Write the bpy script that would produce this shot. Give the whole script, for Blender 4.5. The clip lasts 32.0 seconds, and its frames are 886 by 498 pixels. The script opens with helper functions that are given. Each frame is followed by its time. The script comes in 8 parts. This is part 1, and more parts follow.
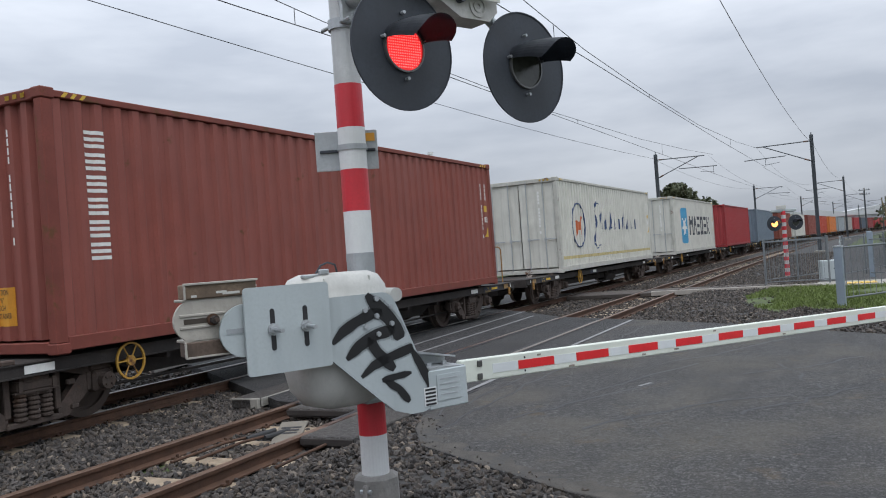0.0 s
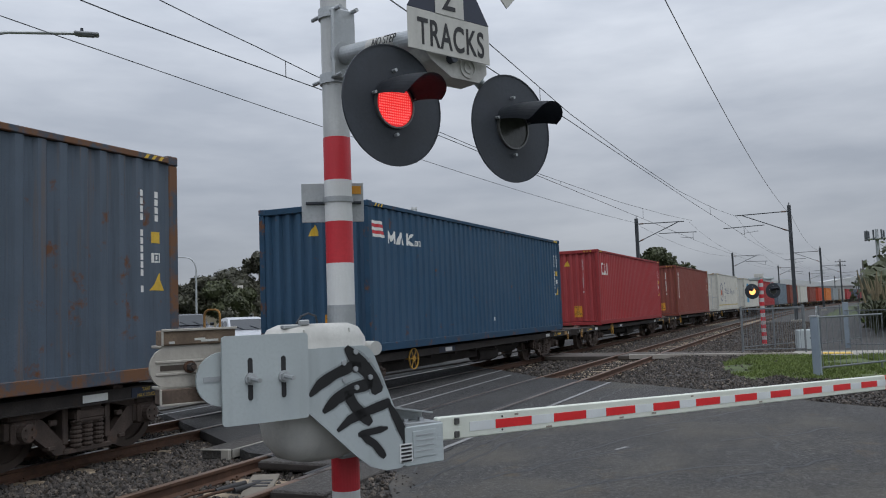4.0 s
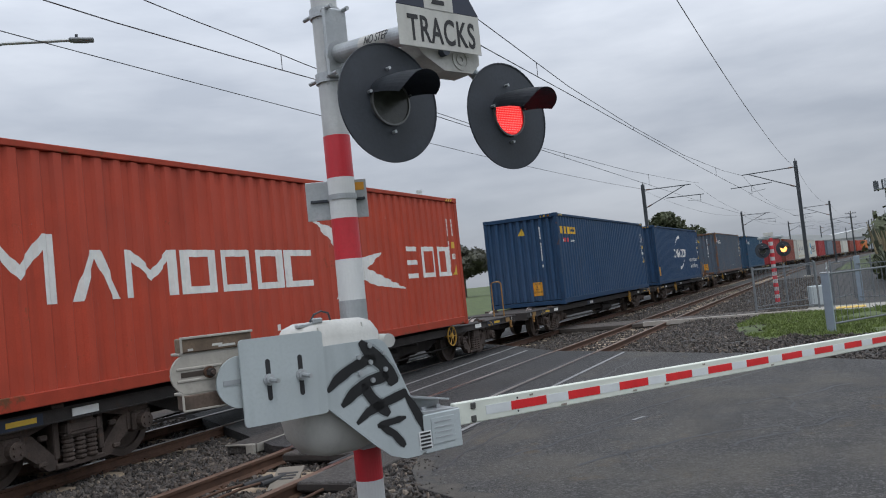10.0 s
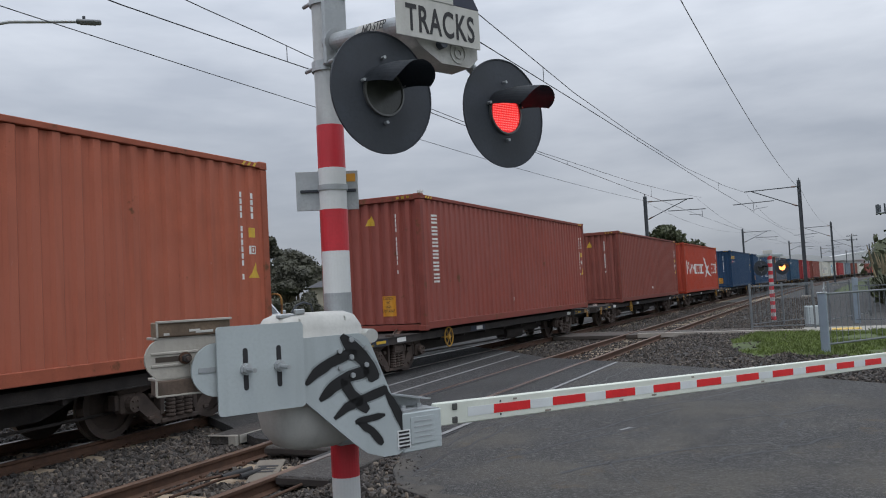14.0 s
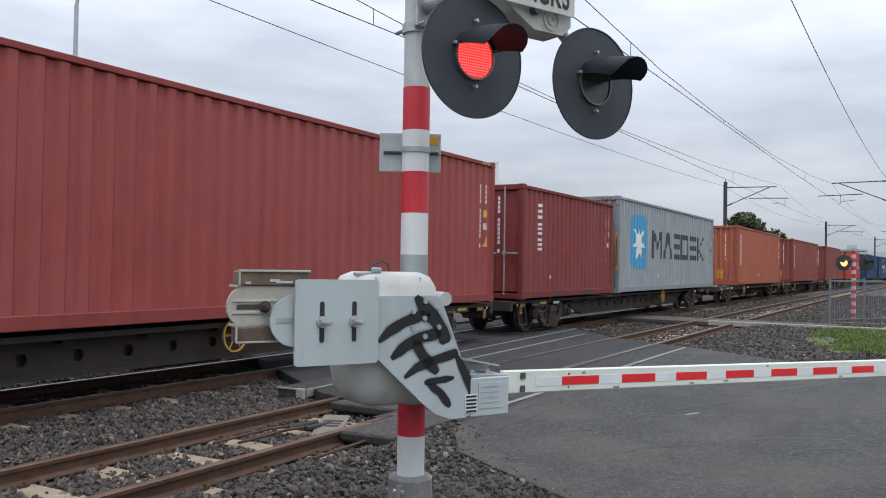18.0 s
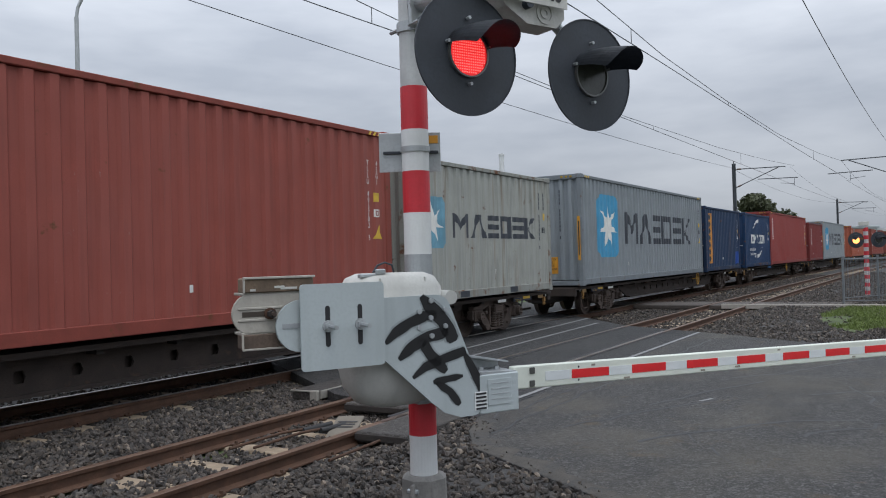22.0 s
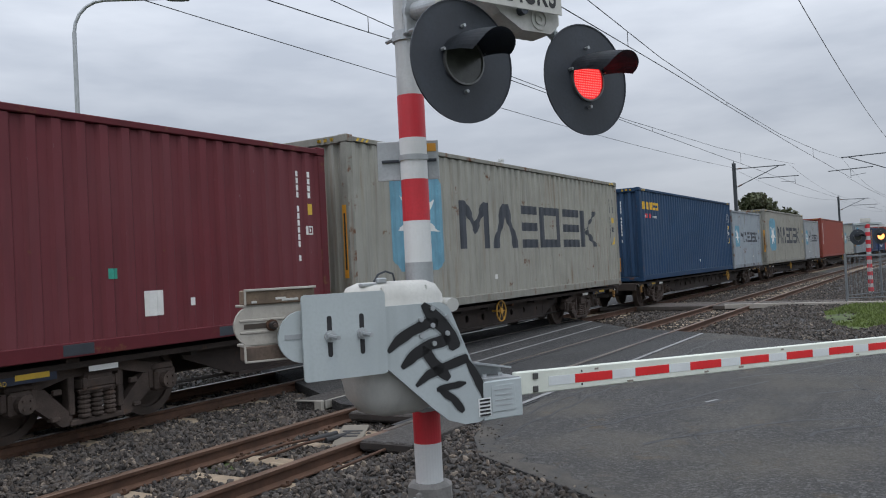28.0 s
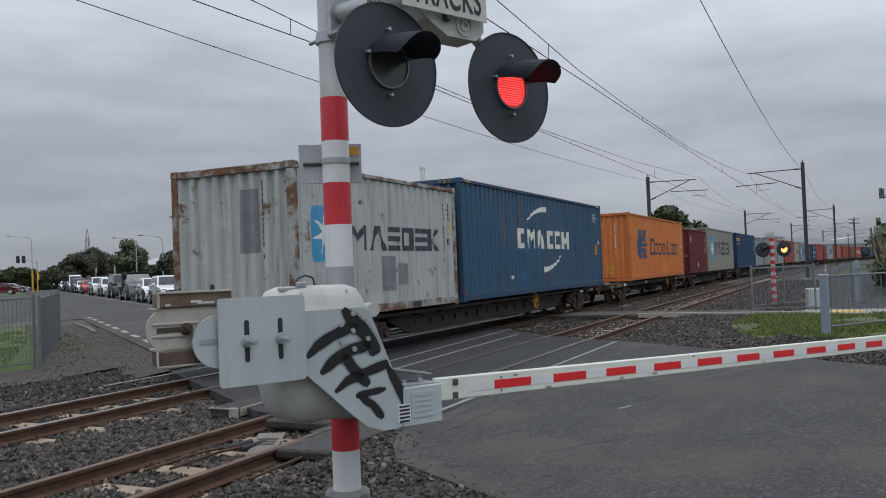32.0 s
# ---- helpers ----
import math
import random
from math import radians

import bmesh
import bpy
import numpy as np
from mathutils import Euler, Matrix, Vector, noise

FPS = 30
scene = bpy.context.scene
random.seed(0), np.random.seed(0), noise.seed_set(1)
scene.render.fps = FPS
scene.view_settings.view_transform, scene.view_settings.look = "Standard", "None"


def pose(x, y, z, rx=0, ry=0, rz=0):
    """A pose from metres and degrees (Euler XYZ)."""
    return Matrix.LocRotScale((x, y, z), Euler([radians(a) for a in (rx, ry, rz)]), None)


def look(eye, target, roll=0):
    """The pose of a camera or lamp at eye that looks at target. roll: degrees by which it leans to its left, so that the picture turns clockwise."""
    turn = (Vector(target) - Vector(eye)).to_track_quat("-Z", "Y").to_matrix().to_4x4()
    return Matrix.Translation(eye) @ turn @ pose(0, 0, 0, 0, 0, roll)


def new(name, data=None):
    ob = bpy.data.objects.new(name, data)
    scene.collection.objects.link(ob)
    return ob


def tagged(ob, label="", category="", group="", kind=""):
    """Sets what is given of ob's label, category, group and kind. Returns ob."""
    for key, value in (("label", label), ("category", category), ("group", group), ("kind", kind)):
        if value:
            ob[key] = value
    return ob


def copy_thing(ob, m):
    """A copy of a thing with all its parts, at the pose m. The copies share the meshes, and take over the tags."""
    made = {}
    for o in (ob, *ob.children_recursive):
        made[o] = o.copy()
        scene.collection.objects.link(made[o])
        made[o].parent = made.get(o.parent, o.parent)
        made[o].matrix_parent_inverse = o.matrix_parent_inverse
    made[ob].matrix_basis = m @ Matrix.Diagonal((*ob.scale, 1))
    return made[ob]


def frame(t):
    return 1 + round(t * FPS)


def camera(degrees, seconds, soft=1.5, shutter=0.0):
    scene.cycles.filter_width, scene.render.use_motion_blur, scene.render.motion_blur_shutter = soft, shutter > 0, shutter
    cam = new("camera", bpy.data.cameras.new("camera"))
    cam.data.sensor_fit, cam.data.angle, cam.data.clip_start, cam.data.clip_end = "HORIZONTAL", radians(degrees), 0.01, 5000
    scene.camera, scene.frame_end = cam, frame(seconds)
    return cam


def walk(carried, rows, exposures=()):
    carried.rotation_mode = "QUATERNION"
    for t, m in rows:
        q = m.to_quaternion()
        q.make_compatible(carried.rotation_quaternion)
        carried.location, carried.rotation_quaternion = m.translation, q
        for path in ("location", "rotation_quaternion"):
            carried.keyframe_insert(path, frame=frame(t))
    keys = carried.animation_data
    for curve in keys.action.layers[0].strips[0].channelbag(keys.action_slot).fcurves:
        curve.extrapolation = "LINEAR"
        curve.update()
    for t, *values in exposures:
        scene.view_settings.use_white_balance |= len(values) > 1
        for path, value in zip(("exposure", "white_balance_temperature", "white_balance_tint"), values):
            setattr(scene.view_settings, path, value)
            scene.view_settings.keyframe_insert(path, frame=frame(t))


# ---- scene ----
cam = camera(56.0, 32.0, soft=1.05)
PATH = [
    (0, (0.08, 0.125, 1.531), (1.885, 0.987, 1.549), -4.2),
    (0.5, (0.07, 0.116, 1.538), (1.88, 0.964, 1.595), -3.8),
    (1, (0.058, 0.123, 1.534), (1.875, 0.952, 1.641), -3.1),
    (1.5, (0.055, 0.128, 1.53), (1.874, 0.95, 1.659), -2.4),
    (2, (0.059, 0.134, 1.529), (1.878, 0.954, 1.669), -1.9),
    (2.5, (0.065, 0.132, 1.53), (1.885, 0.95, 1.674), -1.7),
    (3, (0.066, 0.129, 1.53), (1.887, 0.943, 1.676), -1.9),
    (3.5, (0.062, 0.129, 1.529), (1.884, 0.941, 1.676), -2.0),
    (5.5, (0.056, 0.117, 1.541), (1.877, 0.928, 1.701), -3.1),
    (6, (0.058, 0.113, 1.54), (1.875, 0.931, 1.704), -3.9),
    (6.5, (0.057, 0.112, 1.543), (1.87, 0.939, 1.709), -4.3),
    (7, (0.052, 0.117, 1.542), (1.861, 0.953, 1.71), -4.3),
    (7.5, (0.05, 0.121, 1.541), (1.855, 0.965, 1.71), -4.1),
    (8, (0.056, 0.121, 1.538), (1.859, 0.972, 1.706), -3.9),
    (8.5, (0.06, 0.111, 1.547), (1.863, 0.961, 1.707), -3.9),
    (9, (0.02, 0.107, 1.559), (1.84, 0.928, 1.674), -3.2),
    (9.5, (-0.043, 0.099, 1.586), (1.788, 0.897, 1.693), -5.8),
    (10, (-0.011, 0.068, 1.59), (1.803, 0.903, 1.689), -5.9),
    (10.5, (0.073, 0.039, 1.577), (1.88, 0.891, 1.679), -6.9),
    (11, (0.069, 0.029, 1.58), (1.85, 0.933, 1.69), -7.3),
    (11.5, (0.104, 0.048, 1.579), (1.912, 0.897, 1.684), -7.2),
    (12, (0.099, 0.068, 1.551), (1.929, 0.868, 1.645), -0.8),
    (12.5, (0.096, 0.053, 1.559), (1.924, 0.859, 1.65), -2.6),
    (13, (0.093, 0.045, 1.561), (1.916, 0.863, 1.655), -3.1),
    (13.5, (0.101, 0.042, 1.563), (1.917, 0.873, 1.66), -3.2),
    (14, (0.099, 0.049, 1.559), (1.914, 0.884, 1.663), -3.0),
    (14.5, (0.105, 0.049, 1.56), (1.918, 0.885, 1.67), -3.0),
    (16.5, (0.106, 0.047, 1.561), (1.912, 0.897, 1.689), -3.5),
    (17, (0.1, 0.043, 1.563), (1.903, 0.9, 1.691), -3.5),
    (17.5, (0.078, 0.076, 1.537), (1.854, 0.995, 1.6), -0.9),
    (18, (0.074, 0.09, 1.528), (1.814, 1.076, 1.567), 0.9),
    (18.5, (0.078, 0.085, 1.53), (1.804, 1.095, 1.547), 1.2),
    (19, (0.083, 0.087, 1.53), (1.802, 1.109, 1.535), 1.9),
    (19.5, (0.087, 0.081, 1.536), (1.804, 1.107, 1.537), 1.9),
    (20, (0.088, 0.077, 1.534), (1.805, 1.103, 1.538), 1.7),
    (20.5, (0.1, 0.069, 1.542), (1.82, 1.09, 1.55), 0.6),
    (21, (0.1, 0.065, 1.546), (1.824, 1.079, 1.558), -0.7),
    (21.5, (0.094, 0.056, 1.549), (1.82, 1.067, 1.569), -1.3),
    (22, (0.099, 0.056, 1.551), (1.826, 1.064, 1.577), -1.6),
    (22.5, (0.097, 0.051, 1.554), (1.824, 1.059, 1.586), -2.0),
    (23, (0.097, 0.048, 1.556), (1.826, 1.052, 1.594), -2.3),
    (23.5, (0.098, 0.048, 1.556), (1.829, 1.049, 1.598), -2.6),
    (24, (0.096, 0.041, 1.558), (1.828, 1.041, 1.603), -3.0),
    (24.5, (0.096, 0.04, 1.561), (1.828, 1.039, 1.61), -3.2),
    (25, (0.102, 0.04, 1.56), (1.835, 1.038, 1.612), -3.5),
    (25.5, (0.097, 0.039, 1.56), (1.829, 1.037, 1.614), -3.6),
    (27.5, (0.098, 0.047, 1.557), (1.821, 1.061, 1.598), -3.0),
    (28, (0.1, 0.044, 1.558), (1.825, 1.056, 1.599), -2.9),
    (28.5, (0.102, 0.039, 1.557), (1.827, 1.05, 1.599), -3.0),
    (29, (0.103, 0.037, 1.56), (1.83, 1.045, 1.603), -3.0),
    (29.5, (0.1, 0.034, 1.564), (1.831, 1.035, 1.61), -3.0),
    (30, (0.103, 0.035, 1.559), (1.84, 1.025, 1.612), -3.1),
    (30.5, (0.102, 0.04, 1.561), (1.846, 1.016, 1.619), -3.2),
    (31, (0.108, 0.041, 1.558), (1.86, 1.004, 1.615), -3.3),
    (31.5, (0.09, 0.039, 1.561), (1.857, 0.974, 1.622), -3.3),
    (31.8, (0.112, 0.046, 1.551), (1.914, 0.912, 1.604), -2.6),
    (32, (0.115, 0.066, 1.544), (1.929, 0.907, 1.595), -2.2),
]
walk(cam, [(t, look(eye, target, roll)) for t, eye, target, roll in PATH], exposures=[(0.0, 0.40), (0.5, 0.24), (0.9, 0.08), (3.0, 0.02), (7.0, -0.03), (8.0, 0.06), (9.0, 0.06), (9.6, 0.2), (10.4, 0.2), (11.0, 0.04), (12.0, -0.08), (12.7, 0.12), (13.2, 0.16), (14.0, 0.1), (16.5, 0.02), (17.1, 0.06), (17.8, 0.55), (18.3, 0.55), (19.0, 0.48), (20.0, 0.3), (23.0, 0.2), (25.0, 0.1), (26.5, 0.2), (28.0, 0.26), (29.0, 0.18), (30.0, 0.1), (31.0, 0.18), (32.0, 0.0)])

# ---------------------------------------------------------------- world and light
world = bpy.data.worlds.new("overcast_sky")
scene.world = world
world.use_nodes = True


def sky_nodes():
    nt = world.node_tree
    nt.nodes.clear()
    n, l = nt.nodes.new, nt.links.new
    out, bg = n("ShaderNodeOutputWorld"), n("ShaderNodeBackground")
    tc, sep = n("ShaderNodeTexCoord"), n("ShaderNodeSeparateXYZ")
    l(tc.outputs["Generated"], sep.inputs[0])
    sky = n("ShaderNodeTexSky")
    sky.sky_type, sky.sun_disc = "NISHITA", False
    sky.sun_elevation, sky.sun_rotation = radians(48), radians(200)
    # cloud deck, stretched towards the horizon
    flat = n("ShaderNodeMapping")
    flat.inputs["Scale"].default_value = (1.0, 1.0, 4.2)
    l(tc.outputs["Generated"], flat.inputs["Vector"])
    big, small = n("ShaderNodeTexNoise"), n("ShaderNodeTexNoise")
    big.inputs["Scale"].default_value, big.inputs["Detail"].default_value = 2.3, 5.0
    small.inputs["Scale"].default_value, small.inputs["Detail"].default_value = 7.0, 8.0
    l(flat.outputs[0], big.inputs["Vector"])
    l(flat.outputs[0], small.inputs["Vector"])
    add = n("ShaderNodeMix")
    add.inputs[0].default_value = 0.4
    l(big.outputs["Fac"], add.inputs[2])
    l(small.outputs["Fac"], add.inputs[3])
    ramp = n("ShaderNodeValToRGB")
    ramp.color_ramp.elements[0].position, ramp.color_ramp.elements[1].position = 0.36, 0.66
    ramp.color_ramp.elements[0].color = (0.352, 0.388, 0.452, 1)
    ramp.color_ramp.elements[1].color = (0.520, 0.556, 0.618, 1)
    l(add.outputs[0], ramp.inputs[0])
    # an overcast sky is about three times as bright overhead as at the horizon
    up = n("ShaderNodeMapRange")
    for k, v in zip(("From Min", "From Max", "To Min", "To Max"), (0.0, 1.0, 0.69, 3.2)):
        up.inputs[k].default_value = v
    lift = n("ShaderNodeMath")
    lift.operation, lift.inputs[1].default_value = "POWER", 1.0
    lift.use_clamp = True
    l(sep.outputs["Z"], lift.inputs[0])
    l(lift.outputs[0], up.inputs["Value"])
    scale = n("ShaderNodeVectorMath")
    scale.operation = "SCALE"
    l(ramp.outputs[0], scale.inputs[0])
    l(up.outputs[0], scale.inputs["Scale"])
    dim = n("ShaderNodeVectorMath")
    dim.operation, dim.inputs["Scale"].default_value = "SCALE", 0.05
    l(sky.outputs[0], dim.inputs[0])
    mix = n("ShaderNodeMix")
    mix.data_type, mix.inputs[0].default_value = "RGBA", 0.93
    l(dim.outputs[0], mix.inputs[6])
    l(scale.outputs[0], mix.inputs[7])
    l(mix.outputs[2], bg.inputs["Color"])
    bg.inputs["Strength"].default_value = 1.0
    l(bg.outputs[0], out.inputs[0])


sky_nodes()
sun = new("sun", bpy.data.lights.new("sun", "SUN"))
sun.data.energy, sun.data.angle, sun.data.color = 0.7, radians(25), (1.0, 0.97, 0.93)
sun.matrix_world = look((0, 0, 30), (10, 9.5, 0))

# ---------------------------------------------------------------- materials
MATS = {}


def M(name, col, rough=0.6, metal=0.0, var=0.14, scale=6.0, bump=0.15, rust=0.0, streak=0.0, fine=60.0, rust_col=(0.13, 0.055, 0.025), random_var=0.0, fade=0.0, runs=0.0, gloss=0.5, scuff=0.0):
    """A painted or raw surface: colour with two scales of variation, rust patches, runs of dirt and fine relief."""
    if name in MATS:
        return MATS[name]
    m = bpy.data.materials.new(name)
    m.use_nodes = True
    nt = m.node_tree
    n, l = nt.nodes.new, nt.links.new
    b = nt.nodes["Principled BSDF"]
    tc = n("ShaderNodeTexCoord")
    oi0, sh, ad = n("ShaderNodeObjectInfo"), n("ShaderNodeMath"), n("ShaderNodeVectorMath")
    sh.operation, sh.inputs[1].default_value = "MULTIPLY", 41.0
    l(oi0.outputs["Random"], sh.inputs[0])
    l(tc.outputs["Object"], ad.inputs[0])
    l(sh.outputs[0], ad.inputs[1])
    co = ad.outputs[0]
    a, f = n("ShaderNodeTexNoise"), n("ShaderNodeTexNoise")
    a.inputs["Scale"].default_value, a.inputs["Detail"].default_value = scale, 5
    f.inputs["Scale"].default_value, f.inputs["Detail"].default_value = fine, 4
    l(co, a.inputs["Vector"])
    l(co, f.inputs["Vector"])

    def mixc(fac, c1, c2):
        x = n("ShaderNodeMix")
        x.data_type = "RGBA"
        for s, v in ((0, fac), (6, c1), (7, c2)):
            if hasattr(v, "node"):
                l(v, x.inputs[s])
            else:
                x.inputs[s].default_value = v if s == 0 else (*v[:3], 1)
        return x.outputs[2]

    def ramp(src, p0, p1):
        r = n("ShaderNodeMapRange")
        r.inputs["From Min"].default_value, r.inputs["From Max"].default_value = p0, p1
        l(src, r.inputs["Value"])
        return r.outputs[0]

    lo, hi = [c * (1 - var) for c in col], [min(1, c * (1 + var)) for c in col]
    c = mixc(ramp(a.outputs["Fac"], 0.3, 0.7), lo, hi)
    c = mixc(ramp(f.outputs["Fac"], 0.45, 0.8), c, [x * (1 - var * 0.9) for x in col])
    if fade:
        g = n("ShaderNodeTexNoise")
        g.inputs["Scale"].default_value, g.inputs["Detail"].default_value = 0.5, 3
        l(co, g.inputs["Vector"])
        c = mixc(ramp(g.outputs["Fac"], 0.35, 0.75), c, [min(1, x * (1 - fade) + 0.35 * fade) for x in col])
    if streak:
        mp, s = n("ShaderNodeMapping"), n("ShaderNodeTexNoise")
        mp.inputs["Scale"].default_value = (7.0, 7.0, 0.45)
        s.inputs["Scale"].default_value, s.inputs["Detail"].default_value = 1.6, 6
        l(co, mp.inputs["Vector"])
        l(mp.outputs[0], s.inputs["Vector"])
        k = n("ShaderNodeMath")
        k.operation, k.inputs[1].default_value = "MULTIPLY", streak
        l(ramp(s.outputs["Fac"], 0.52, 0.78), k.inputs[0])
        c = mixc(k.outputs[0], c, [x * 0.45 + 0.012 for x in col])
    if runs:
        # rust run down from scratches and seams
        mp, s, g2 = n("ShaderNodeMapping"), n("ShaderNodeTexNoise"), n("ShaderNodeTexNoise")
        mp.inputs["Scale"].default_value = (5.5, 5.5, 0.22)
        s.inputs["Scale"].default_value, s.inputs["Detail"].default_value, s.inputs["Roughness"].default_value = 1.5, 7, 0.65
        g2.inputs["Scale"].default_value, g2.inputs["Detail"].default_value = 0.7, 3
        l(co, mp.inputs["Vector"])
        l(mp.outputs[0], s.inputs["Vector"])
        l(co, g2.inputs["Vector"])
        k, k2 = n("ShaderNodeMath"), n("ShaderNodeMath")
        k.operation, k2.operation = "MULTIPLY", "MULTIPLY"
        k2.inputs[1].default_value = runs
        l(ramp(s.outputs["Fac"], 0.54, 0.70), k.inputs[0])
        l(ramp(g2.outputs["Fac"], 0.38, 0.60), k.inputs[1])
        l(k.outputs[0], k2.inputs[0])
        c = mixc(k2.outputs[0], c, (0.17, 0.095, 0.045))
    if random_var:
        oi = n("ShaderNodeObjectInfo")
        k = n("ShaderNodeMath")
        k.operation, k.inputs[1].default_value = "MULTIPLY", random_var
        l(oi.outputs["Random"], k.inputs[0])
        c = mixc(k.outputs[0], c, [x * 0.35 for x in col])
    if rust:
        r1 = n("ShaderNodeTexNoise")
        r1.inputs["Scale"].default_value, r1.inputs["Detail"].default_value, r1.inputs["Roughness"].default_value = 3.1, 9, 0.68
        l(co, r1.inputs["Vector"])
        c = mixc(ramp(r1.outputs["Fac"], 0.70 - 0.2 * rust, 0.76 - 0.16 * rust), c, rust_col)
    if scuff:
        # small pale scrapes, gathered in patches
        mp, s1, s2 = n("ShaderNodeMapping"), n("ShaderNodeTexNoise"), n("ShaderNodeTexNoise")
        mp.inputs["Scale"].default_value = (1.0, 1.0, 0.5)
        s1.inputs["Scale"].default_value, s1.inputs["Detail"].default_value, s1.inputs["Roughness"].default_value = 17, 9, 0.7
        s2.inputs["Scale"].default_value, s2.inputs["Detail"].default_value = 1.1, 3
        l(co, mp.inputs["Vector"])
        l(mp.outputs[0], s1.inputs["Vector"])
        l(co, s2.inputs["Vector"])
        k, k2 = n("ShaderNodeMath"), n("ShaderNodeMath")
        k.operation, k2.operation = "MULTIPLY", "MULTIPLY"
        k2.inputs[1].default_value = scuff
        l(ramp(s1.outputs["Fac"], 0.66, 0.72), k.inputs[0])
        l(ramp(s2.outputs["Fac"], 0.48, 0.62), k.inputs[1])
        l(k.outputs[0], k2.inputs[0])
        c = mixc(k2.outputs[0], c, [x * 0.5 + 0.22 for x in col])
    b.inputs["Specular IOR Level"].default_value = gloss
    l(c, b.inputs["Base Color"])
    b.inputs["Metallic"].default_value = metal
    rr = n("ShaderNodeMapRange")
    rr.inputs["To Min"].default_value, rr.inputs["To Max"].default_value = max(0.05, rough - 0.1), min(1, rough + 0.12)
    l(a.outputs["Fac"], rr.inputs["Value"])
    l(rr.outputs[0], b.inputs["Roughness"])
    if bump:
        bp = n("ShaderNodeBump")
        bp.inputs["Strength"].default_value, bp.inputs["Distance"].default_value = bump, 0.01
        l(f.outputs["Fac"], bp.inputs["Height"])
        l(bp.outputs[0], b.inputs["Normal"])
    MATS[name] = m
    return m


def mist_mat():
    """Overspray: black specks, the plate showing through between them."""
    m = M("spray_mist", (0.03, 0.03, 0.032), 0.6, var=0.2, bump=0)
    nt = m.node_tree
    n, l = nt.nodes.new, nt.links.new
    b = nt.nodes["Principled BSDF"]
    tc, t, r = n("ShaderNodeTexCoord"), n("ShaderNodeTexNoise"), n("ShaderNodeMapRange")
    t.inputs["Scale"].default_value, t.inputs["Detail"].default_value = 420, 2
    r.inputs["From Min"].default_value, r.inputs["From Max"].default_value, r.inputs["To Max"].default_value = 0.35, 0.75, 0.6
    l(tc.outputs["Object"], t.inputs["Vector"])
    l(t.outputs["Fac"], r.inputs["Value"])
    l(r.outputs[0], b.inputs["Alpha"])
    return m


def glow(name, col, strength):
    if name not in MATS:
        m = bpy.data.materials.new(name)
        m.use_nodes = True
        b = m.node_tree.nodes["Principled BSDF"]
        b.inputs["Base Color"].default_value = (*col, 1)
        b.inputs["Emission Color"].default_value = (*col, 1)
        b.inputs["Emission Strength"].default_value = strength
        MATS[name] = m
    return MATS[name]


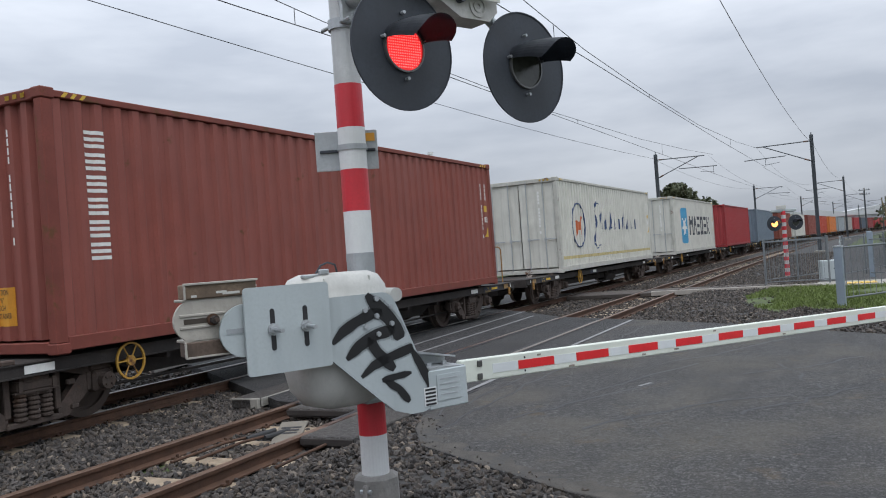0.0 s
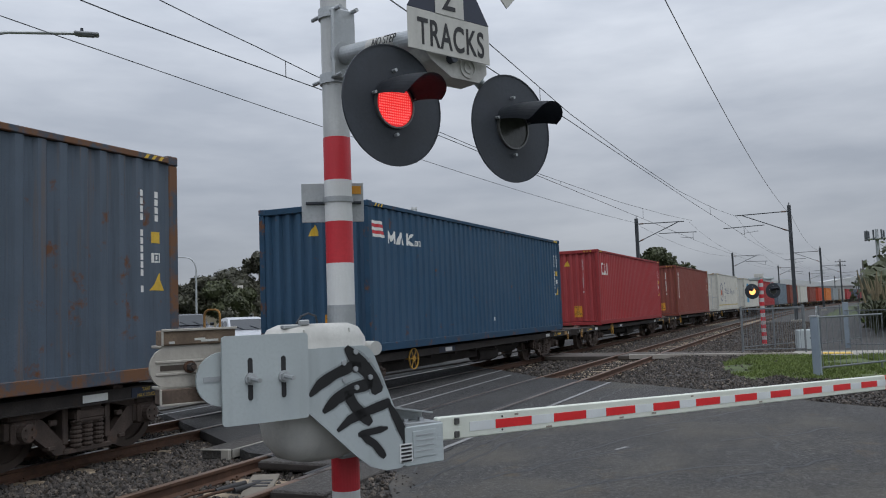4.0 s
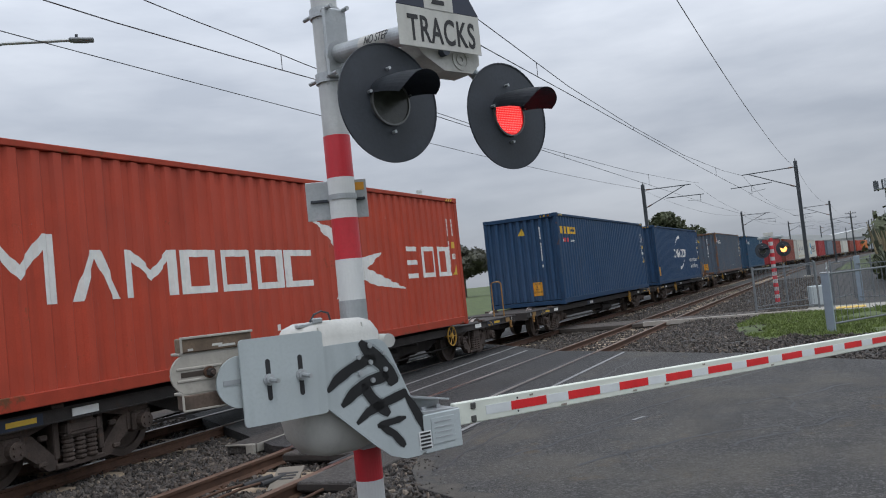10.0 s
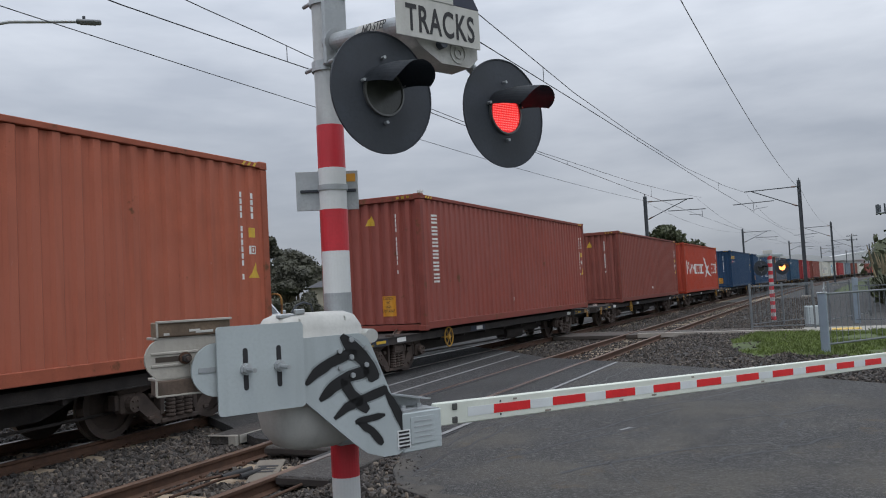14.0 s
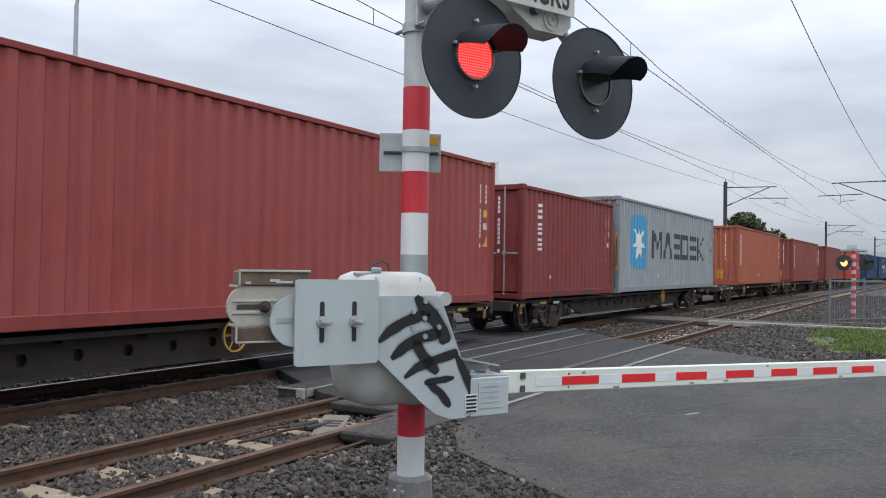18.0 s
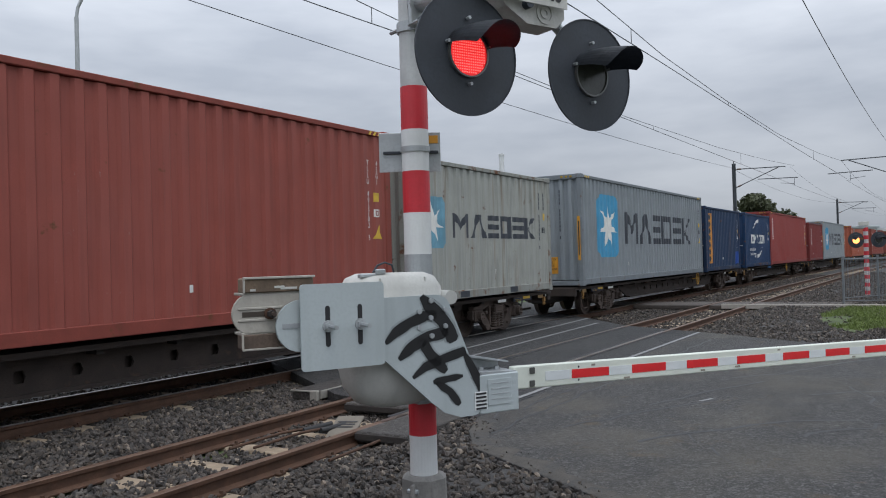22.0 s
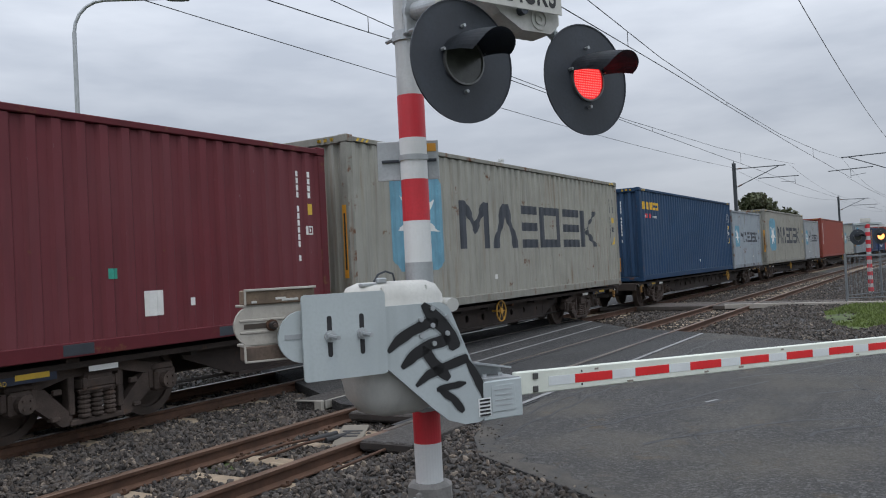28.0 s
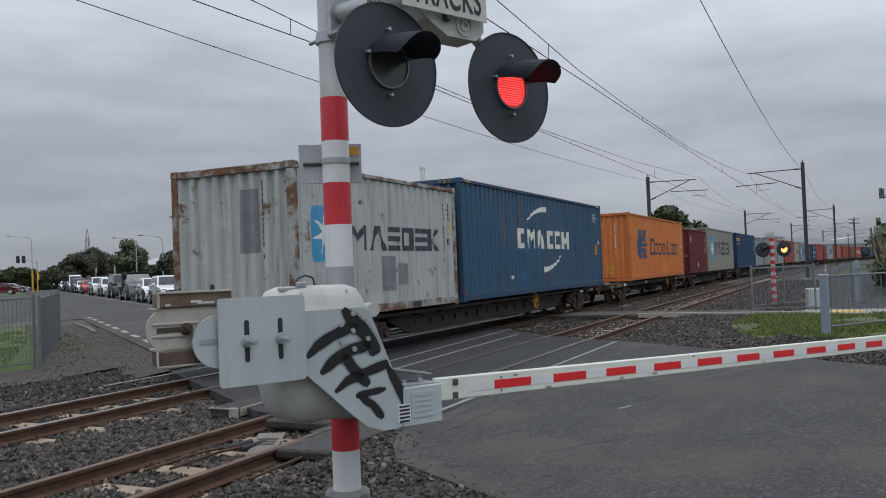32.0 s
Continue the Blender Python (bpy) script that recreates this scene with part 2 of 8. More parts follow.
def asphalt_mat(name, col, patch):
    """Worn asphalt: chips of pale and dark aggregate, dusty patches, oily stains, a rough relief."""
    m = M(name, col, 0.85, 0, 0.32, 1.3, 0.0, fine=26)
    nt = m.node_tree
    n, l = nt.nodes.new, nt.links.new
    b = nt.nodes["Principled BSDF"]
    c = b.inputs["Base Color"].links[0].from_socket
    tc = n("ShaderNodeTexCoord")

    def layer(c, tex, lo, hi, amount, colour):
        r, x = n("ShaderNodeMapRange"), n("ShaderNodeMix")
        r.inputs["From Min"].default_value, r.inputs["From Max"].default_value, r.inputs["To Max"].default_value = lo, hi, amount
        l(tex, r.inputs["Value"])
        x.data_type = "RGBA"
        l(r.outputs[0], x.inputs[0])
        l(c, x.inputs[6])
        x.inputs[7].default_value = (*colour, 1)
        return x.outputs[2]

    def grain(scale, detail, rough=0.6, stretch=None):
        t = n("ShaderNodeTexNoise")
        t.inputs["Scale"].default_value, t.inputs["Detail"].default_value, t.inputs["Roughness"].default_value = scale, detail, rough
        if stretch:
            mp = n("ShaderNodeMapping")
            mp.inputs["Rotation"].default_value, mp.inputs["Scale"].default_value = (0, 0, radians(-52)), stretch
            l(tc.outputs["Object"], mp.inputs["Vector"])
            l(mp.outputs[0], t.inputs["Vector"])
        else:
            l(tc.outputs["Object"], t.inputs["Vector"])
        return t.outputs["Fac"]

    def chips(scale):
        v = n("ShaderNodeTexVoronoi")
        v.inputs["Scale"].default_value = scale
        l(tc.outputs["Object"], v.inputs["Vector"])
        return v

    fine, mid = chips(95), chips(42)
    c = layer(c, fine.outputs["Distance"], 0.30, 0.62, 0.75, tuple(x * 0.30 for x in col))
    sp = n("ShaderNodeSeparateColor")
    l(fine.outputs["Color"], sp.inputs[0])
    c = layer(c, sp.outputs[0], 0.72, 0.98, 0.6, (0.16, 0.155, 0.145))
    sp2 = n("ShaderNodeSeparateColor")
    l(mid.outputs["Color"], sp2.inputs[0])
    c = layer(c, sp2.outputs[1], 0.80, 0.99, 0.5, (0.15, 0.15, 0.145))
    c = layer(c, sp2.outputs[0], 0.80, 0.99, 0.7, tuple(x * 0.4 for x in col))
    c = layer(c, grain(0.5, 8), 0.47, 0.66, 0.75, patch)
    c = layer(c, grain(0.33, 5), 0.50, 0.62, 0.5, tuple(x * 0.5 for x in col))
    c = layer(c, grain(1.0, 5, 0.6, (0.25, 1.6, 1)), 0.52, 0.70, 0.5, tuple(x * 0.5 for x in col))
    c = layer(c, grain(2.2, 7, 0.68), 0.58, 0.70, 0.55, tuple(x * y for x, y in zip(patch, (1.0, 0.82, 0.6))))
    l(c, b.inputs["Base Color"])
    add, bp = n("ShaderNodeMath"), n("ShaderNodeBump")
    add.operation = "ADD"
    l(fine.outputs["Distance"], add.inputs[0])
    l(mid.outputs["Distance"], add.inputs[1])
    bp.inputs["Strength"].default_value, bp.inputs["Distance"].default_value, bp.invert = 0.8, 0.008, True
    l(add.outputs[0], bp.inputs["Height"])
    l(bp.outputs[0], b.inputs["Normal"])
    return m


ASPHALT = asphalt_mat("asphalt", (0.052, 0.0495, 0.048), (0.094, 0.084, 0.066))
APRON = asphalt_mat("weathered_rubber_panel", (0.060, 0.053, 0.049), (0.088, 0.079, 0.068))
PANEL = asphalt_mat("dark_asphalt_infill", (0.026, 0.026, 0.028), (0.040, 0.039, 0.037))
LINE = M("road_paint", (0.23, 0.23, 0.23), 0.7, var=0.3, scale=14, rust=0.6, rust_col=(0.08, 0.08, 0.08))
BED = M("ballast_bed", (0.050, 0.048, 0.046), 0.95, var=0.4, scale=18, bump=0.9, fine=45)
SLEEPER = M("weathered_sleeper", (0.30, 0.235, 0.165), 0.9, var=0.25, scale=9, bump=0.3, rust=0.4, rust_col=(0.16, 0.08, 0.045))
RAIL = M("rusty_rail", (0.102, 0.054, 0.034), 0.75, 0.3, var=0.3, scale=8, bump=0.2)
RAILTOP = M("worn_rail_head", (0.30, 0.25, 0.22), 0.32, 0.9, var=0.2, scale=4, bump=0.05)
RAILTOP2 = M("rusty_rail_head", (0.14, 0.086, 0.058), 0.5, 0.3, var=0.25, scale=4, bump=0.05)
GALV = M("galvanised_steel", (0.42, 0.44, 0.45), 0.5, 0.55, var=0.14, scale=7, bump=0.06)
GREYPAINT = M("grey_paint", (0.41, 0.455, 0.462), 0.5, 0.0, var=0.06, scale=3, bump=0.05, streak=0.25, rust=0.04)
BOOMWHITE = M("boom_white_paint", (0.66, 0.69, 0.61), 0.45, var=0.06, scale=5, bump=0.05, rust=0.1, rust_col=(0.3, 0.28, 0.2))
DIRTYCREAM = M("dirty_cream_paint", (0.39, 0.365, 0.32), 0.6, var=0.15, scale=5, bump=0.1, streak=0.4, rust=0.25)
CASTGREY = M("cast_aluminium", (0.46, 0.45, 0.42), 0.6, 0.1, var=0.12, scale=9, bump=0.15, streak=0.3)
DIRT = M("brown_dirt", (0.060, 0.050, 0.041), 0.95, var=0.35, scale=3, bump=0.8, fine=40, rust=0.3, rust_col=(0.075, 0.066, 0.052))
WHITE = M("white_paint", (0.70, 0.71, 0.70), 0.45, var=0.06, scale=5, bump=0.05, streak=0.25)
CREAM = M("aged_white_paint", (0.50, 0.495, 0.46), 0.55, var=0.08, scale=5, bump=0.08, streak=0.35)
POLEGREY = M("worn_mast_paint", (0.55, 0.56, 0.55), 0.5, 0.1, var=0.1, scale=6, bump=0.06, streak=0.3)
RED = M("red_reflective", (0.58, 0.032, 0.045), 0.4, var=0.07, scale=7, bump=0.04, streak=0.12)
BOOMRED = M("boom_red_reflective", (0.68, 0.022, 0.026), 0.4, var=0.08, scale=9, bump=0.03)
BLACK = M("matt_black", (0.030, 0.036, 0.046), 0.55, var=0.25, scale=6, bump=0.05)
INK = M("black_lettering", (0.02, 0.02, 0.022), 0.6, var=0.1, bump=0)
MIST = mist_mat()
SPRAY = M("black_spray_paint", (0.012, 0.012, 0.013), 0.5, var=0.2, bump=0)
YELLOW = M("yellow_paint", (0.62, 0.40, 0.04), 0.5, var=0.12, scale=9, bump=0.05, rust=0.25)
AMBER = M("amber_plate", (0.65, 0.30, 0.03), 0.45, var=0.1, bump=0)
UNDER = M("grimy_underframe", (0.036, 0.030, 0.027), 0.85, var=0.4, scale=5, bump=0.2, rust=0.4, rust_col=(0.045, 0.028, 0.02))
BROWNSTEEL = M("brown_wagon_steel", (0.068, 0.047, 0.037), 0.85, var=0.35, scale=4, bump=0.25, rust=0.5, rust_col=(0.095, 0.052, 0.034), streak=0.4)
BOGIEM = M("dusty_bogie_steel", (0.072, 0.052, 0.042), 0.85, var=0.4, scale=5, bump=0.3, rust=0.5, rust_col=(0.10, 0.058, 0.038))
RUSTYELLOW = M("rusty_yellow_paint", (0.30, 0.155, 0.04), 0.7, var=0.25, scale=9, bump=0.1, rust=0.6)
DULLGALV = M("dull_galvanised_rail", (0.17, 0.185, 0.195), 0.6, 0.3, var=0.15, scale=6, bump=0.05)
DECKM = M("wagon_deck", (0.028, 0.023, 0.020), 0.85, var=0.3, scale=3, bump=0.2, rust=0.4)
WHEELM = M("wheel_steel", (0.062, 0.045, 0.036), 0.75, 0.1, var=0.25, scale=7, bump=0.1)
RUSTM = M("raw_rust", (0.075, 0.038, 0.022), 0.85, var=0.35, scale=9, bump=0.3)
RUBBER = M("black_rubber", (0.030, 0.030, 0.031), 0.75, var=0.2, bump=0.1)
CONC = M("concrete", (0.30, 0.285, 0.25), 0.88, var=0.18, scale=5, bump=0.25, fine=70)
GRASS = M("grass_ground", (0.066, 0.090, 0.026), 0.95, var=0.45, scale=1.2, bump=0.6, fine=30, rust=0.25, rust_col=(0.10, 0.085, 0.05))
BLADE = M("grass_blades", (0.115, 0.155, 0.035), 0.8, var=0.35, scale=3, bump=0)
LEAF = M("leaves_dark", (0.060, 0.060, 0.040), 0.7, var=0.5, scale=1.2, bump=0)
LEAF2 = M("leaves_mid", (0.064, 0.074, 0.034), 0.7, var=0.5, scale=1.5, bump=0)
PAMPAS = M("dry_plumes", (0.20, 0.165, 0.10), 0.9, var=0.3, scale=3, bump=0)
BARK = M("bark", (0.09, 0.07, 0.05), 0.95, var=0.3, scale=12, bump=0.5)
DARKPOLE = M("dark_catenary_steel", (0.085, 0.095, 0.105), 0.6, 0.35, var=0.2, scale=4, bump=0.05)
WIRE = M("wire", (0.05, 0.055, 0.06), 0.5, 0.5, var=0.1, bump=0)
LETTER = M("white_lettering", (0.72, 0.72, 0.69), 0.6, var=0.1, scale=8, bump=0, rust=0.12, rust_col=(0.3, 0.2, 0.16))
LIT = glow("lit_red_led", (1.0, 0.03, 0.035), 0.38)
LITDOT = glow("lit_red_led_dots", (1.0, 0.17, 0.16), 0.9)
FARLIT = glow("lit_signal_far", (1.0, 0.36, 0.10), 2.6)
LENS = M("dark_lens", (0.055, 0.058, 0.05), 0.18, var=0.2, scale=30, bump=0.1)


def glass_mat():
    m = bpy.data.materials.new("car_glass")
    m.use_nodes = True
    b = m.node_tree.nodes["Principled BSDF"]
    b.inputs["Base Color"].default_value = (0.02, 0.025, 0.03, 1)
    b.inputs["Roughness"].default_value = 0.06
    return m


GLASS = glass_mat()


# ---------------------------------------------------------------- mesh helpers
def mesh_of(bm, name, mat=None, smooth=False):
    me = bpy.data.meshes.new(name)
    bm.normal_update()
    bm.to_mesh(me)
    bm.free()
    if mat:
        me.materials.append(mat)
    if smooth:
        me.shade_smooth()
    return me


def thing(name, label, category, group="", m=None, kind=""):
    ob = new(name)
    ob.empty_display_size = 0.2
    tagged(ob, label, category, group, kind)
    if m is not None:
        ob.matrix_basis = m
    return ob


def part(name, bm, material, parent, label="", m=None, smooth=False):
    """One mesh object under a thing or a part; bm may be a bmesh or a mesh that is shared."""
    me = mesh_of(bm, name, material, smooth) if isinstance(bm, bmesh.types.BMesh) else bm
    ob = new(name, me)
    if parent is not None:
        ob.parent = parent
    if m is not None:
        ob.matrix_basis = m
    if not isinstance(bm, bmesh.types.BMesh) and material is not None:
        if not me.materials:
            me.materials.append(None)
        ob.material_slots[0].link = "OBJECT"
        ob.material_slots[0].material = material
    if label:
        ob["label"] = label
    return ob


def box(bm, c, s, bevel=0.0, m=None):
    mat4 = Matrix.Translation(c) @ Matrix.Diagonal((*s, 1))
    if m is not None:
        mat4 = m @ mat4
    r = bmesh.ops.create_cube(bm, size=1.0, matrix=mat4)
    if bevel:
        vs = set(r["verts"])
        es = [e for e in bm.edges if e.verts[0] in vs and e.verts[1] in vs]
        bmesh.ops.bevel(bm, geom=es, offset=bevel, segments=1, affect="EDGES")
    return bm


def boxed(c, s, bevel=0.0, m=None):
    return box(bmesh.new(), c, s, bevel, m)


def cyl(bm, p0, p1, r0, r1=None, seg=16, caps=True):
    p0, p1 = Vector(p0), Vector(p1)
    d = p1 - p0
    m = Matrix.Translation((p0 + p1) / 2) @ d.to_track_quat("Z", "Y").to_matrix().to_4x4()
    bmesh.ops.create_cone(bm, cap_ends=caps, segments=seg, radius1=r0, radius2=r0 if r1 is None else r1, depth=d.length, matrix=m)
    return bm


def rod(p0, p1, r0, r1=None, seg=12):
    return cyl(bmesh.new(), p0, p1, r0, r1, seg)


def prism(bm, poly, y0, y1, m=None):
    """A polygon in x, z drawn out along y."""
    a = [bm.verts.new((x, y0, z)) for x, z in poly]
    b = [bm.verts.new((x, y1, z)) for x, z in poly]
    if m is not None:
        for v in a + b:
            v.co = m @ v.co
    k = len(poly)
    bm.faces.new(a)
    bm.faces.new(b[::-1])
    for i in range(k):
        bm.faces.new((a[(i + 1) % k], a[i], b[i], b[(i + 1) % k]))
    bmesh.ops.recalc_face_normals(bm, faces=bm.faces[:])
    return bm


def tube(pts, r, seg=8, closed=False):
    """A round bar along a list of points."""
    bm = bmesh.new()
    pts = [Vector(p) for p in pts]
    rings = []
    for i, p in enumerate(pts):
        d = (pts[min(i + 1, len(pts) - 1)] - pts[max(i - 1, 0)]).normalized()
        q = d.to_track_quat("Z", "Y")
        rings.append([bm.verts.new(p + q @ Vector((r * math.cos(a), r * math.sin(a), 0))) for a in (2 * math.pi * k / seg for k in range(seg))])
    for a, b in zip(rings, rings[1:]):
        for k in range(seg):
            bm.faces.new((a[k], a[(k + 1) % seg], b[(k + 1) % seg], b[k]))
    bm.faces.new(rings[0][::-1])
    bm.faces.new(rings[-1])
    bmesh.ops.recalc_face_normals(bm, faces=bm.faces[:])
    return bm


def ring(r0, r1, y0, y1, seg=32, c=(0, 0)):
    """A flat ring round the y axis, with thickness."""
    bm = bmesh.new()
    cs = [(math.cos(2 * math.pi * k / seg), math.sin(2 * math.pi * k / seg)) for k in range(seg)]
    loops = [[bm.verts.new((c[0] + r * x, y, c[1] + r * z)) for x, z in cs] for r, y in ((r0, y0), (r1, y0), (r1, y1), (r0, y1))]
    for i in range(4):
        a, b = loops[i], loops[(i + 1) % 4]
        for k in range(seg):
            bm.faces.new((a[k], a[(k + 1) % seg], b[(k + 1) % seg], b[k]))
    bmesh.ops.recalc_face_normals(bm, faces=bm.faces[:])
    return bm


def text(name, body, size, mat, parent, m, label="", squash=1.0, space=1.0, depth=0.001, bold=0.0):
    """Raised lettering in the x, z plane, facing -y, its left foot at m."""
    cu = bpy.data.curves.new(name, "FONT")
    cu.body, cu.size, cu.extrude, cu.space_character, cu.offset = body, size, depth, space, bold
    tmp = bpy.data.objects.new("tmp", cu)
    me = bpy.data.meshes.new_from_object(tmp)
    bpy.data.objects.remove(tmp)
    bpy.data.curves.remove(cu)
    me.transform(pose(0, 0, 0, 90) @ Matrix.Diagonal((squash, 1, 1, 1)))
    me.name = name
    me.materials.clear()
    me.materials.append(mat)
    ob = part(name, me, None, parent, label, m)
    return ob


def slab(name, poly, z0, z1, mat, label, kind="structure", category=""):
    bm = bmesh.new()
    a = [bm.verts.new((x, y, z0)) for x, y in poly]
    b = [bm.verts.new((x, y, z1)) for x, y in poly]
    k = len(poly)
    bm.faces.new(a)
    bm.faces.new(b)
    for i in range(k):
        bm.faces.new((a[i], a[(i + 1) % k], b[(i + 1) % k], b[i]))
    bmesh.ops.recalc_face_normals(bm, faces=bm.faces[:])
    ob = new(name, mesh_of(bm, name, mat))
    return tagged(ob, label, category or name.replace("_", " "), kind=kind)


# ---------------------------------------------------------------- the tracks' lines
NEAR_Y, FAR_Y, BEND_X, BEND_R = 5.27, 8.72, 10.0, 2000.0


def bend(x):
    """How far the line has swung off straight, and its heading in degrees."""
    d = max(0.0, x - BEND_X)
    return -d * d / (2 * BEND_R), -math.degrees(d / BEND_R)


def on_line(x, y):
    o, h = bend(x)
    return x, y + o, h

# ---------------------------------------------------------------- ground, road, tracks
ground = slab("ground", [(-1500, -1500), (2500, -1500), (2500, 2500), (-1500, 2500)], -0.6, -0.17, GRASS, "rough grass and bare earth reaching the horizon", category="ground")


def lattice(name, x0, x1, y0, y1, nx, ny, zf, mat, label, inside=None):
    """A sheet of small quads with its height from zf(x, y)."""
    xs, ys = np.linspace(x0, x1, nx), np.linspace(y0, y1, ny)
    vs = [(x, y + bend(x)[0], zf(x, y)) for x in xs for y in ys]
    fs = []
    for i in range(nx - 1):
        for j in range(ny - 1):
            if inside is None or inside((xs[i] + xs[i + 1]) / 2, (ys[j] + ys[j + 1]) / 2):
                fs.append((i * ny + j, (i + 1) * ny + j, (i + 1) * ny + j + 1, i * ny + j + 1))
    me = bpy.data.meshes.new(name)
    me.from_pydata(vs, [], fs)
    me.materials.append(mat)
    me.shade_smooth()
    return tagged(new(name, me), label, "ground", kind="structure")


def bed_height(x, y):
    n1 = noise.noise((x * 1.3, y * 1.3, 0)) * 0.025 + noise.noise((x * 5, y * 5, 3)) * 0.012
    side = max(0.0, 3.4 - y) * 0.02 + max(0.0, y - 11) * 0.05
    lift = 0.125 * min(1.0, max(0.0, (4.5 - y) / 0.55)) + 0.075 * min(1.0, max(0.0, (y - 9.75) / 0.7))
    return -0.158 + n1 - side * 0.2 + lift


ballast_bed = lattice("ballast_bed", -30, 90, 0.9, 13.2, 480, 62, bed_height, BED, "grey crushed stone ballast under the tracks")
ballast_far = lattice("ballast_far", 90, 560, 0.9, 13.2, 90, 8, lambda x, y: -0.13, BED, "grey ballast along the distant curve")
near_gravel = lattice("gravel_verge", -8, 7.0, -5, 3.4, 90, 50, lambda x, y: -0.036 + noise.noise((x * 1.3, y * 1.3, 0)) * 0.02, BED, "loose gravel round the signal mast")

ROAD_D = Vector((0.605, 0.796))
ROAD_N = Vector((0.796, -0.605))


def across(s, l):
    """A place s metres along the far road and l metres to its right."""
    return (ROAD_D.x * s + ROAD_N.x * l, ROAD_D.y * s + ROAD_N.y * l)


def rise(x, y):
    """The land climbs gently away from the railway."""
    return 0.0048 * min(150.0, max(0.0, x * ROAD_D.x + y * ROAD_D.y - 10.0))


def off_road(x, y):
    return x * ROAD_N.x + y * ROAD_N.y


NEAR_ROAD = [(3.0, -9), (3.9, -2.0), (4.55, 0.2), (5.1, 1.75), (5.55, 2.45), (6.15, 3.35), (6.75, 3.72), (7.3, 3.93), (16.75, 3.93), (15.02, 1.57), (13.66, 0.17), (12.6, -1.2), (11.2, -3.5), (9.5, -9)]
CROSSING = [(7.35, 3.935), (16.75, 3.935), (18.0, 5.9), (20.0, 7.55), (23.2, 10.5), (11.2, 10.5), (8.75, 7.2), (8.0, 6.2)]
FAR_ROAD = [(11.2, 10.505), (23.2, 10.505), across(60, 12.1), across(330, 12.1), across(330, 2.88), across(60, 2.88), across(18, 2.88)]
road_near = slab("road_near", NEAR_ROAD, -0.3, -0.006, ASPHALT, "worn grey asphalt road before the crossing", category="road")
crossing_deck = slab("crossing_deck", CROSSING, -0.12, -0.010, PANEL, "dark asphalt infill of the level crossing", category="road")


def rising_strip(name, rows, up, mat, label, category):
    """A solid strip whose rows of (s, l, s, l) follow the climb of the land."""
    bm = bmesh.new()
    rings = []
    for s0, l0, s1, l1 in rows:
        p, q = across(s0, l0), across(s1, l1)
        zp, zq = rise(*p) + up, rise(*q) + up
        rings.append([bm.verts.new(v) for v in ((*p, zp), (*q, zq), (*q, zq - 0.35), (*p, zp - 0.35))])
    for a, b in zip(rings, rings[1:]):
        for i in range(4):
            bm.faces.new((a[i], a[(i + 1) % 4], b[(i + 1) % 4], b[i]))
    bm.faces.new(rings[0])
    bm.faces.new(rings[-1][::-1])
    bmesh.ops.recalc_face_normals(bm, faces=bm.faces[:])
    return tagged(new(name, mesh_of(bm, name, mat)), label, category, kind="structure")


road_far = rising_strip("road_far", [(15.14, 2.57, 22.4, 12.1), (18, 2.88, 22.9, 12.1)] + [(v, 2.88, v, 12.1) for v in (24, 30, 40, 50, 60, 80, 100, 130, 158, 330)], -0.008, ASPHALT, "grey asphalt road beyond the crossing", "road")
rising_strip("side_road", [(31.5, -150, 112, -150), (31.5, -6, 112, -6), (33.5, -1, 112, -1), (37, 2.2, 112, 2.2), (37.5, 2.875, 112, 2.875)], -0.012, ASPHALT, "asphalt side road joining beyond the lawn", "road")
lattice("roadside_land", -80, 170, 14.45, 190, 126, 90, lambda x, y: rise(x, y - bend(x)[0]) - 0.075 - 0.1 * (y < 15.5), GRASS, "rough grass rising away from the railway")
far_gravel = lattice("gravel_shoulder", 2, 32, 10.5, 38, 150, 130, lambda x, y: rise(x, y) - 0.036 - 0.05 * min(1.0, max(0.0, (3.0 - off_road(x, y)) / 2)) * (y < 14.5) + noise.noise((x * 1.1, y * 1.1, 5)) * 0.022, DIRT, "brown gravel shoulder beside the far road", inside=lambda x, y: off_road(x, y) < 3.1 and (y > 12.3 or off_road(x, y) > 1.9) and (0.75 < off_road(x, y) or y < 14.2))


def line(name, p, q, w, label="faded white painted road line", z=-0.004):
    p, q = Vector(p), Vector(q)
    d = (q - p).normalized()
    nrm = Vector((-d.y, d.x)) * w / 2
    ob = slab(name, [p - nrm, q - nrm, q + nrm, p + nrm], z - 0.001, z + 0.002, LINE, label, category="road line")
    return ob


line("edge_line", (7.6, 4.06), (16.7, 4.0), 0.065)
line("edge_line", (11.4, 6.45), (18.5, 6.72), 0.065)
line("edge_line", (12.3, 7.08), (19.9, 7.46), 0.065)
line("edge_line", (9.4, 10.1), (16, 10.15), 0.07)
DASH = M("yellowed_road_paint", (0.34, 0.31, 0.22), 0.7, var=0.2, scale=10, rust=0.4, rust_col=(0.1, 0.1, 0.1))
for k in range(9):
    v = 19.4 + 2.25 * k
    rising_strip("edge_dash", [(v, 3.16, v, 3.31), (v + 1.1, 3.16, v + 1.1, 3.31)], -0.004, DASH, "worn yellowish edge dash on the asphalt", "road line")
rising_strip("kerb", [(27.5, 2.42, 27.5, 2.56), (30, 2.46, 30, 2.60), (34, 2.3, 34, 2.44)], 0.01, M("grimy_kerb", (0.13, 0.115, 0.10), 0.9, var=0.3, scale=6, bump=0.3), "low grimy concrete kerb at the shoulder", "kerb")
rising_strip("kerb", [(31.35, -40, 31.5, -40), (31.35, -6, 31.5, -6), (33.3, -1, 33.5, -1), (36.0, 1.9, 36.2, 2.0)], 0.06, CONC, "pale kerb between the lawn and the side road", "kerb")
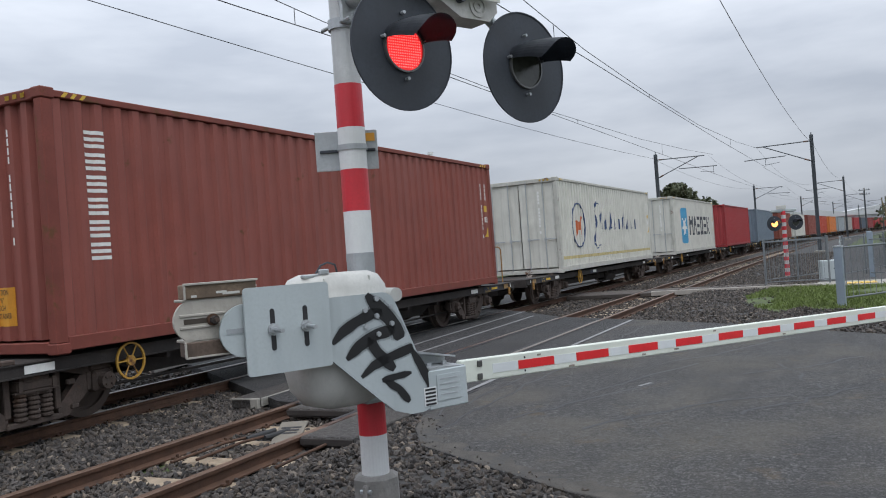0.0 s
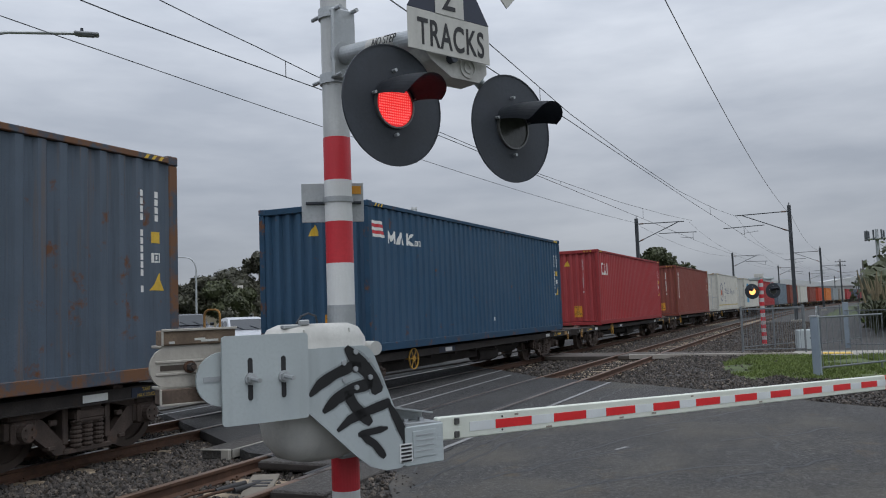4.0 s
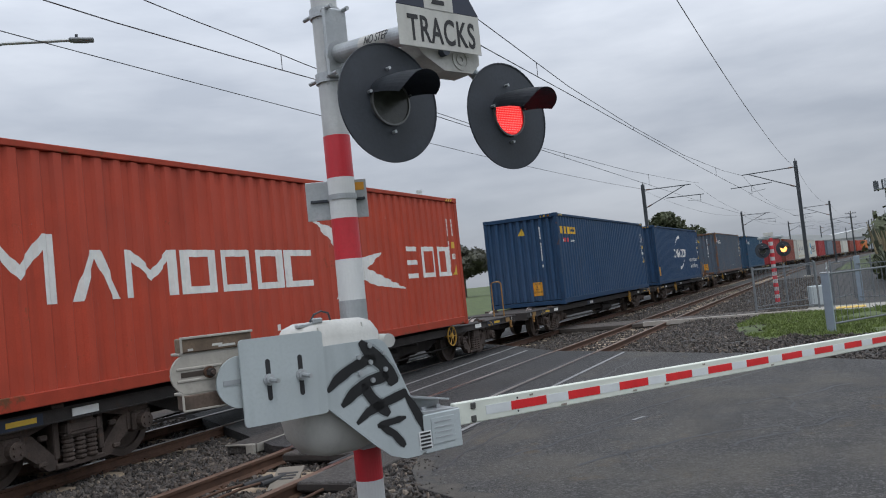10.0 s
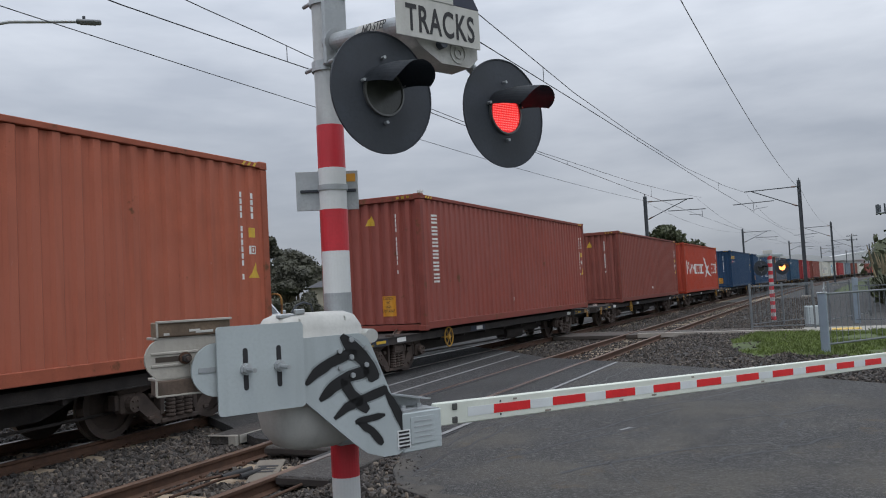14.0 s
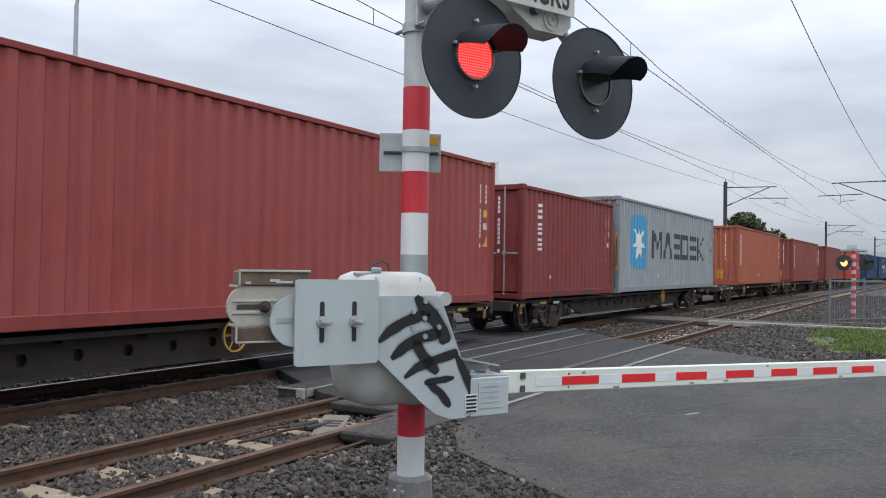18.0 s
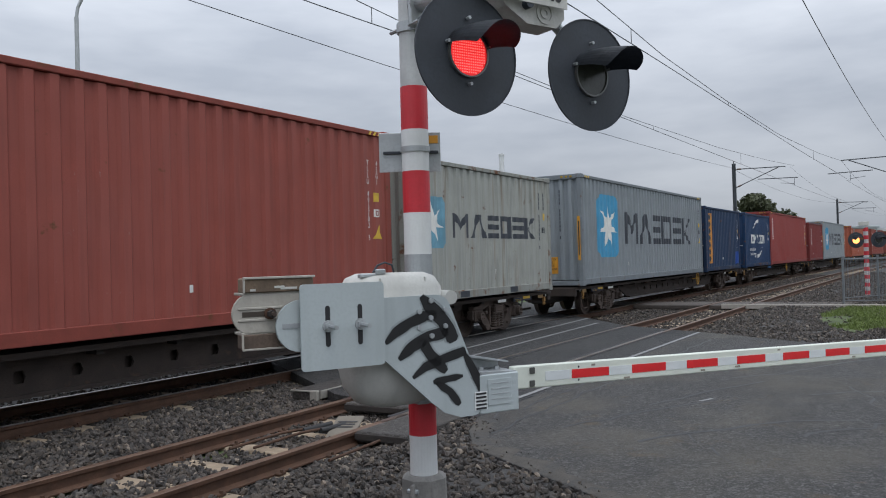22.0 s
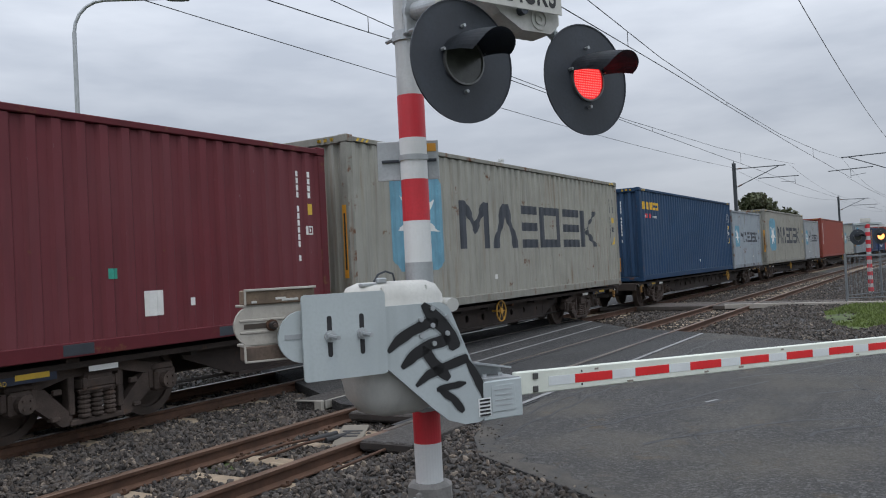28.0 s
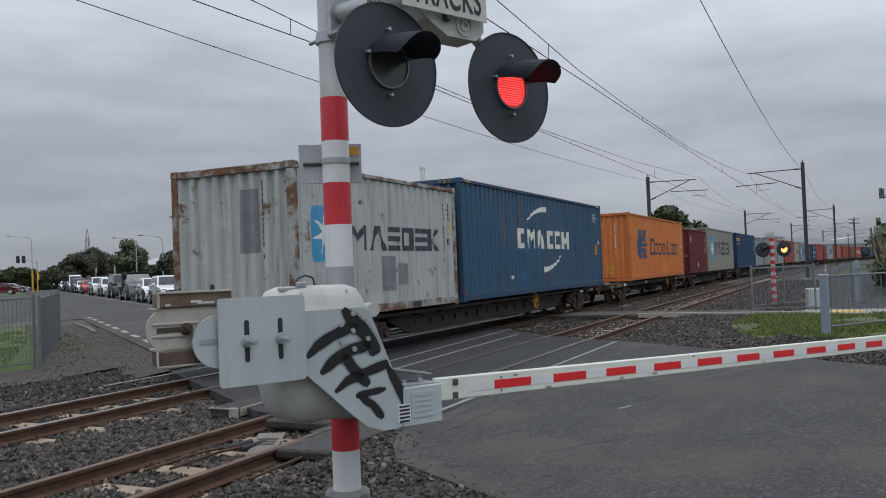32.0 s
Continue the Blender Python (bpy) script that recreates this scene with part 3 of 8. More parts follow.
rising_strip("lane_line", [(v, 7.35, v, 7.47) for v in (24, 60, 100, 158)], -0.004, LINE, "faded white painted lane line", "road line")
# worn paint spot, cracks and repair strips on the near road
line("paint_patch", (9.0, 2.18), (9.2, 2.1), 0.04, "worn white paint patch on the asphalt")


def crack(pts, w):
    vs = []
    for i, (x, y) in enumerate(pts):
        vs += [(x - w / 2, y - w / 2), (x + w / 2, y + w / 2)]
    me = bpy.data.meshes.new("road_crack")
    me.from_pydata([(x, y, -0.0045) for x, y in vs], [], [(2 * i, 2 * i + 1, 2 * i + 3, 2 * i + 2) for i in range(len(pts) - 1)])
    me.materials.append(INK)
    tagged(new("road_crack", me), "dark crack in the asphalt surface", "road crack", kind="structure")


SEAM = [(6.4 + 0.3 * k, 3.48 + 0.03 * math.sin(k * 2.3) + 0.02 * math.sin(k * 5.1)) for k in range(31)]
rnd = random.Random(5)
for x, y, dx, dy, k in ((6.5, 3.5, 0.34, 0.05, 7), (7.2, 3.0, 0.3, -0.12, 8), (6.9, 2.2, 0.2, -0.22, 9), (8.6, 2.6, 0.33, -0.1, 7), (9.8, 1.2, 0.22, -0.2, 8), (12.2, 3.2, 0.5, -0.28, 5), (7.6, 1.0, 0.18, -0.1, 9), (8.9, 0.4, 0.25, 0.05, 8), (6.3, 1.2, 0.16, 0.12, 8), (10.8, 2.2, 0.3, -0.2, 9), (7.9, 3.7, 0.45, -0.03, 10)):
    pts = []
    for i in range(k):
        pts.append((x, y))
        x, y = x + dx + rnd.uniform(-0.1, 0.1), y + dy + rnd.uniform(-0.1, 0.1)
    crack(pts, 0.032)


def dusty_edge():
    """Tan grit washed on to the ragged edge of the near road."""
    edge = [Vector(p) for p in NEAR_ROAD[1:8]]
    outer, inner = [], []
    for i, (p, q) in enumerate(zip(edge, edge[1:])):
        d = (q - p).normalized()
        nrm = Vector((d.y, -d.x))
        for k in range(8):
            c = p.lerp(q, k / 8)
            outer.append(c + nrm * 0.01)
            inner.append(c + nrm * (0.16 + 0.22 * abs(noise.noise((c.x * 3.1, c.y * 3.1, 4))) + 0.12 * noise.noise((c.x * 9, c.y * 9, 1))))
    vs = [(v.x, v.y, -0.0038) for v in outer + inner]
    n = len(outer)
    me = bpy.data.meshes.new("road_edge_grit")
    me.from_pydata(vs, [], [(i, i + 1, n + i + 1, n + i) for i in range(n - 1)])
    me.materials.append(M("tan_grit", (0.070, 0.063, 0.054), 0.95, var=0.3, scale=8, bump=0.6, fine=90, rust=0.75, rust_col=(0.05, 0.049, 0.047)))
    tagged(new("road_edge_grit", me), "tan grit along the ragged road edge", "road edge", kind="structure")


dusty_edge()
crack(SEAM, 0.03)

# ---- rails
PROFILE = [(-0.062, -0.14), (0.062, -0.14), (0.062, -0.128), (0.012, -0.108), (0.010, -0.045), (0.034, -0.034), (0.036, -0.006), (0.028, 0.0), (-0.028, 0.0), (-0.036, -0.006), (-0.034, -0.034), (-0.010, -0.045), (-0.012, -0.108), (-0.062, -0.128)]


def rail(y, parent, top):
    xs = list(np.arange(-40, 60, 4.0)) + list(np.arange(60, 560, 12.0))
    vs, fs, mi = [], [], []
    k = len(PROFILE)
    for x in xs:
        _, yy, _ = on_line(x, y)
        vs += [(x, yy + a, b) for a, b in PROFILE]
    for i in range(len(xs) - 1):
        for j in range(k):
            fs.append((i * k + j, i * k + (j + 1) % k, (i + 1) * k + (j + 1) % k, (i + 1) * k + j))
            mi.append(1 if j in (6, 7, 8) else 0)
    me = bpy.data.meshes.new("rail")
    me.from_pydata(vs, [], fs)
    me.materials.append(RAIL)
    me.materials.append(top)
    me.polygons.foreach_set("material_index", mi)
    me.update()
    return part("rail", me, None, parent)


def in_crossing(x, y):
    return 7.6 + (y - 4.0) * 0.75 < x < 16.8 + (y - 4.0) * 0.95


def build_track(yc, name, label, top):
    tr = thing(name, label, "railway track", kind="structure")
    for s in (-1, 1):
        rail(yc + s * 0.569, tr, top)
    bm = boxed((0, 0, 0), (0.24, 2.1, 0.16), 0.02)
    sl = mesh_of(bm, "sleeper", SLEEPER)
    clip = bmesh.new()
    for s in (-1, 1):
        for e in (-1, 1):
            box(clip, (0.0, s * 0.569 + e * 0.085, 0.092), (0.09, 0.05, 0.024), 0.006)
            cyl(clip, (0.0, s * 0.569 + e * 0.10, 0.08), (0.0, s * 0.569 + e * 0.10, 0.125), 0.016, seg=6)
    cl = mesh_of(clip, "rail_clips", RUSTM)
    r = random.Random(int(yc * 10))
    x = -6.0
    while x < 78:
        if not in_crossing(x, yc):
            _, yy, h = on_line(x, yc)
            o = part("sleeper", sl, None, tr, m=pose(x, yy + r.uniform(-0.05, 0.05), -0.222 + r.uniform(-0.006, 0.004), 0, 0, h + 90 - 90))
            part("rail_clips", cl, None, tr, m=pose(x, yy, -0.222, 0, 0, h))
        x += 0.66
    return tr


track_near = build_track(NEAR_Y, "track_near", "rusty narrow gauge rails on weathered sleepers", RAILTOP2)
track_far = build_track(FAR_Y, "track_far", "rails under the passing freight train", RAILTOP)

# flangeway slots and rubber edge strips through the crossing
for yc in (NEAR_Y, FAR_Y):
    for s in (-1, 1):
        y = yc + s * 0.569
        for e, w in ((0.075, 0.07), (-0.062, 0.03)):
            yy = y - s * e
            bm = boxed(((12.0 + yy * 0.8 - 4), yy, -0.006), (9.6, w, 0.010))
            o = new("flangeway_strip", mesh_of(bm, "flangeway_strip", RUBBER))
            tagged(o, "dark rubber strip beside the rail in the crossing", "rubber strip", kind="structure")
        bm = boxed(((12.0 + y * 0.8 - 4), y, -0.003), (10.0, 0.066, 0.010))
        o = new("embedded_rail_head", mesh_of(bm, "embedded_rail_head", RAILTOP))
        tagged(o, "polished rail head set in the crossing", "rail", kind="structure")

# ---- crossing end pieces on the near side
apron = thing("crossing_apron", "loose panels at the edge of the level crossing", "crossing apron", kind="structure")
block = part("crossing_panel", boxed((0.15, 0, -0.065), (1.25, 0.42, 0.12), 0.015), APRON, apron, "precast concrete crossing panel with a pale end", m=pose(8.55, 6.75, 0, 0, 0, 3))
part("end_lip", boxed((-0.49, -0.15, -0.06), (0.06, 0.12, 0.13), 0.012), CONC, block, "pale concrete corner")
part("end_edge", boxed((-0.48, 0.02, -0.012), (0.025, 0.40, 0.02), 0.004), CONC, block, "pale worn top edge")
part("edge_angle", boxed((0.14, -0.225, -0.05), (1.22, 0.02, 0.10), 0.004), CONC, block, "pale worn steel edge")
for px, py, w, d, rz in ((8.27, 5.27, 1.5, 0.86, 0), (6.98, 4.38, 1.36, 0.56, 0)):
    o = part("crossing_panel", boxed((0, 0, -0.05), (w, d, 0.1), 0.012), APRON, apron, "weathered rubber crossing panel beside the rails", m=pose(px, py, 0, 0, 0, rz))
    part("edge_angle", boxed((-w / 2 - 0.01, 0, -0.045), (0.02, d, 0.06), 0.004), UNDER, o)
plate = thing("rail_deflector", "tan steel deflector plate sloping beside the rail", "steel plate", m=pose(6.66, 5.05, -0.06, 0, -13, 22))
part("plate", boxed((0, 0, 0), (0.50, 0.27, 0.02), 0.004), M("tan_plate", (0.17, 0.15, 0.12), 0.7, var=0.15, scale=9, rust=0.2), plate)
for k in range(3):
    part("marking_bar", boxed((0.10 - 0.06 * k, 0.0, 0.012), (0.03, 0.2 - 0.02 * k, 0.003)), INK, plate)
for p, q in (((5.55, 5.5, -0.08), (6.7, 5.25, -0.05)), ((5.6, 4.42, -0.09), (7.0, 4.28, -0.07)), ((5.7, 5.35, -0.09), (6.75, 5.1, -0.05))):
    o = thing("bonding_cable", "rusty rail bonding rod beside the rail", "cable")
    mid = tuple((a + b) / 2 + (0, 0.03, 0.02)[i] for i, (a, b) in enumerate(zip(p, q)))
    part("rod", tube([p, mid, q], 0.014), RUSTM, o)
    part("sleeve", rod(tuple(p[i] * 0.3 + q[i] * 0.7 for i in range(3)), q, 0.028), RUBBER, o, "black rubber sleeve")

# ---- boarded foot crossing beyond
foot = thing("foot_crossing", "pale boarded pedestrian crossing over the tracks", "foot crossing", kind="structure")
for y0, y1 in ((2.0, 4.63), (4.80, 5.74), (5.93, 8.02), (8.2, 9.2)):
    for xx, w in ((25.35, 0.5), (25.95, 0.65), (26.65, 0.65)):
        part("board", boxed((xx, (y0 + y1) / 2 + bend(26)[0], -0.055), (w, y1 - y0, 0.11), 0.01), M("weathered_boards", (0.095, 0.080, 0.070), 0.9, var=0.3, scale=6, bump=0.3, random_var=0.4), foot)
part("kerb", boxed((24.98, 3.0, -0.02), (0.12, 4.6, 0.14), 0.01), M("pale_kerb", (0.36, 0.33, 0.29), 0.85, var=0.15, bump=0.2), foot)
slab("foot_path", [(25.0, 2.0), (27.0, 2.0), (27.0, -8), (25.0, -8)], -0.2, -0.03, CONC, "concrete footpath behind the fence", category="footpath")

# ---- loose stones
ICO = bmesh.new()
bmesh.ops.create_icosphere(ICO, subdivisions=1, radius=1.0)
ICO_V = np.array([v.co[:] for v in ICO.verts])
ICO_F = np.array([[v.index for v in f.verts] for f in ICO.faces])
OCT_V = np.array([(1, 0, 0), (-1, 0, 0), (0, 1, 0), (0, -1, 0), (0, 0, 1), (0, 0, -1)], float)
OCT_F = np.array([(0, 2, 4), (2, 1, 4), (1, 3, 4), (3, 0, 4), (2, 0, 5), (1, 2, 5), (3, 1, 5), (0, 3, 5)])
ICO.free()


def stones(name, places, sizes, label, mat, seed, V=OCT_V, F=OCT_F):
    """Many small broken stones in one mesh."""
    g = np.random.default_rng(seed)
    k = len(places)
    vs = np.repeat(V[None], k, 0) * (1 + g.uniform(-0.28, 0.28, (k, len(V), 1)))
    vs = vs * np.stack([sizes * g.uniform(0.8, 1.5, k), sizes * g.uniform(0.6, 1.1, k), sizes * g.uniform(0.35, 0.7, k)], 1)[:, None]
    q = g.normal(size=(k, 4))
    q /= np.linalg.norm(q, axis=1, keepdims=True)
    w, x, y, z = q.T
    rot = np.stack([1 - 2 * (y * y + z * z), 2 * (x * y - z * w), 2 * (x * z + y * w), 2 * (x * y + z * w), 1 - 2 * (x * x + z * z), 2 * (y * z - x * w), 2 * (x * z - y * w), 2 * (y * z + x * w), 1 - 2 * (x * x + y * y)], 1).reshape(k, 3, 3)
    vs = np.einsum("kij,kvj->kvi", rot, vs) + places[:, None]
    fs = F[None] + (np.arange(k) * len(V))[:, None, None]
    me = bpy.data.meshes.new(name)
    me.from_pydata(vs.reshape(-1, 3), [], fs.reshape(-1, 3).tolist())
    me.materials.append(mat)
    return tagged(new(name, me), label, "gravel", kind="stuff")


def stone_mat():
    m = M("ballast_stones", (0.088, 0.078, 0.070), 0.85, var=0.25, scale=25, bump=0.4, fine=150)
    nt = m.node_tree
    n, l = nt.nodes.new, nt.links.new
    b = nt.nodes["Principled BSDF"]
    old = b.inputs["Base Color"].links[0].from_socket
    ge, ra, x = n("ShaderNodeNewGeometry"), n("ShaderNodeValToRGB"), n("ShaderNodeMix")
    x.data_type, x.blend_type, x.inputs[0].default_value = "RGBA", "MULTIPLY", 1.0
    ra.color_ramp.elements[0].color, ra.color_ramp.elements[1].color = (0.35, 0.345, 0.345, 1), (2.6, 2.4, 2.1, 1)
    e = ra.color_ramp.elements.new(0.93)
    e.color = (1.25, 1.2, 1.12, 1)
    for at, tint in ((0.3, (0.6, 0.6, 0.62, 1)), (0.55, (0.85, 0.76, 0.66, 1)), (0.75, (0.95, 0.95, 0.97, 1))):
        ra.color_ramp.elements.new(at).color = tint
    l(ge.outputs["Random Per Island"], ra.inputs[0])
    l(old, x.inputs[6])
    l(ra.outputs[0], x.inputs[7])
    l(x.outputs[2], b.inputs["Base Color"])
    return m


STONES = stone_mat()


# the grass verge by the foot crossing
VERGE = [(20.3, 2.2), (22.0, 2.35), (24.9, 2.0), (25.0, -6), (17.6, -6), (17.3, -1), (17.8, 0.6), (18.4, 0.9), (17.5, 1.35), (18.8, 1.9)]


def inside_poly(px, py, poly):
    r = np.zeros(len(px), bool)
    j = len(poly) - 1
    for i in range(len(poly)):
        (xi, yi), (xj, yj) = poly[i], poly[j]
        c = ((yi > py) != (yj > py)) & (px < (xj - xi) * (py - yi) / (yj - yi + 1e-9) + xi)
        r ^= c
        j = i
    return r


def strew(x0, x1, y0, y1, count, lo, hi, seed, name, label, V=OCT_V, F=OCT_F):
    g = np.random.default_rng(seed)
    x, y = g.uniform(x0, x1, count), g.uniform(y0, y1, count)
    keep = np.ones(count, bool)
    for poly in (NEAR_ROAD, CROSSING, FAR_ROAD):
        keep &= ~inside_poly(x, y, poly)
    keep &= ~(inside_poly(x, y, VERGE) & (g.random(count) < 0.9))
    for yc in (NEAR_Y, FAR_Y):
        for s in (-1, 1):
            keep &= np.abs(y - yc - s * 0.569) > 0.075
        on = (np.abs(y - yc) < 1.05) & (np.abs(((x + 6.0) / 0.66 + 0.5) % 1 - 0.5) * 0.66 < 0.12)
        shown = np.array([noise.noise((a * 1.5, b * 2.0, 7)) for a, b in zip(x, y)]) > -0.12
        keep &= ~(on & shown & (g.random(count) < 0.97))
    x, y = x[keep], y[keep]
    z = np.array([bed_height(a, b) if b > 3.2 else -0.038 for a, b in zip(x, y)]) + g.uniform(-0.01, 0.025, len(x))
    y = y + np.array([bend(a)[0] for a in x])
    stones(name, np.stack([x, y, z], 1), g.uniform(lo, hi, len(x)), label, STONES, seed + 1, V, F)


strew(3.2, 8.3, 1.2, 4.6, 12500, 0.014, 0.034, 21, "ballast_stones_near", "loose dark grey ballast stones beside the mast", ICO_V, ICO_F)
strew(2.5, 9.5, 4.5, 8.3, 20000, 0.016, 0.037, 22, "ballast_stones_tracks", "dark grey ballast stones between the rails", ICO_V, ICO_F)
strew(3.0, 13.5, 8.3, 13.0, 18000, 0.018, 0.040, 23, "ballast_stones_far", "ballast stones beyond the far track")
strew(15.5, 32.0, 0.9, 8.2, 27000, 0.022, 0.050, 24, "ballast_stones_right", "ballast stones past the crossing")
strew(32.0, 60.0, 1.0, 8.2, 12000, 0.03, 0.06, 25, "ballast_stones_distant", "ballast stones along the line")
strew(0.0, 9.5, 12.4, 14.4, 7000, 0.015, 0.04, 27, "verge_stones", "loose stones at the edge of the lawn")


def shoulder_stones(count, seed):
    g = np.random.default_rng(seed)
    v, l = g.uniform(12.0, 33, count), 2.95 - 6.5 * g.random(count) ** 1.6
    p = np.array([across(a, b) for a, b in zip(v, l)])
    p = p[(p[:, 1] > 11.5) & ((l > 0.85) | (p[:, 1] < 14.0))]
    z = np.array([rise(x, y) - 0.036 - 0.05 * min(1.0, max(0.0, (3.0 - off_road(x, y)) / 2)) * (y < 14.5) + noise.noise((x * 1.1, y * 1.1, 5)) * 0.022 for x, y in p]) + g.uniform(-0.008, 0.008, len(p))
    stones("shoulder_stones", np.column_stack([p, z]), g.uniform(0.007, 0.020, len(p)), "scattered gravel on the far shoulder", STONES, seed + 1)


shoulder_stones(16000, 26)


def grit(count, seed):
    """Small stones kicked on to the road's edge."""
    g = np.random.default_rng(seed)
    pts = []
    for k in range(count):
        i = int(g.integers(1, 7))
        p, q = Vector(NEAR_ROAD[i]), Vector(NEAR_ROAD[i + 1])
        d = (q - p).normalized()
        c = p.lerp(q, g.random()) + Vector((d.y, -d.x)) * abs(g.normal(0, 0.13))
        pts.append((c.x, c.y, 0.0))
    stones("edge_stones", np.array(pts), g.uniform(0.006, 0.018, count), "small stones scattered on the road edge", STONES, seed)


grit(70, 31)

# ---------------------------------------------------------------- the near signal mast with its boom gate
BLINK = []
BOLTS = [(-1.397, 1.269), (-1.23, 1.272), (-1.397, 1.179), (-1.231, 1.18), (-1.324, 1.231), (-1.32, 1.325), (-1.32, 1.13)]
STROKES = [
    ([(-1.378, 1.354), (-1.328, 1.294), (-1.243, 1.211), (-1.193, 1.128), (-1.177, 1.085)], 0.078),
    ([(-1.606, 1.107), (-1.543, 1.163), (-1.456, 1.209), (-1.349, 1.246), (-1.284, 1.246)], 0.056),
    ([(-1.527, 1.014), (-1.445, 1.077), (-1.338, 1.127), (-1.21, 1.145)], 0.062),
    ([(-1.388, 1.117), (-1.332, 1.027), (-1.23, 0.922)], 0.060),
    ([(-1.444, 0.906), (-1.364, 0.96), (-1.255, 0.993), (-1.124, 1.025), (-1.098, 1.032)], 0.050),
    ([(-1.113, 1.024), (-1.055, 0.922), (-1.004, 0.819), (-0.961, 0.684)], 0.050),
    ([(-1.121, 0.889), (-1.225, 0.88), (-1.316, 0.871)], 0.036),
    ([(-1.298, 0.868), (-1.211, 0.81), (-1.146, 0.728)], 0.042),
]
GATE = pose(5.22, 1.81, 0, 0, 0, -29.28)  # x along the boom, y away from the viewer
EYE_U, EYE_V = -3.63, -4.02
MAST = Vector((4.46, 2.78))


def back(u, z, v):
    """A place on the boom's plane, pushed v metres behind it along the sight line."""
    f = (v - EYE_V) / -EYE_V
    return EYE_U + (u - EYE_U) * f, 1.53 + (z - 1.53) * f


mast = thing("crossing_signal", "red and white banded level crossing signal mast", "crossing signal", m=pose(MAST.x, MAST.y, 0))
part("pole", rod((0, 0, -0.1), (0, 0, 4.3), 0.082, seg=28), POLEGREY, mast, smooth=False)


def band(z0, z1, mat, label=""):
    bm = bmesh.new()
    cyl(bm, (0, 0, z0), (0, 0, z1), 0.0845, seg=28)
    part("band", bm, mat, mast, label)


for z0, z1, mat in ((2.355, 2.62, RED), (2.10, 2.355, WHITE), (1.845, 2.10, RED), (1.59, 1.845, WHITE), (0.745, 0.99, WHITE), (0.485, 0.745, RED), (0.23, 0.485, WHITE)):
    band(z0, z1, mat, "red reflective band" if mat is RED else "white painted band")
part("sleeve", rod((0, 0, 1.45), (0, 0, 1.59), 0.086, seg=28), GALV, mast, "bare grey sleeve with scratched marks")
bm = bmesh.new()
cyl(bm, (0, 0, -0.1), (0, 0, 0.225), 0.15, 0.142, seg=8)
cyl(bm, (0, 0, 0.225), (0, 0, 0.245), 0.142, 0.115, seg=8)
for sx in (-1, 1):
    box(bm, (sx * 0.145, 0, 0.06), (0.05, 0.03, 0.30), 0.008)
part("base_casting", bm, M("cast_base", (0.23, 0.22, 0.205), 0.8, 0.1, var=0.25, scale=9, bump=0.3, rust=0.4, rust_col=(0.10, 0.07, 0.05)), mast, "grey split cast base clamped round the pole", m=pose(0, 0, 0, 0, 0, 5))
for sx in (-1, 1):
    for z in (0.03, 0.17):
        part("bolt", rod((sx * 0.15, -0.035, z), (sx * 0.15, 0.035, z), 0.014, seg=6), GALV, mast, m=pose(0, 0, 0, 0, 0, 5))
# plates clamped to the pole, turned to the viewer
TAG = pose(0, 0, 0, 0, 0, -57.3)
for x0, x1 in ((-0.225, -0.055), (0.06, 0.158)):
    part("tag_plate", boxed(((x0 + x1) / 2, 0.06, 2.228), (x1 - x0, 0.008, 0.245), 0.003), GALV, mast, "galvanised backing plate", m=TAG)
    part("tag_strap", boxed(((x0 + x1) / 2, 0.05, 2.225), ((x1 - x0) * 0.7, 0.02, 0.018), 0.003), BLACK, mast, m=TAG)
part("tag_label", boxed((0.115, 0.054, 2.305), (0.055, 0.004, 0.05)), AMBER, mast, "orange label", m=TAG)
part("clamp", ring(0.083, 0.092, -0.016, 0.016, 28), GALV, mast, "steel band clamp", m=pose(0, 0, 2.235, 90))
# arm bracket high on the pole
for z in (2.985, 3.40):
    part("clamp", ring(0.083, 0.096, -0.03, 0.03, 28), GALV, mast, m=pose(0, 0, z, 90))
    for s in (-1, 1):
        part("clamp_bolt", rod((s * 0.06, -0.17, z), (s * 0.06, 0.15, z), 0.013, seg=8), GALV, mast, m=pose(0, 0, 0, 0, 0, -25))
part("bracket_plate", boxed((0, -0.10, 3.19), (0.17, 0.03, 0.44), 0.01), GALV, mast, m=pose(0, 0, 0, 0, 0, -25))
part("gusset", boxed((0.09, -0.07, 3.02), (0.02, 0.12, 0.10), 0.004), GALV, mast, m=pose(0, 0, 0, 0, 0, -25))

HEAD_IN = pose(0, 0, 0, 0, 0, -25) @ pose(0, -0.95, 0)  # x to the lamps' right, -y towards the traffic
arm = part("arm", rod((0, 0.86, 3.12), (0.02, 0.02, 3.02), 0.058, seg=22), GALV, mast, "grey tubular arm", m=HEAD_IN)
part("flange", rod((0, 0.87, 3.12), (0, 0.83, 3.115), 0.085, seg=22), GALV, arm)
part("label_band", rod((0.008, 0.56, 3.084), (0.013, 0.30, 3.053), 0.0595, seg=22), CREAM, arm, "pale label wrapped round the arm")
text("arm_lettering", "NO STEP", 0.075, INK, arm, pose(0.01, 0.49, 3.076, 0, 14, 0) @ pose(0, 0, 0, 6.8) @ pose(0, 0, 0, 0, 0, -90) @ pose(0, -0.0625, -0.027), "black lettering NO STEP", squash=0.8)
cb = bmesh.new()
prism(cb, [(-0.16, 2.90), (0.30, 2.90), (0.30, 2.82), (0.24, 2.765), (0.04, 2.765), (-0.10, 2.84)], -0.09, 0.06)
head = part("junction_box", cb, CASTGREY, mast, "grey cast junction box", m=HEAD_IN)
part("cover_ring", ring(0.045, 0.058, -0.096, -0.088, 24, (0.16, 2.835)), CASTGREY, head)
part("cover_ring", ring(0.015, 0.03, -0.096, -0.088, 16, (0.16, 2.835)), CASTGREY, head)
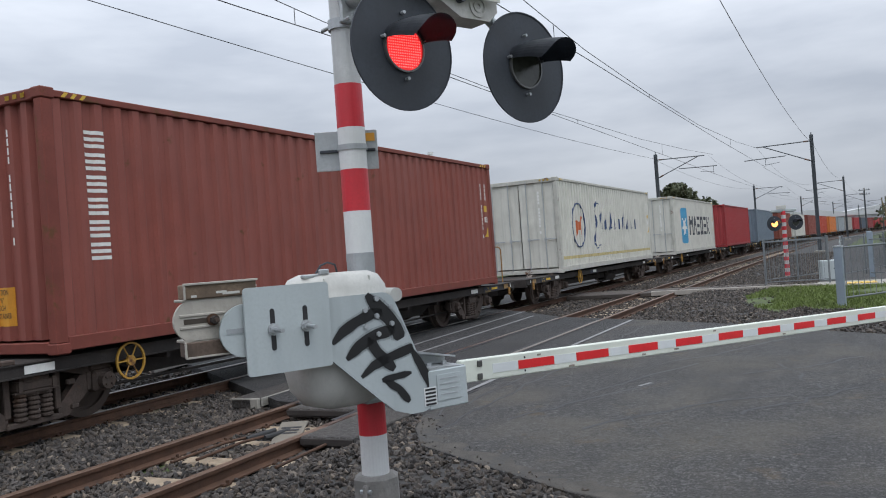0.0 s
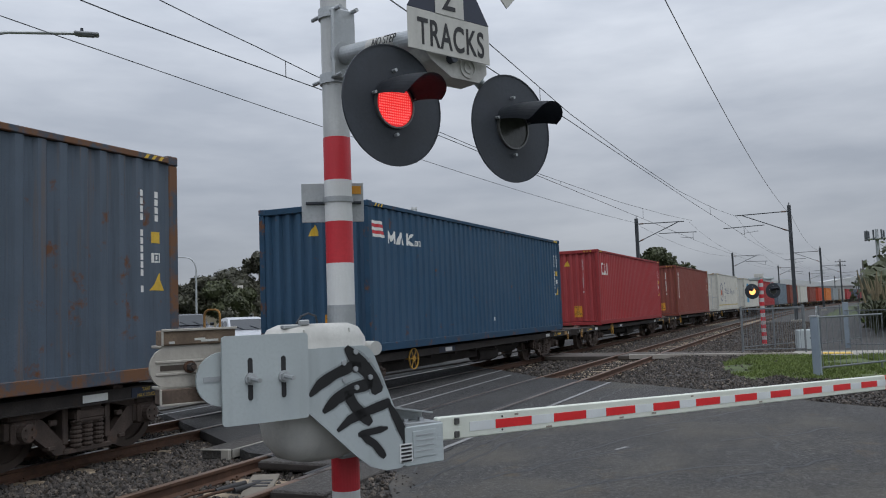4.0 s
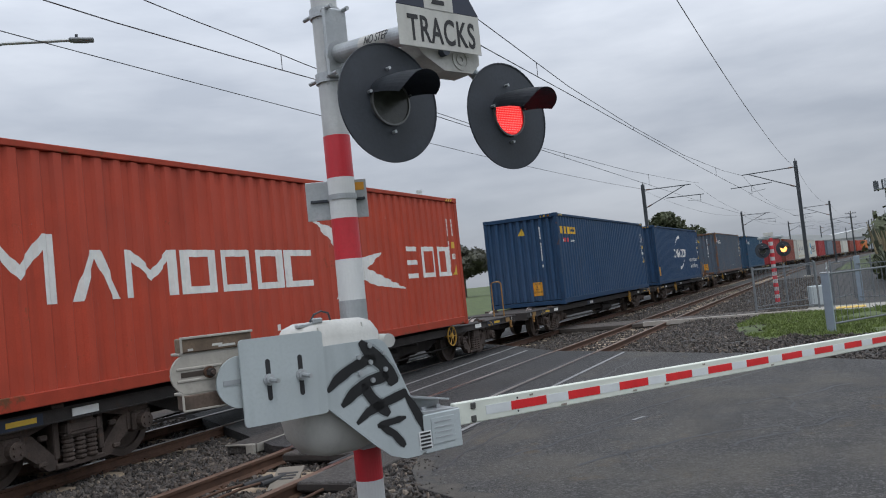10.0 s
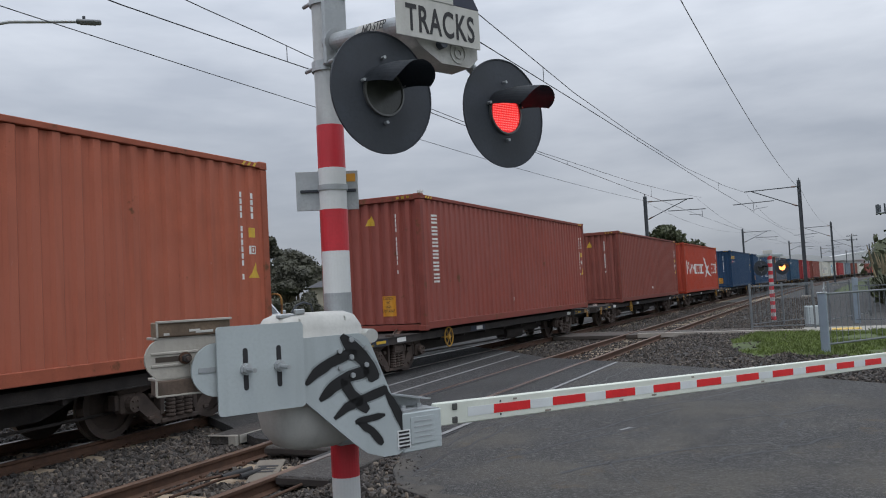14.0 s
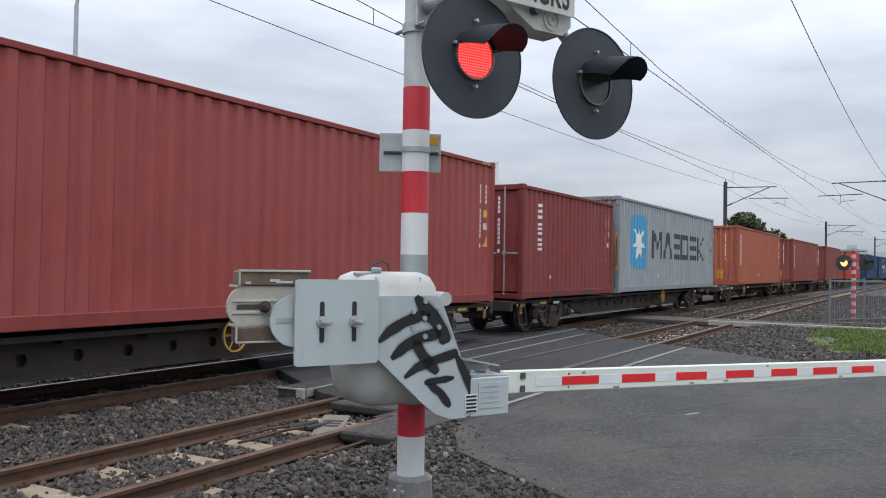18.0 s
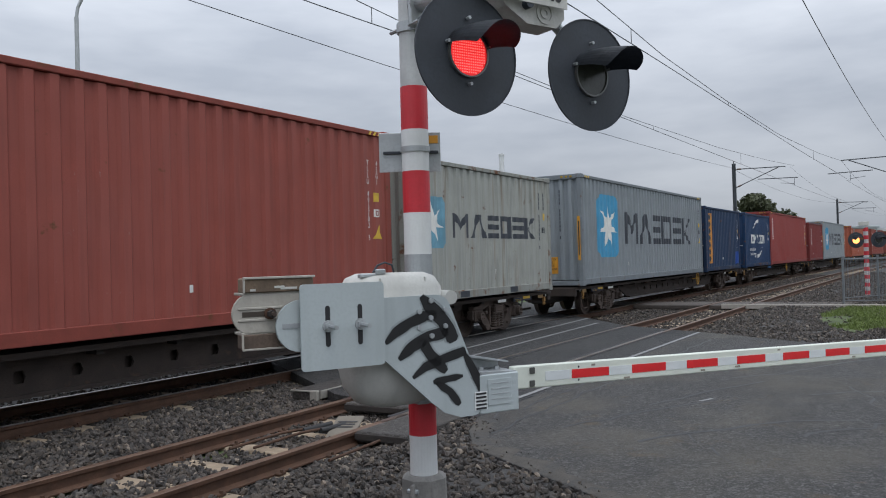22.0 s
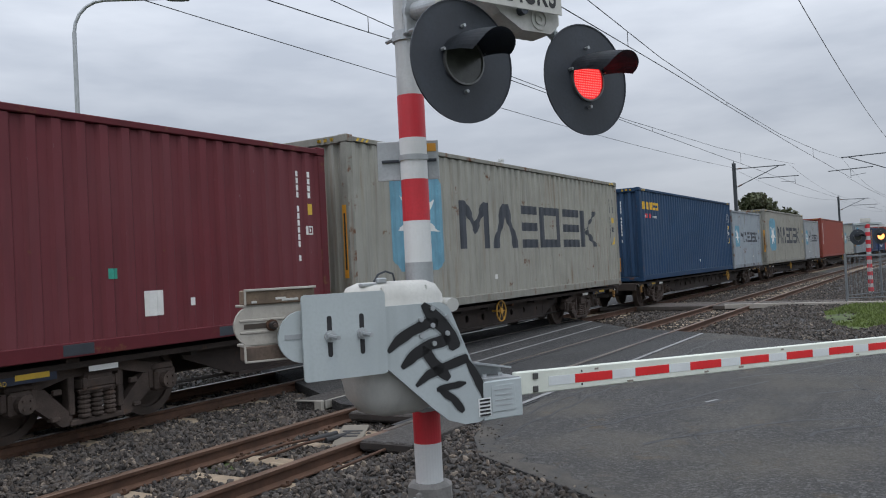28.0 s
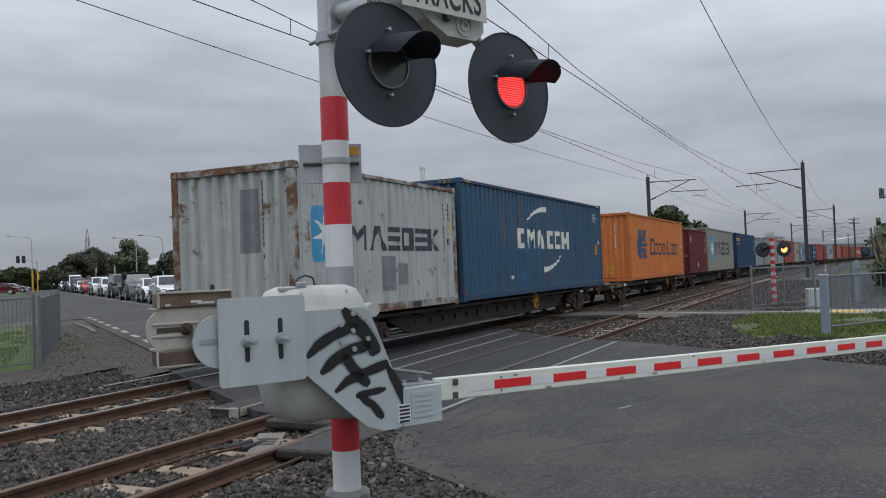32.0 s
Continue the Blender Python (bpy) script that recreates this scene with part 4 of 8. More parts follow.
part("knob", rod((0.03, -0.13, 2.86), (0.03, -0.08, 2.86), 0.025, seg=12), BLACK, head)
for x in (-0.32, 0.53):
    part("lamp_bracket", tube([(0.1 if x < 0 else 0.33, 0.0, 2.84), ((x + 0.2) / 2, 0.05, 2.83), (x, 0.06, 2.72)], 0.03, 10), GREYPAINT, head)


def led_module(parent, m, lit, dots, r=0.115):
    """A round lamp insert: red diodes on one face, dark glass on the added other, turned to imitate flashing."""
    bm = bmesh.new()
    cyl(bm, (0, -0.014, 0), (0, 0.014, 0), r, seg=32)
    for f in bm.faces:
        f.material_index = 0 if f.normal.y < -0.5 else 1
    bm.normal_update()
    for f in bm.faces:
        f.material_index = 0 if f.normal.y < -0.5 else 1
    if dots:
        n = 8
        for i in range(-n, n + 1):
            for j in range(-n, n + 1):
                x, z = i * r * 0.118, j * r * 0.118
                if x * x + z * z < (r * 0.93) ** 2:
                    q = bmesh.ops.create_cube(bm, size=r * 0.052, matrix=Matrix.Translation((x, -0.0145, z)))
                    for v in q["verts"]:
                        for f in v.link_faces:
                            f.material_index = 2
    me = mesh_of(bm, "led_module")
    for q in (lit, LENS, LITDOT):
        me.materials.append(q)
    return part("led_module", me, None, parent, "round two-faced lamp insert, turned to imitate red flashing", m=m)


def hood():
    """A slim drooping sheet-metal visor over the upper half of the lens."""
    bm = bmesh.new()
    rows = []
    for y, r, drop in ((0.0, 0.130, 0.0), (-0.06, 0.131, 0.0), (-0.12, 0.130, 0.004), (-0.18, 0.127, 0.010), (-0.24, 0.122, 0.020), (-0.28, 0.118, 0.028)):
        row = []
        s = -y / 0.28
        for k in range(21):
            a = radians(16 - 6 * s + (148 + 12 * s) * k / 20)
            row.append(bm.verts.new((r * math.cos(a), y - 0.05 * s * s * max(0.0, math.sin(a)) + 0.05 * s * abs(k / 10 - 1) ** 6, r * math.sin(a) - drop)))
        rows.append(row)
    for a, b in zip(rows, rows[1:]):
        for k in range(20):
            bm.faces.new((a[k], a[k + 1], b[k + 1], b[k]))
    bmesh.ops.solidify(bm, geom=bm.faces[:], thickness=0.004)
    bmesh.ops.recalc_face_normals(bm, faces=bm.faces[:])
    return bm


def lamp_head(parent, m, first, lit=LIT, dots=True, r=0.31):
    bm = ring(0.122, r, -0.004, 0.004, 56)
    board = part("backboard", bm, BLACK, parent, "round matt black backboard", m=m)
    part("rim", ring(r - 0.005, r + 0.001, -0.008, 0.002, 56), BLACK, board)
    part("lens_rim", ring(0.113, 0.122, -0.022, 0.0, 32), M("lens_rim_grey", (0.16, 0.16, 0.155), 0.4, 0.4, bump=0), board)
    part("housing", rod((0, 0.004, 0), (0, 0.13, 0), 0.14, 0.07, seg=24), BLACK, board)
    part("hood", hood(), BLACK, board, "black visor over the lens")
    for x, z in ((0, 0.175), (0, -0.155), (-0.13, 0.045), (0.13, 0.045)):
        part("screw", rod((x, -0.035, z), (x, -0.01, z), 0.009, seg=8), GALV, board)
    mod = led_module(parent, m, lit, dots)
    BLINK.append((mod, first, m))
    return board


lamp_head(mast, HEAD_IN @ pose(-0.32, -0.04, 2.575), 0)
lamp_head(mast, HEAD_IN @ pose(0.53, -0.04, 2.555), 1)
# the sign over the lamps
SIGN = HEAD_IN @ pose(-0.113, -0.13, -0.061)
sg = part("sign_plate", boxed((0.115, 0, 3.028), (0.57, 0.006, 0.215), 0.002), CREAM, mast, "white plate lettered TRACKS", m=SIGN)
text("sign_lettering", "TRACKS", 0.195, INK, sg, pose(-0.108, -0.0045, 2.955), "black lettering TRACKS", squash=0.60, space=1.12, bold=0.003)
bm = bmesh.new()
prism(bm, [(-0.17, 3.137), (0.40, 3.137), (0.22, 3.42), (0.01, 3.42)], -0.003, 0.003)
up = part("sign_top", bm, M("navy_sign", (0.022, 0.028, 0.05), 0.5, bump=0), mast, "dark blue triangular sign top", m=SIGN)
part("sign_centre", boxed((0.115, -0.004, 3.26), (0.20, 0.004, 0.25)), CREAM, up, "white centre panel")
text("sign_lettering", "2", 0.25, INK, up, pose(0.055, -0.0075, 3.165), "black numeral 2", squash=0.85)
for s in (-1, 1):
    part("crossbuck_board", boxed((0, 0, 0), (1.35, 0.008, 0.20), 0.003), CREAM, mast, "white crossbuck board", m=HEAD_IN @ pose(0.115, -0.06 + 0.012 * s, 3.80, 0, s * 45, 0))
part("sign_post", rod((0.115, -0.02, 2.9), (0.115, -0.02, 3.9), 0.025, seg=10), GALV, mast, m=HEAD_IN)

# ---- the gate mechanism
gate = thing("boom_gate", "grey boom gate mechanism with graffiti, arm lowered", "boom gate", m=GATE)


def outline(pts, v, thick, mat, name, label="", bevel=0.0):
    bm = bmesh.new()
    prism(bm, pts, v - thick / 2, v + thick / 2)
    return part(name, bm, mat, gate, label)


def arc(cx, cz, r, a0, a1, k=8):
    return [(cx + r * math.cos(radians(a0 + (a1 - a0) * i / k)), cz + r * math.sin(radians(a0 + (a1 - a0) * i / k))) for i in range(k + 1)]


gb = bmesh.new()
rows = []
for z, hx, hy in ((0.73, 0.12, 0.08), (0.76, 0.22, 0.12), (0.84, 0.28, 0.17), (0.95, 0.30, 0.2), (1.12, 0.30, 0.2), (1.28, 0.295, 0.2), (1.29, 0.302, 0.205), (1.335, 0.302, 0.205), (1.34, 0.29, 0.2), (1.40, 0.285, 0.19), (1.46, 0.25, 0.16), (1.485, 0.19, 0.12)):
    rows.append([gb.verts.new((-1.44 + hx * math.copysign(abs(math.cos(a)) ** 0.55, math.cos(a)), 0.27 + hy * math.copysign(abs(math.sin(a)) ** 0.55, math.sin(a)), z)) for a in (2 * math.pi * i / 32 for i in range(32))])
for a, b in zip(rows, rows[1:]):
    for i in range(32):
        gb.faces.new((a[i], a[(i + 1) % 32], b[(i + 1) % 32], b[i]))
gb.faces.new(rows[0][::-1])
gb.faces.new(rows[-1])
housing = part("gear_housing", gb, CREAM, gate, "rounded cream painted gear housing", smooth=True)
for u in (-1.58, -1.30):
    part("lid_rib", boxed((u, 0.27, 1.395), (0.010, 0.34, 0.13), 0.004), CREAM, housing)
part("latch", box(boxed((-1.62, 0.17, 1.475), (0.12, 0.05, 0.02), 0.005, pose(0, 0, 0, 0, 0, 0)), (-1.56, 0.15, 1.495), (0.06, 0.03, 0.03), 0.006), GALV, housing, "steel lid latch")
part("wire_loop", tube([(-1.60, 0.16, 1.49), (-1.57, 0.16, 1.53), (-1.52, 0.17, 1.545), (-1.47, 0.18, 1.53), (-1.45, 0.2, 1.49)], 0.006, 6), BLACK, housing)
part("saddle", boxed((-1.14, 0.40, 0.80), (0.22, 0.14, 0.22), 0.02), GREYPAINT, housing, "clamp to the mast")
part("shaft_cap", rod((-1.155, 0.06, 1.335), (-1.155, 0.2, 1.335), 0.04, seg=16), CREAM, housing)
# counterweight arm and weights
cw = outline([(-1.55, 1.199), (-1.55, 1.409)] + arc(-2.31, 1.304, 0.105, 90, 270, 12), 0.10, 0.02, DIRTYCREAM, "counterweight_arm", "cream counterweight arm with a slot")
# no slot is cut: a dark brown inlay paints the shade inside it
part("slot", boxed((-2.29, 0.0895, 1.302), (0.15, 0.003, 0.026)), M("slot_shadow_brown", (0.05, 0.038, 0.028), bump=0), cw, "dark inlay for the shade in the slot")
for z in (1.332, 1.272):
    part("rib", boxed((-2.27, 0.088, z), (0.235, 0.008, 0.014), 0.003), DIRTYCREAM, cw)
part("washer", rod((-2.222, 0.072, 1.302), (-2.222, 0.088, 1.302), 0.030, seg=18), RUSTM, cw)
part("clamp_bolt", rod((-2.222, 0.035, 1.302), (-2.222, 0.072, 1.302), 0.021, seg=6), UNDER, cw, "dark steel clamp bolt")
part("bolt_end", rod((-2.222, 0.015, 1.302), (-2.222, 0.035, 1.302), 0.011, seg=10), BROWNSTEEL, cw)
part("arm_flange", boxed((-1.98, 0.15, 1.405), (0.78, 0.12, 0.014), 0.003), DIRTYCREAM, cw)
part("arm_flange", boxed((-1.98, 0.15, 1.205), (0.78, 0.12, 0.014), 0.003), DIRTYCREAM, cw)
w1 = part("weight", boxed((-2.17, 0.13, 1.447), (0.375, 0.10, 0.075), 0.006), M("rust_stained_weight", (0.175, 0.125, 0.085), 0.8, var=0.4, scale=7, rust=0.45, rust_col=(0.36, 0.33, 0.28)), gate, "rusty upper counterweight")
part("weight_lip", boxed((-2.17, 0.075, 1.485), (0.385, 0.012, 0.012), 0.002), DIRTYCREAM, w1)
part("weight_lip", boxed((-2.357, 0.075, 1.447), (0.010, 0.012, 0.075), 0.002), DIRTYCREAM, w1)
for u, z, l in ((-2.31, 1.424, 0.028), (-2.17, 1.436, 0.055), (-2.12, 1.428, 0.09)):
    part("paint_chip", boxed((u, 0.0785, z), (l, 0.003, 0.012), 0.001), CREAM, w1, "remnant of pale paint")
w2 = part("weight", boxed((-2.20, 0.13, 1.163), (0.33, 0.10, 0.075), 0.006), M("rusted_weight", (0.10, 0.072, 0.055), 0.85, var=0.4, scale=8, rust=0.3, rust_col=(0.2, 0.17, 0.14)), gate, "rusty lower counterweight")
part("weight_lip", boxed((-2.20, 0.075, 1.125), (0.34, 0.012, 0.010), 0.002), DIRTYCREAM, w2)
part("weight_lip", boxed((-2.368, 0.075, 1.163), (0.010, 0.012, 0.075), 0.002), DIRTYCREAM, w2)
half = outline(arc(-2.075, 1.232, 0.134, 90, 270, 14) + [(-1.9, 1.098), (-1.9, 1.366)], 0.04, 0.016, GREYPAINT, "quadrant_plate", "rounded grey plate")
part("slot", boxed((-2.13, 0.030, 1.235), (0.09, 0.004, 0.025)), M("slot_grey", (0.3, 0.32, 0.33), bump=0), half)
rounded = []
for cu, cz, a in ((-1.6385, 1.4245, 0), (-2.0715, 1.4245, 90), (-2.0715, 1.0195, 180), (-1.6385, 1.0195, 270)):
    rounded += arc(cu, cz, 0.02, a, a + 90, 4)
pl = part("adjusting_plate", prism(bmesh.new(), rounded, -0.007, 0.007), GREYPAINT, gate, "flat grey plate with two slots")
for u in (-1.945, -1.762):
    # black inlay on the uncut plate paints the shade inside each slot
    part("slot", prism(bmesh.new(), arc(u, 1.318, 0.013, 0, 180, 6) + arc(u, 1.130, 0.013, 180, 360, 6), -0.0095, -0.0055), INK, pl, "dark inlay for the shade in the slot")
    part("washer", rod((u, -0.02, 1.225), (u, -0.007, 1.225), 0.031, seg=16), GALV, pl)
    part("nut", rod((u, -0.036, 1.225), (u, -0.02, 1.225), 0.024, seg=6), GALV, pl)
    part("stud", rod((u, -0.125, 1.222), (u, -0.03, 1.225), 0.012, seg=8), GALV, pl, "threaded stud")
panel = outline([(-1.64, 1.355), (-1.30, 1.358)] + arc(-1.285, 1.262, 0.096, 80, 20, 5) + [(-1.074, 1.003), (-0.985, 0.72)] + arc(-1.06, 0.735, 0.08, -15, -90, 5) + [(-1.14, 0.656), (-1.24, 0.69), (-1.33, 0.76), (-1.632, 1.036)], 0.02, 0.012, GREYPAINT, "arm_plate", "grey arm plate sprayed with black graffiti")
for u, z in BOLTS:
    part("bolt", rod((u, 0.0, z), (u, 0.016, z), 0.015, seg=6), GALV, panel)


def stroke(pts, w, at=0.0125):
    bm = bmesh.new()
    p = [Vector(q) for q in pts]
    fine = []
    for a, b in zip(p, p[1:]):
        for i in range(6):
            fine.append(a.lerp(b, i / 6))
    fine.append(p[-1])
    left, right = [], []
    for i, q in enumerate(fine):
        d = (fine[min(i + 1, len(fine) - 1)] - fine[max(i - 1, 0)]).normalized()
        f = i / (len(fine) - 1)
        k = w / 2 * min(1.0, 0.35 + 2.6 * f, 0.55 + 3.5 * (1 - f)) * (1 + 0.05 * math.sin(i * 0.9))
        nrm = Vector((-d.y, d.x)) * k
        left.append(q + nrm)
        right.append(q - nrm)
    a = [bm.verts.new((q.x, at, q.y)) for q in left]
    b = [bm.verts.new((q.x, at, q.y)) for q in right]
    for i in range(len(a) - 1):
        bm.faces.new((a[i], a[i + 1], b[i + 1], b[i]))
    return bm


for pts, w in STROKES:
    part("graffiti_stroke", stroke(pts, w * 1.05), SPRAY, panel, "black sprayed stroke")
    part("graffiti_mist", stroke(pts, w * 1.42, 0.0132), MIST, panel, "soft grey edge of the sprayed stroke")
st = part("sticker", boxed((-1.005, 0.010, 0.735), (0.085, 0.003, 0.105)), WHITE, panel, "small black and white sticker")
for k in range(5):
    part("sticker_bar", boxed((-1.005, 0.0075, 0.775 - 0.021 * k), (0.07, 0.003, 0.011)), INK, st)
bx = part("arm_socket", boxed((-0.875, 0.035, 0.767), (0.275, 0.05, 0.225), 0.006), GREYPAINT, gate, "grey arm socket box")
part("data_plate", boxed((-0.875, 0.007, 0.775), (0.165, 0.004, 0.15), 0.001), GREYPAINT, bx)
for k in range(4):
    part("data_bar", boxed((-0.875, 0.004, 0.825 - 0.03 * k), (0.12, 0.003, 0.006)), M("faint_marking", (0.36, 0.38, 0.39), bump=0), bx)
ch = outline([(-1.09, 1.005), (-0.745, 0.935), (-0.745, 0.925), (-1.09, 0.992)], 0.16, 0.12, GALV, "arm_channel", "galvanised channel")
outline([(-1.10, 1.005), (-0.745, 0.935), (-0.745, 0.87), (-1.08, 0.88)], 0.22, 0.01, GALV, "channel_web")
outline([(-1.10, 0.90), (-0.745, 0.885), (-0.745, 0.875), (-1.10, 0.885)], 0.12, 0.2, GALV, "channel_foot")
for u in (-0.93, -0.82):
    part("bolt", rod((u, 0.12, 0.88), (u, 0.12, 0.91), 0.016, seg=6), GALV, ch)

# ---- the boom
SLOPE = math.degrees(math.atan2(0.154, 5.40))
BOOM = pose(-0.76, 0.06, 0.8365, 0, SLOPE, 0)
bmb = boxed((2.71, 0, 0.0), (5.42, 0.045, 0.137), 0.006)
boom = part("boom_arm", bmb, BOOMWHITE, gate, "white boom arm with red reflective patches", m=BOOM)
for k in range(10):
    x0 = 0.447 + 0.4995 * k
    part("red_patch", boxed((x0 + 0.15, -0.0235, -0.002), (0.30, 0.003, 0.054)), BOOMRED, boom, "red reflective patch")
    part("white_patch", boxed((x0 + 0.40, -0.0235, -0.002), (0.195, 0.003, 0.056)), M("silver_reflective", (0.66, 0.69, 0.69), 0.35, 0.0, var=0.06, bump=0), boom, "silver reflective patch")
part("white_patch", boxed((0.34, -0.0235, -0.002), (0.20, 0.003, 0.056)), M("silver_reflective", (0.62, 0.64, 0.66)), boom)
part("end_cap", boxed((5.415, 0, 0), (0.014, 0.05, 0.14), 0.003), BOOMRED, boom)
for z in (-0.04, 0.038):
    part("square_bolt", boxed((0.14, -0.027, z), (0.038, 0.012, 0.038), 0.004), M("dark_bolt", (0.10, 0.10, 0.095), 0.5, 0.4, bump=0.05), boom)
    part("pin_hole", rod((0.50, -0.0246, z * 1.05), (0.50, -0.022, z * 1.05), 0.007, seg=8), INK, boom)
for k, (x, z) in enumerate(((0.62, 0.045), (1.6, -0.05), (1.95, -0.045), (2.4, 0.05), (3.3, -0.05), (0.9, -0.055))):
    part("scuff", boxed((x, -0.0236, z), (0.03 + 0.01 * (k % 3), 0.002, 0.012)), M("dirty_scuff", (0.25, 0.22, 0.18), bump=0), boom)

# ---------------------------------------------------------------- the far mast across the tracks
FAR = pose(30.9, 1.86, 0, 0, 0, -62)
far_mast = thing("crossing_signal", "distant banded crossing signal mast with flashing lamps", "crossing signal", m=FAR)
part("pole", rod((0, 0, -0.15), (0, 0, 2.42), 0.075, seg=18), POLEGREY, far_mast)
for k in range(9):
    part("band", rod((0, 0, 0.02 + 0.26 * k), (0, 0, 0.15 + 0.26 * k), 0.078, seg=18), RED, far_mast, "red reflective band")
part("cross_arm", boxed((0, -0.02, 2.25), (0.9, 0.08, 0.08), 0.01), GREYPAINT, far_mast)
part("sign_plate", boxed((-0.1, -0.09, 2.36), (0.34, 0.01, 0.13), 0.003), CREAM, far_mast, "small pale plate")
for x, first in ((-0.37, 0), (0.37, 1)):
    lamp_head(far_mast, pose(x, -0.10, 1.80 + 0.02), first, FARLIT, False, 0.26)
    part("lamp_bracket", tube([(x * 0.2, -0.02, 2.2), (x, 0.02, 2.2), (x, 0.03, 1.95)], 0.02, 8), GREYPAINT, far_mast)

# ---------------------------------------------------------------- the freight train
RUNS = []


def run_at(t):
    return ((8.27e-5 * t + 0.00957) * t + 10.3414) * t + 0.17


def on_train(ob, u):
    """ob rides with the train; u: its place along the line at the start."""
    RUNS.append((ob, u))
    x, y, h = on_line(u + run_at(0.0), FAR_Y)
    ob.matrix_basis = pose(x, y, 0, 0, 0, h)


CACHE = {}


def shared(key, fn):
    if key not in CACHE:
        CACHE[key] = mesh_of(fn(), key[0])
    return CACHE[key]


HALF_W = 1.22


def corrugated(length, z0, z1, pitch, depth, flat=0.0):
    """A trapezoid-ribbed steel sheet along x, facing -y, its outer faces at y = 0."""
    bm = bmesh.new()
    k = max(2, round(length / pitch))
    p = length / k
    prof = []
    for i in range(k):
        x = -length / 2 + i * p
        prof += [(x, 0.0), (x + p * 0.36, 0.0), (x + p * 0.5, depth), (x + p * 0.86, depth)]
    prof.append((length / 2, 0.0))
    rows = [[bm.verts.new((x, y, z)) for x, y in prof] for z in (z0, z1)]
    for i in range(len(prof) - 1):
        bm.faces.new((rows[0][i], rows[0][i + 1], rows[1][i + 1], rows[1][i]))
    bmesh.ops.recalc_face_normals(bm, faces=bm.faces[:])
    return bm


def casting():
    bm = boxed((0, 0, 0), (0.178, 0.162, 0.118), 0.012)
    box(bm, (0, -0.079, 0), (0.08, 0.008, 0.05))
    return bm


def container(name, u, length, high, col, label, door=False, rust=0.3, worn=0.25, group="shipping containers on the train", far=False, runs=0.0):
    """A shipping container, standing on its wagon; its base at z = 0.80."""
    h = 2.81 if high else 2.53
    z0, z1 = 0.80, 0.80 + h
    mat = M("paint_" + name + "_%.3f_%.3f_%.3f" % col, col, 0.62, 0, 0.14, 2.2, 0.08, rust=rust, streak=min(0.8, worn + 0.12), fade=0.05, runs=runs, gloss=0.32, scuff=0.7)
    dark = M("frame_" + name + "_%.3f_%.3f_%.3f" % col, tuple(c * 0.8 for c in col), 0.6, 0, 0.15, 4, 0.1, rust=min(1, rust + 0.35) if rust < 0.5 else 1.35, rust_col=(0.13, 0.055, 0.025) if rust < 0.5 else (0.15, 0.075, 0.04), streak=worn, runs=runs, gloss=0.25, scuff=0.6)
    ob = thing(name, label, "shipping container", group)
    L = length
    ob["length"], ob["door"] = L, door
    side = shared(("side_wall", L, high), lambda: corrugated(L - 0.30, z0 + 0.16, z1 - 0.10, 0.278, 0.036))
    part("side_wall", side, mat, ob, m=pose(0, -HALF_W + 0.018, 0))
    part("side_wall", side, mat, ob, m=pose(0, HALF_W - 0.018, 0, 0, 0, 180))
    end = shared(("end_wall", high), lambda: corrugated(2.2, z0 + 0.16, z1 - 0.10, 0.25, 0.06))
    part("end_wall", end, mat, ob, m=pose(L / 2 - 0.04, 0, 0, 0, 0, 90))
    if not door:
        part("end_wall", end, mat, ob, m=pose(-L / 2 + 0.04, 0, 0, 0, 0, -90))
    else:
        leaf = shared(("door_leaf", high), lambda: corrugated(1.06, z0 + 0.18, z1 - 0.13, 0.53, 0.03))
        bar = shared(("lock_bar", high), lambda: rod((0, -0.035, z0 + 0.1), (0, -0.035, z1 - 0.05), 0.017, seg=8))
        hnd = shared(("door_handle",), lambda: box(boxed((0.16, -0.05, z0 + 1.02), (0.34, 0.02, 0.035), 0.004), (0.0, -0.045, z0 + 1.02), (0.07, 0.04, 0.09)))
        for s in (-1, 1):
            dl = part("door_leaf", leaf, mat, ob, m=pose(-L / 2 + 0.05, -s * 0.545, 0, 0, 0, -90))
            for e in (-0.30, 0.22):
                part("lock_bar", bar, GALV, dl, "galvanised lock rod", m=pose(e, 0, 0))
                part("door_handle", hnd, GALV, dl, "galvanised door handle", m=pose(e, 0, 0))
        for zz in (z0 + 0.55, z0 + 1.35, z0 + 2.1):
            for yy in (-1.1, 1.1):
                part("hinge", boxed((-L / 2 + 0.03, yy, zz), (0.05, 0.06, 0.14), 0.008), dark, ob)
    roof = shared(("roof", L), lambda: corrugated(L - 0.2, -1.1, 1.1, 0.21, 0.02))
    part("roof", roof, mat, ob, m=pose(0, 0, z1 - 0.035, 90, 0, 0))
    floor = shared(("floor", L), lambda: boxed((0, 0, z0 + 0.10), (L - 0.3, 2.3, 0.06)))
    part("floor", floor, dark, ob)
    tr = shared(("top_rail", L), lambda: boxed((0, 0, 0), (L - 0.3, 0.06, 0.075), 0.008))
    br = shared(("bottom_rail", L), lambda: boxed((0, 0, 0), (L - 0.3, 0.05, 0.15), 0.008))
    for s in (-1, 1):
        part("top_rail", tr, dark, ob, m=pose(0, s * (HALF_W - 0.03), z1 - 0.055))
        part("bottom_rail", br, dark, ob, m=pose(0, s * (HALF_W - 0.03), z0 + 0.105))
    if L < 10:
        for s in (-1, 1):
            for e in (-1.05, 1.05):
                # solid black block paints the shade of the open pocket
                part("fork_pocket", shared(("fork_pocket",), lambda: boxed((0, 0, 0), (0.36, 0.054, 0.115), 0.004)), BLACK, ob, "black block for the shaded forklift pocket", m=pose(e, s * (HALF_W - 0.0295), z0 + 0.105))
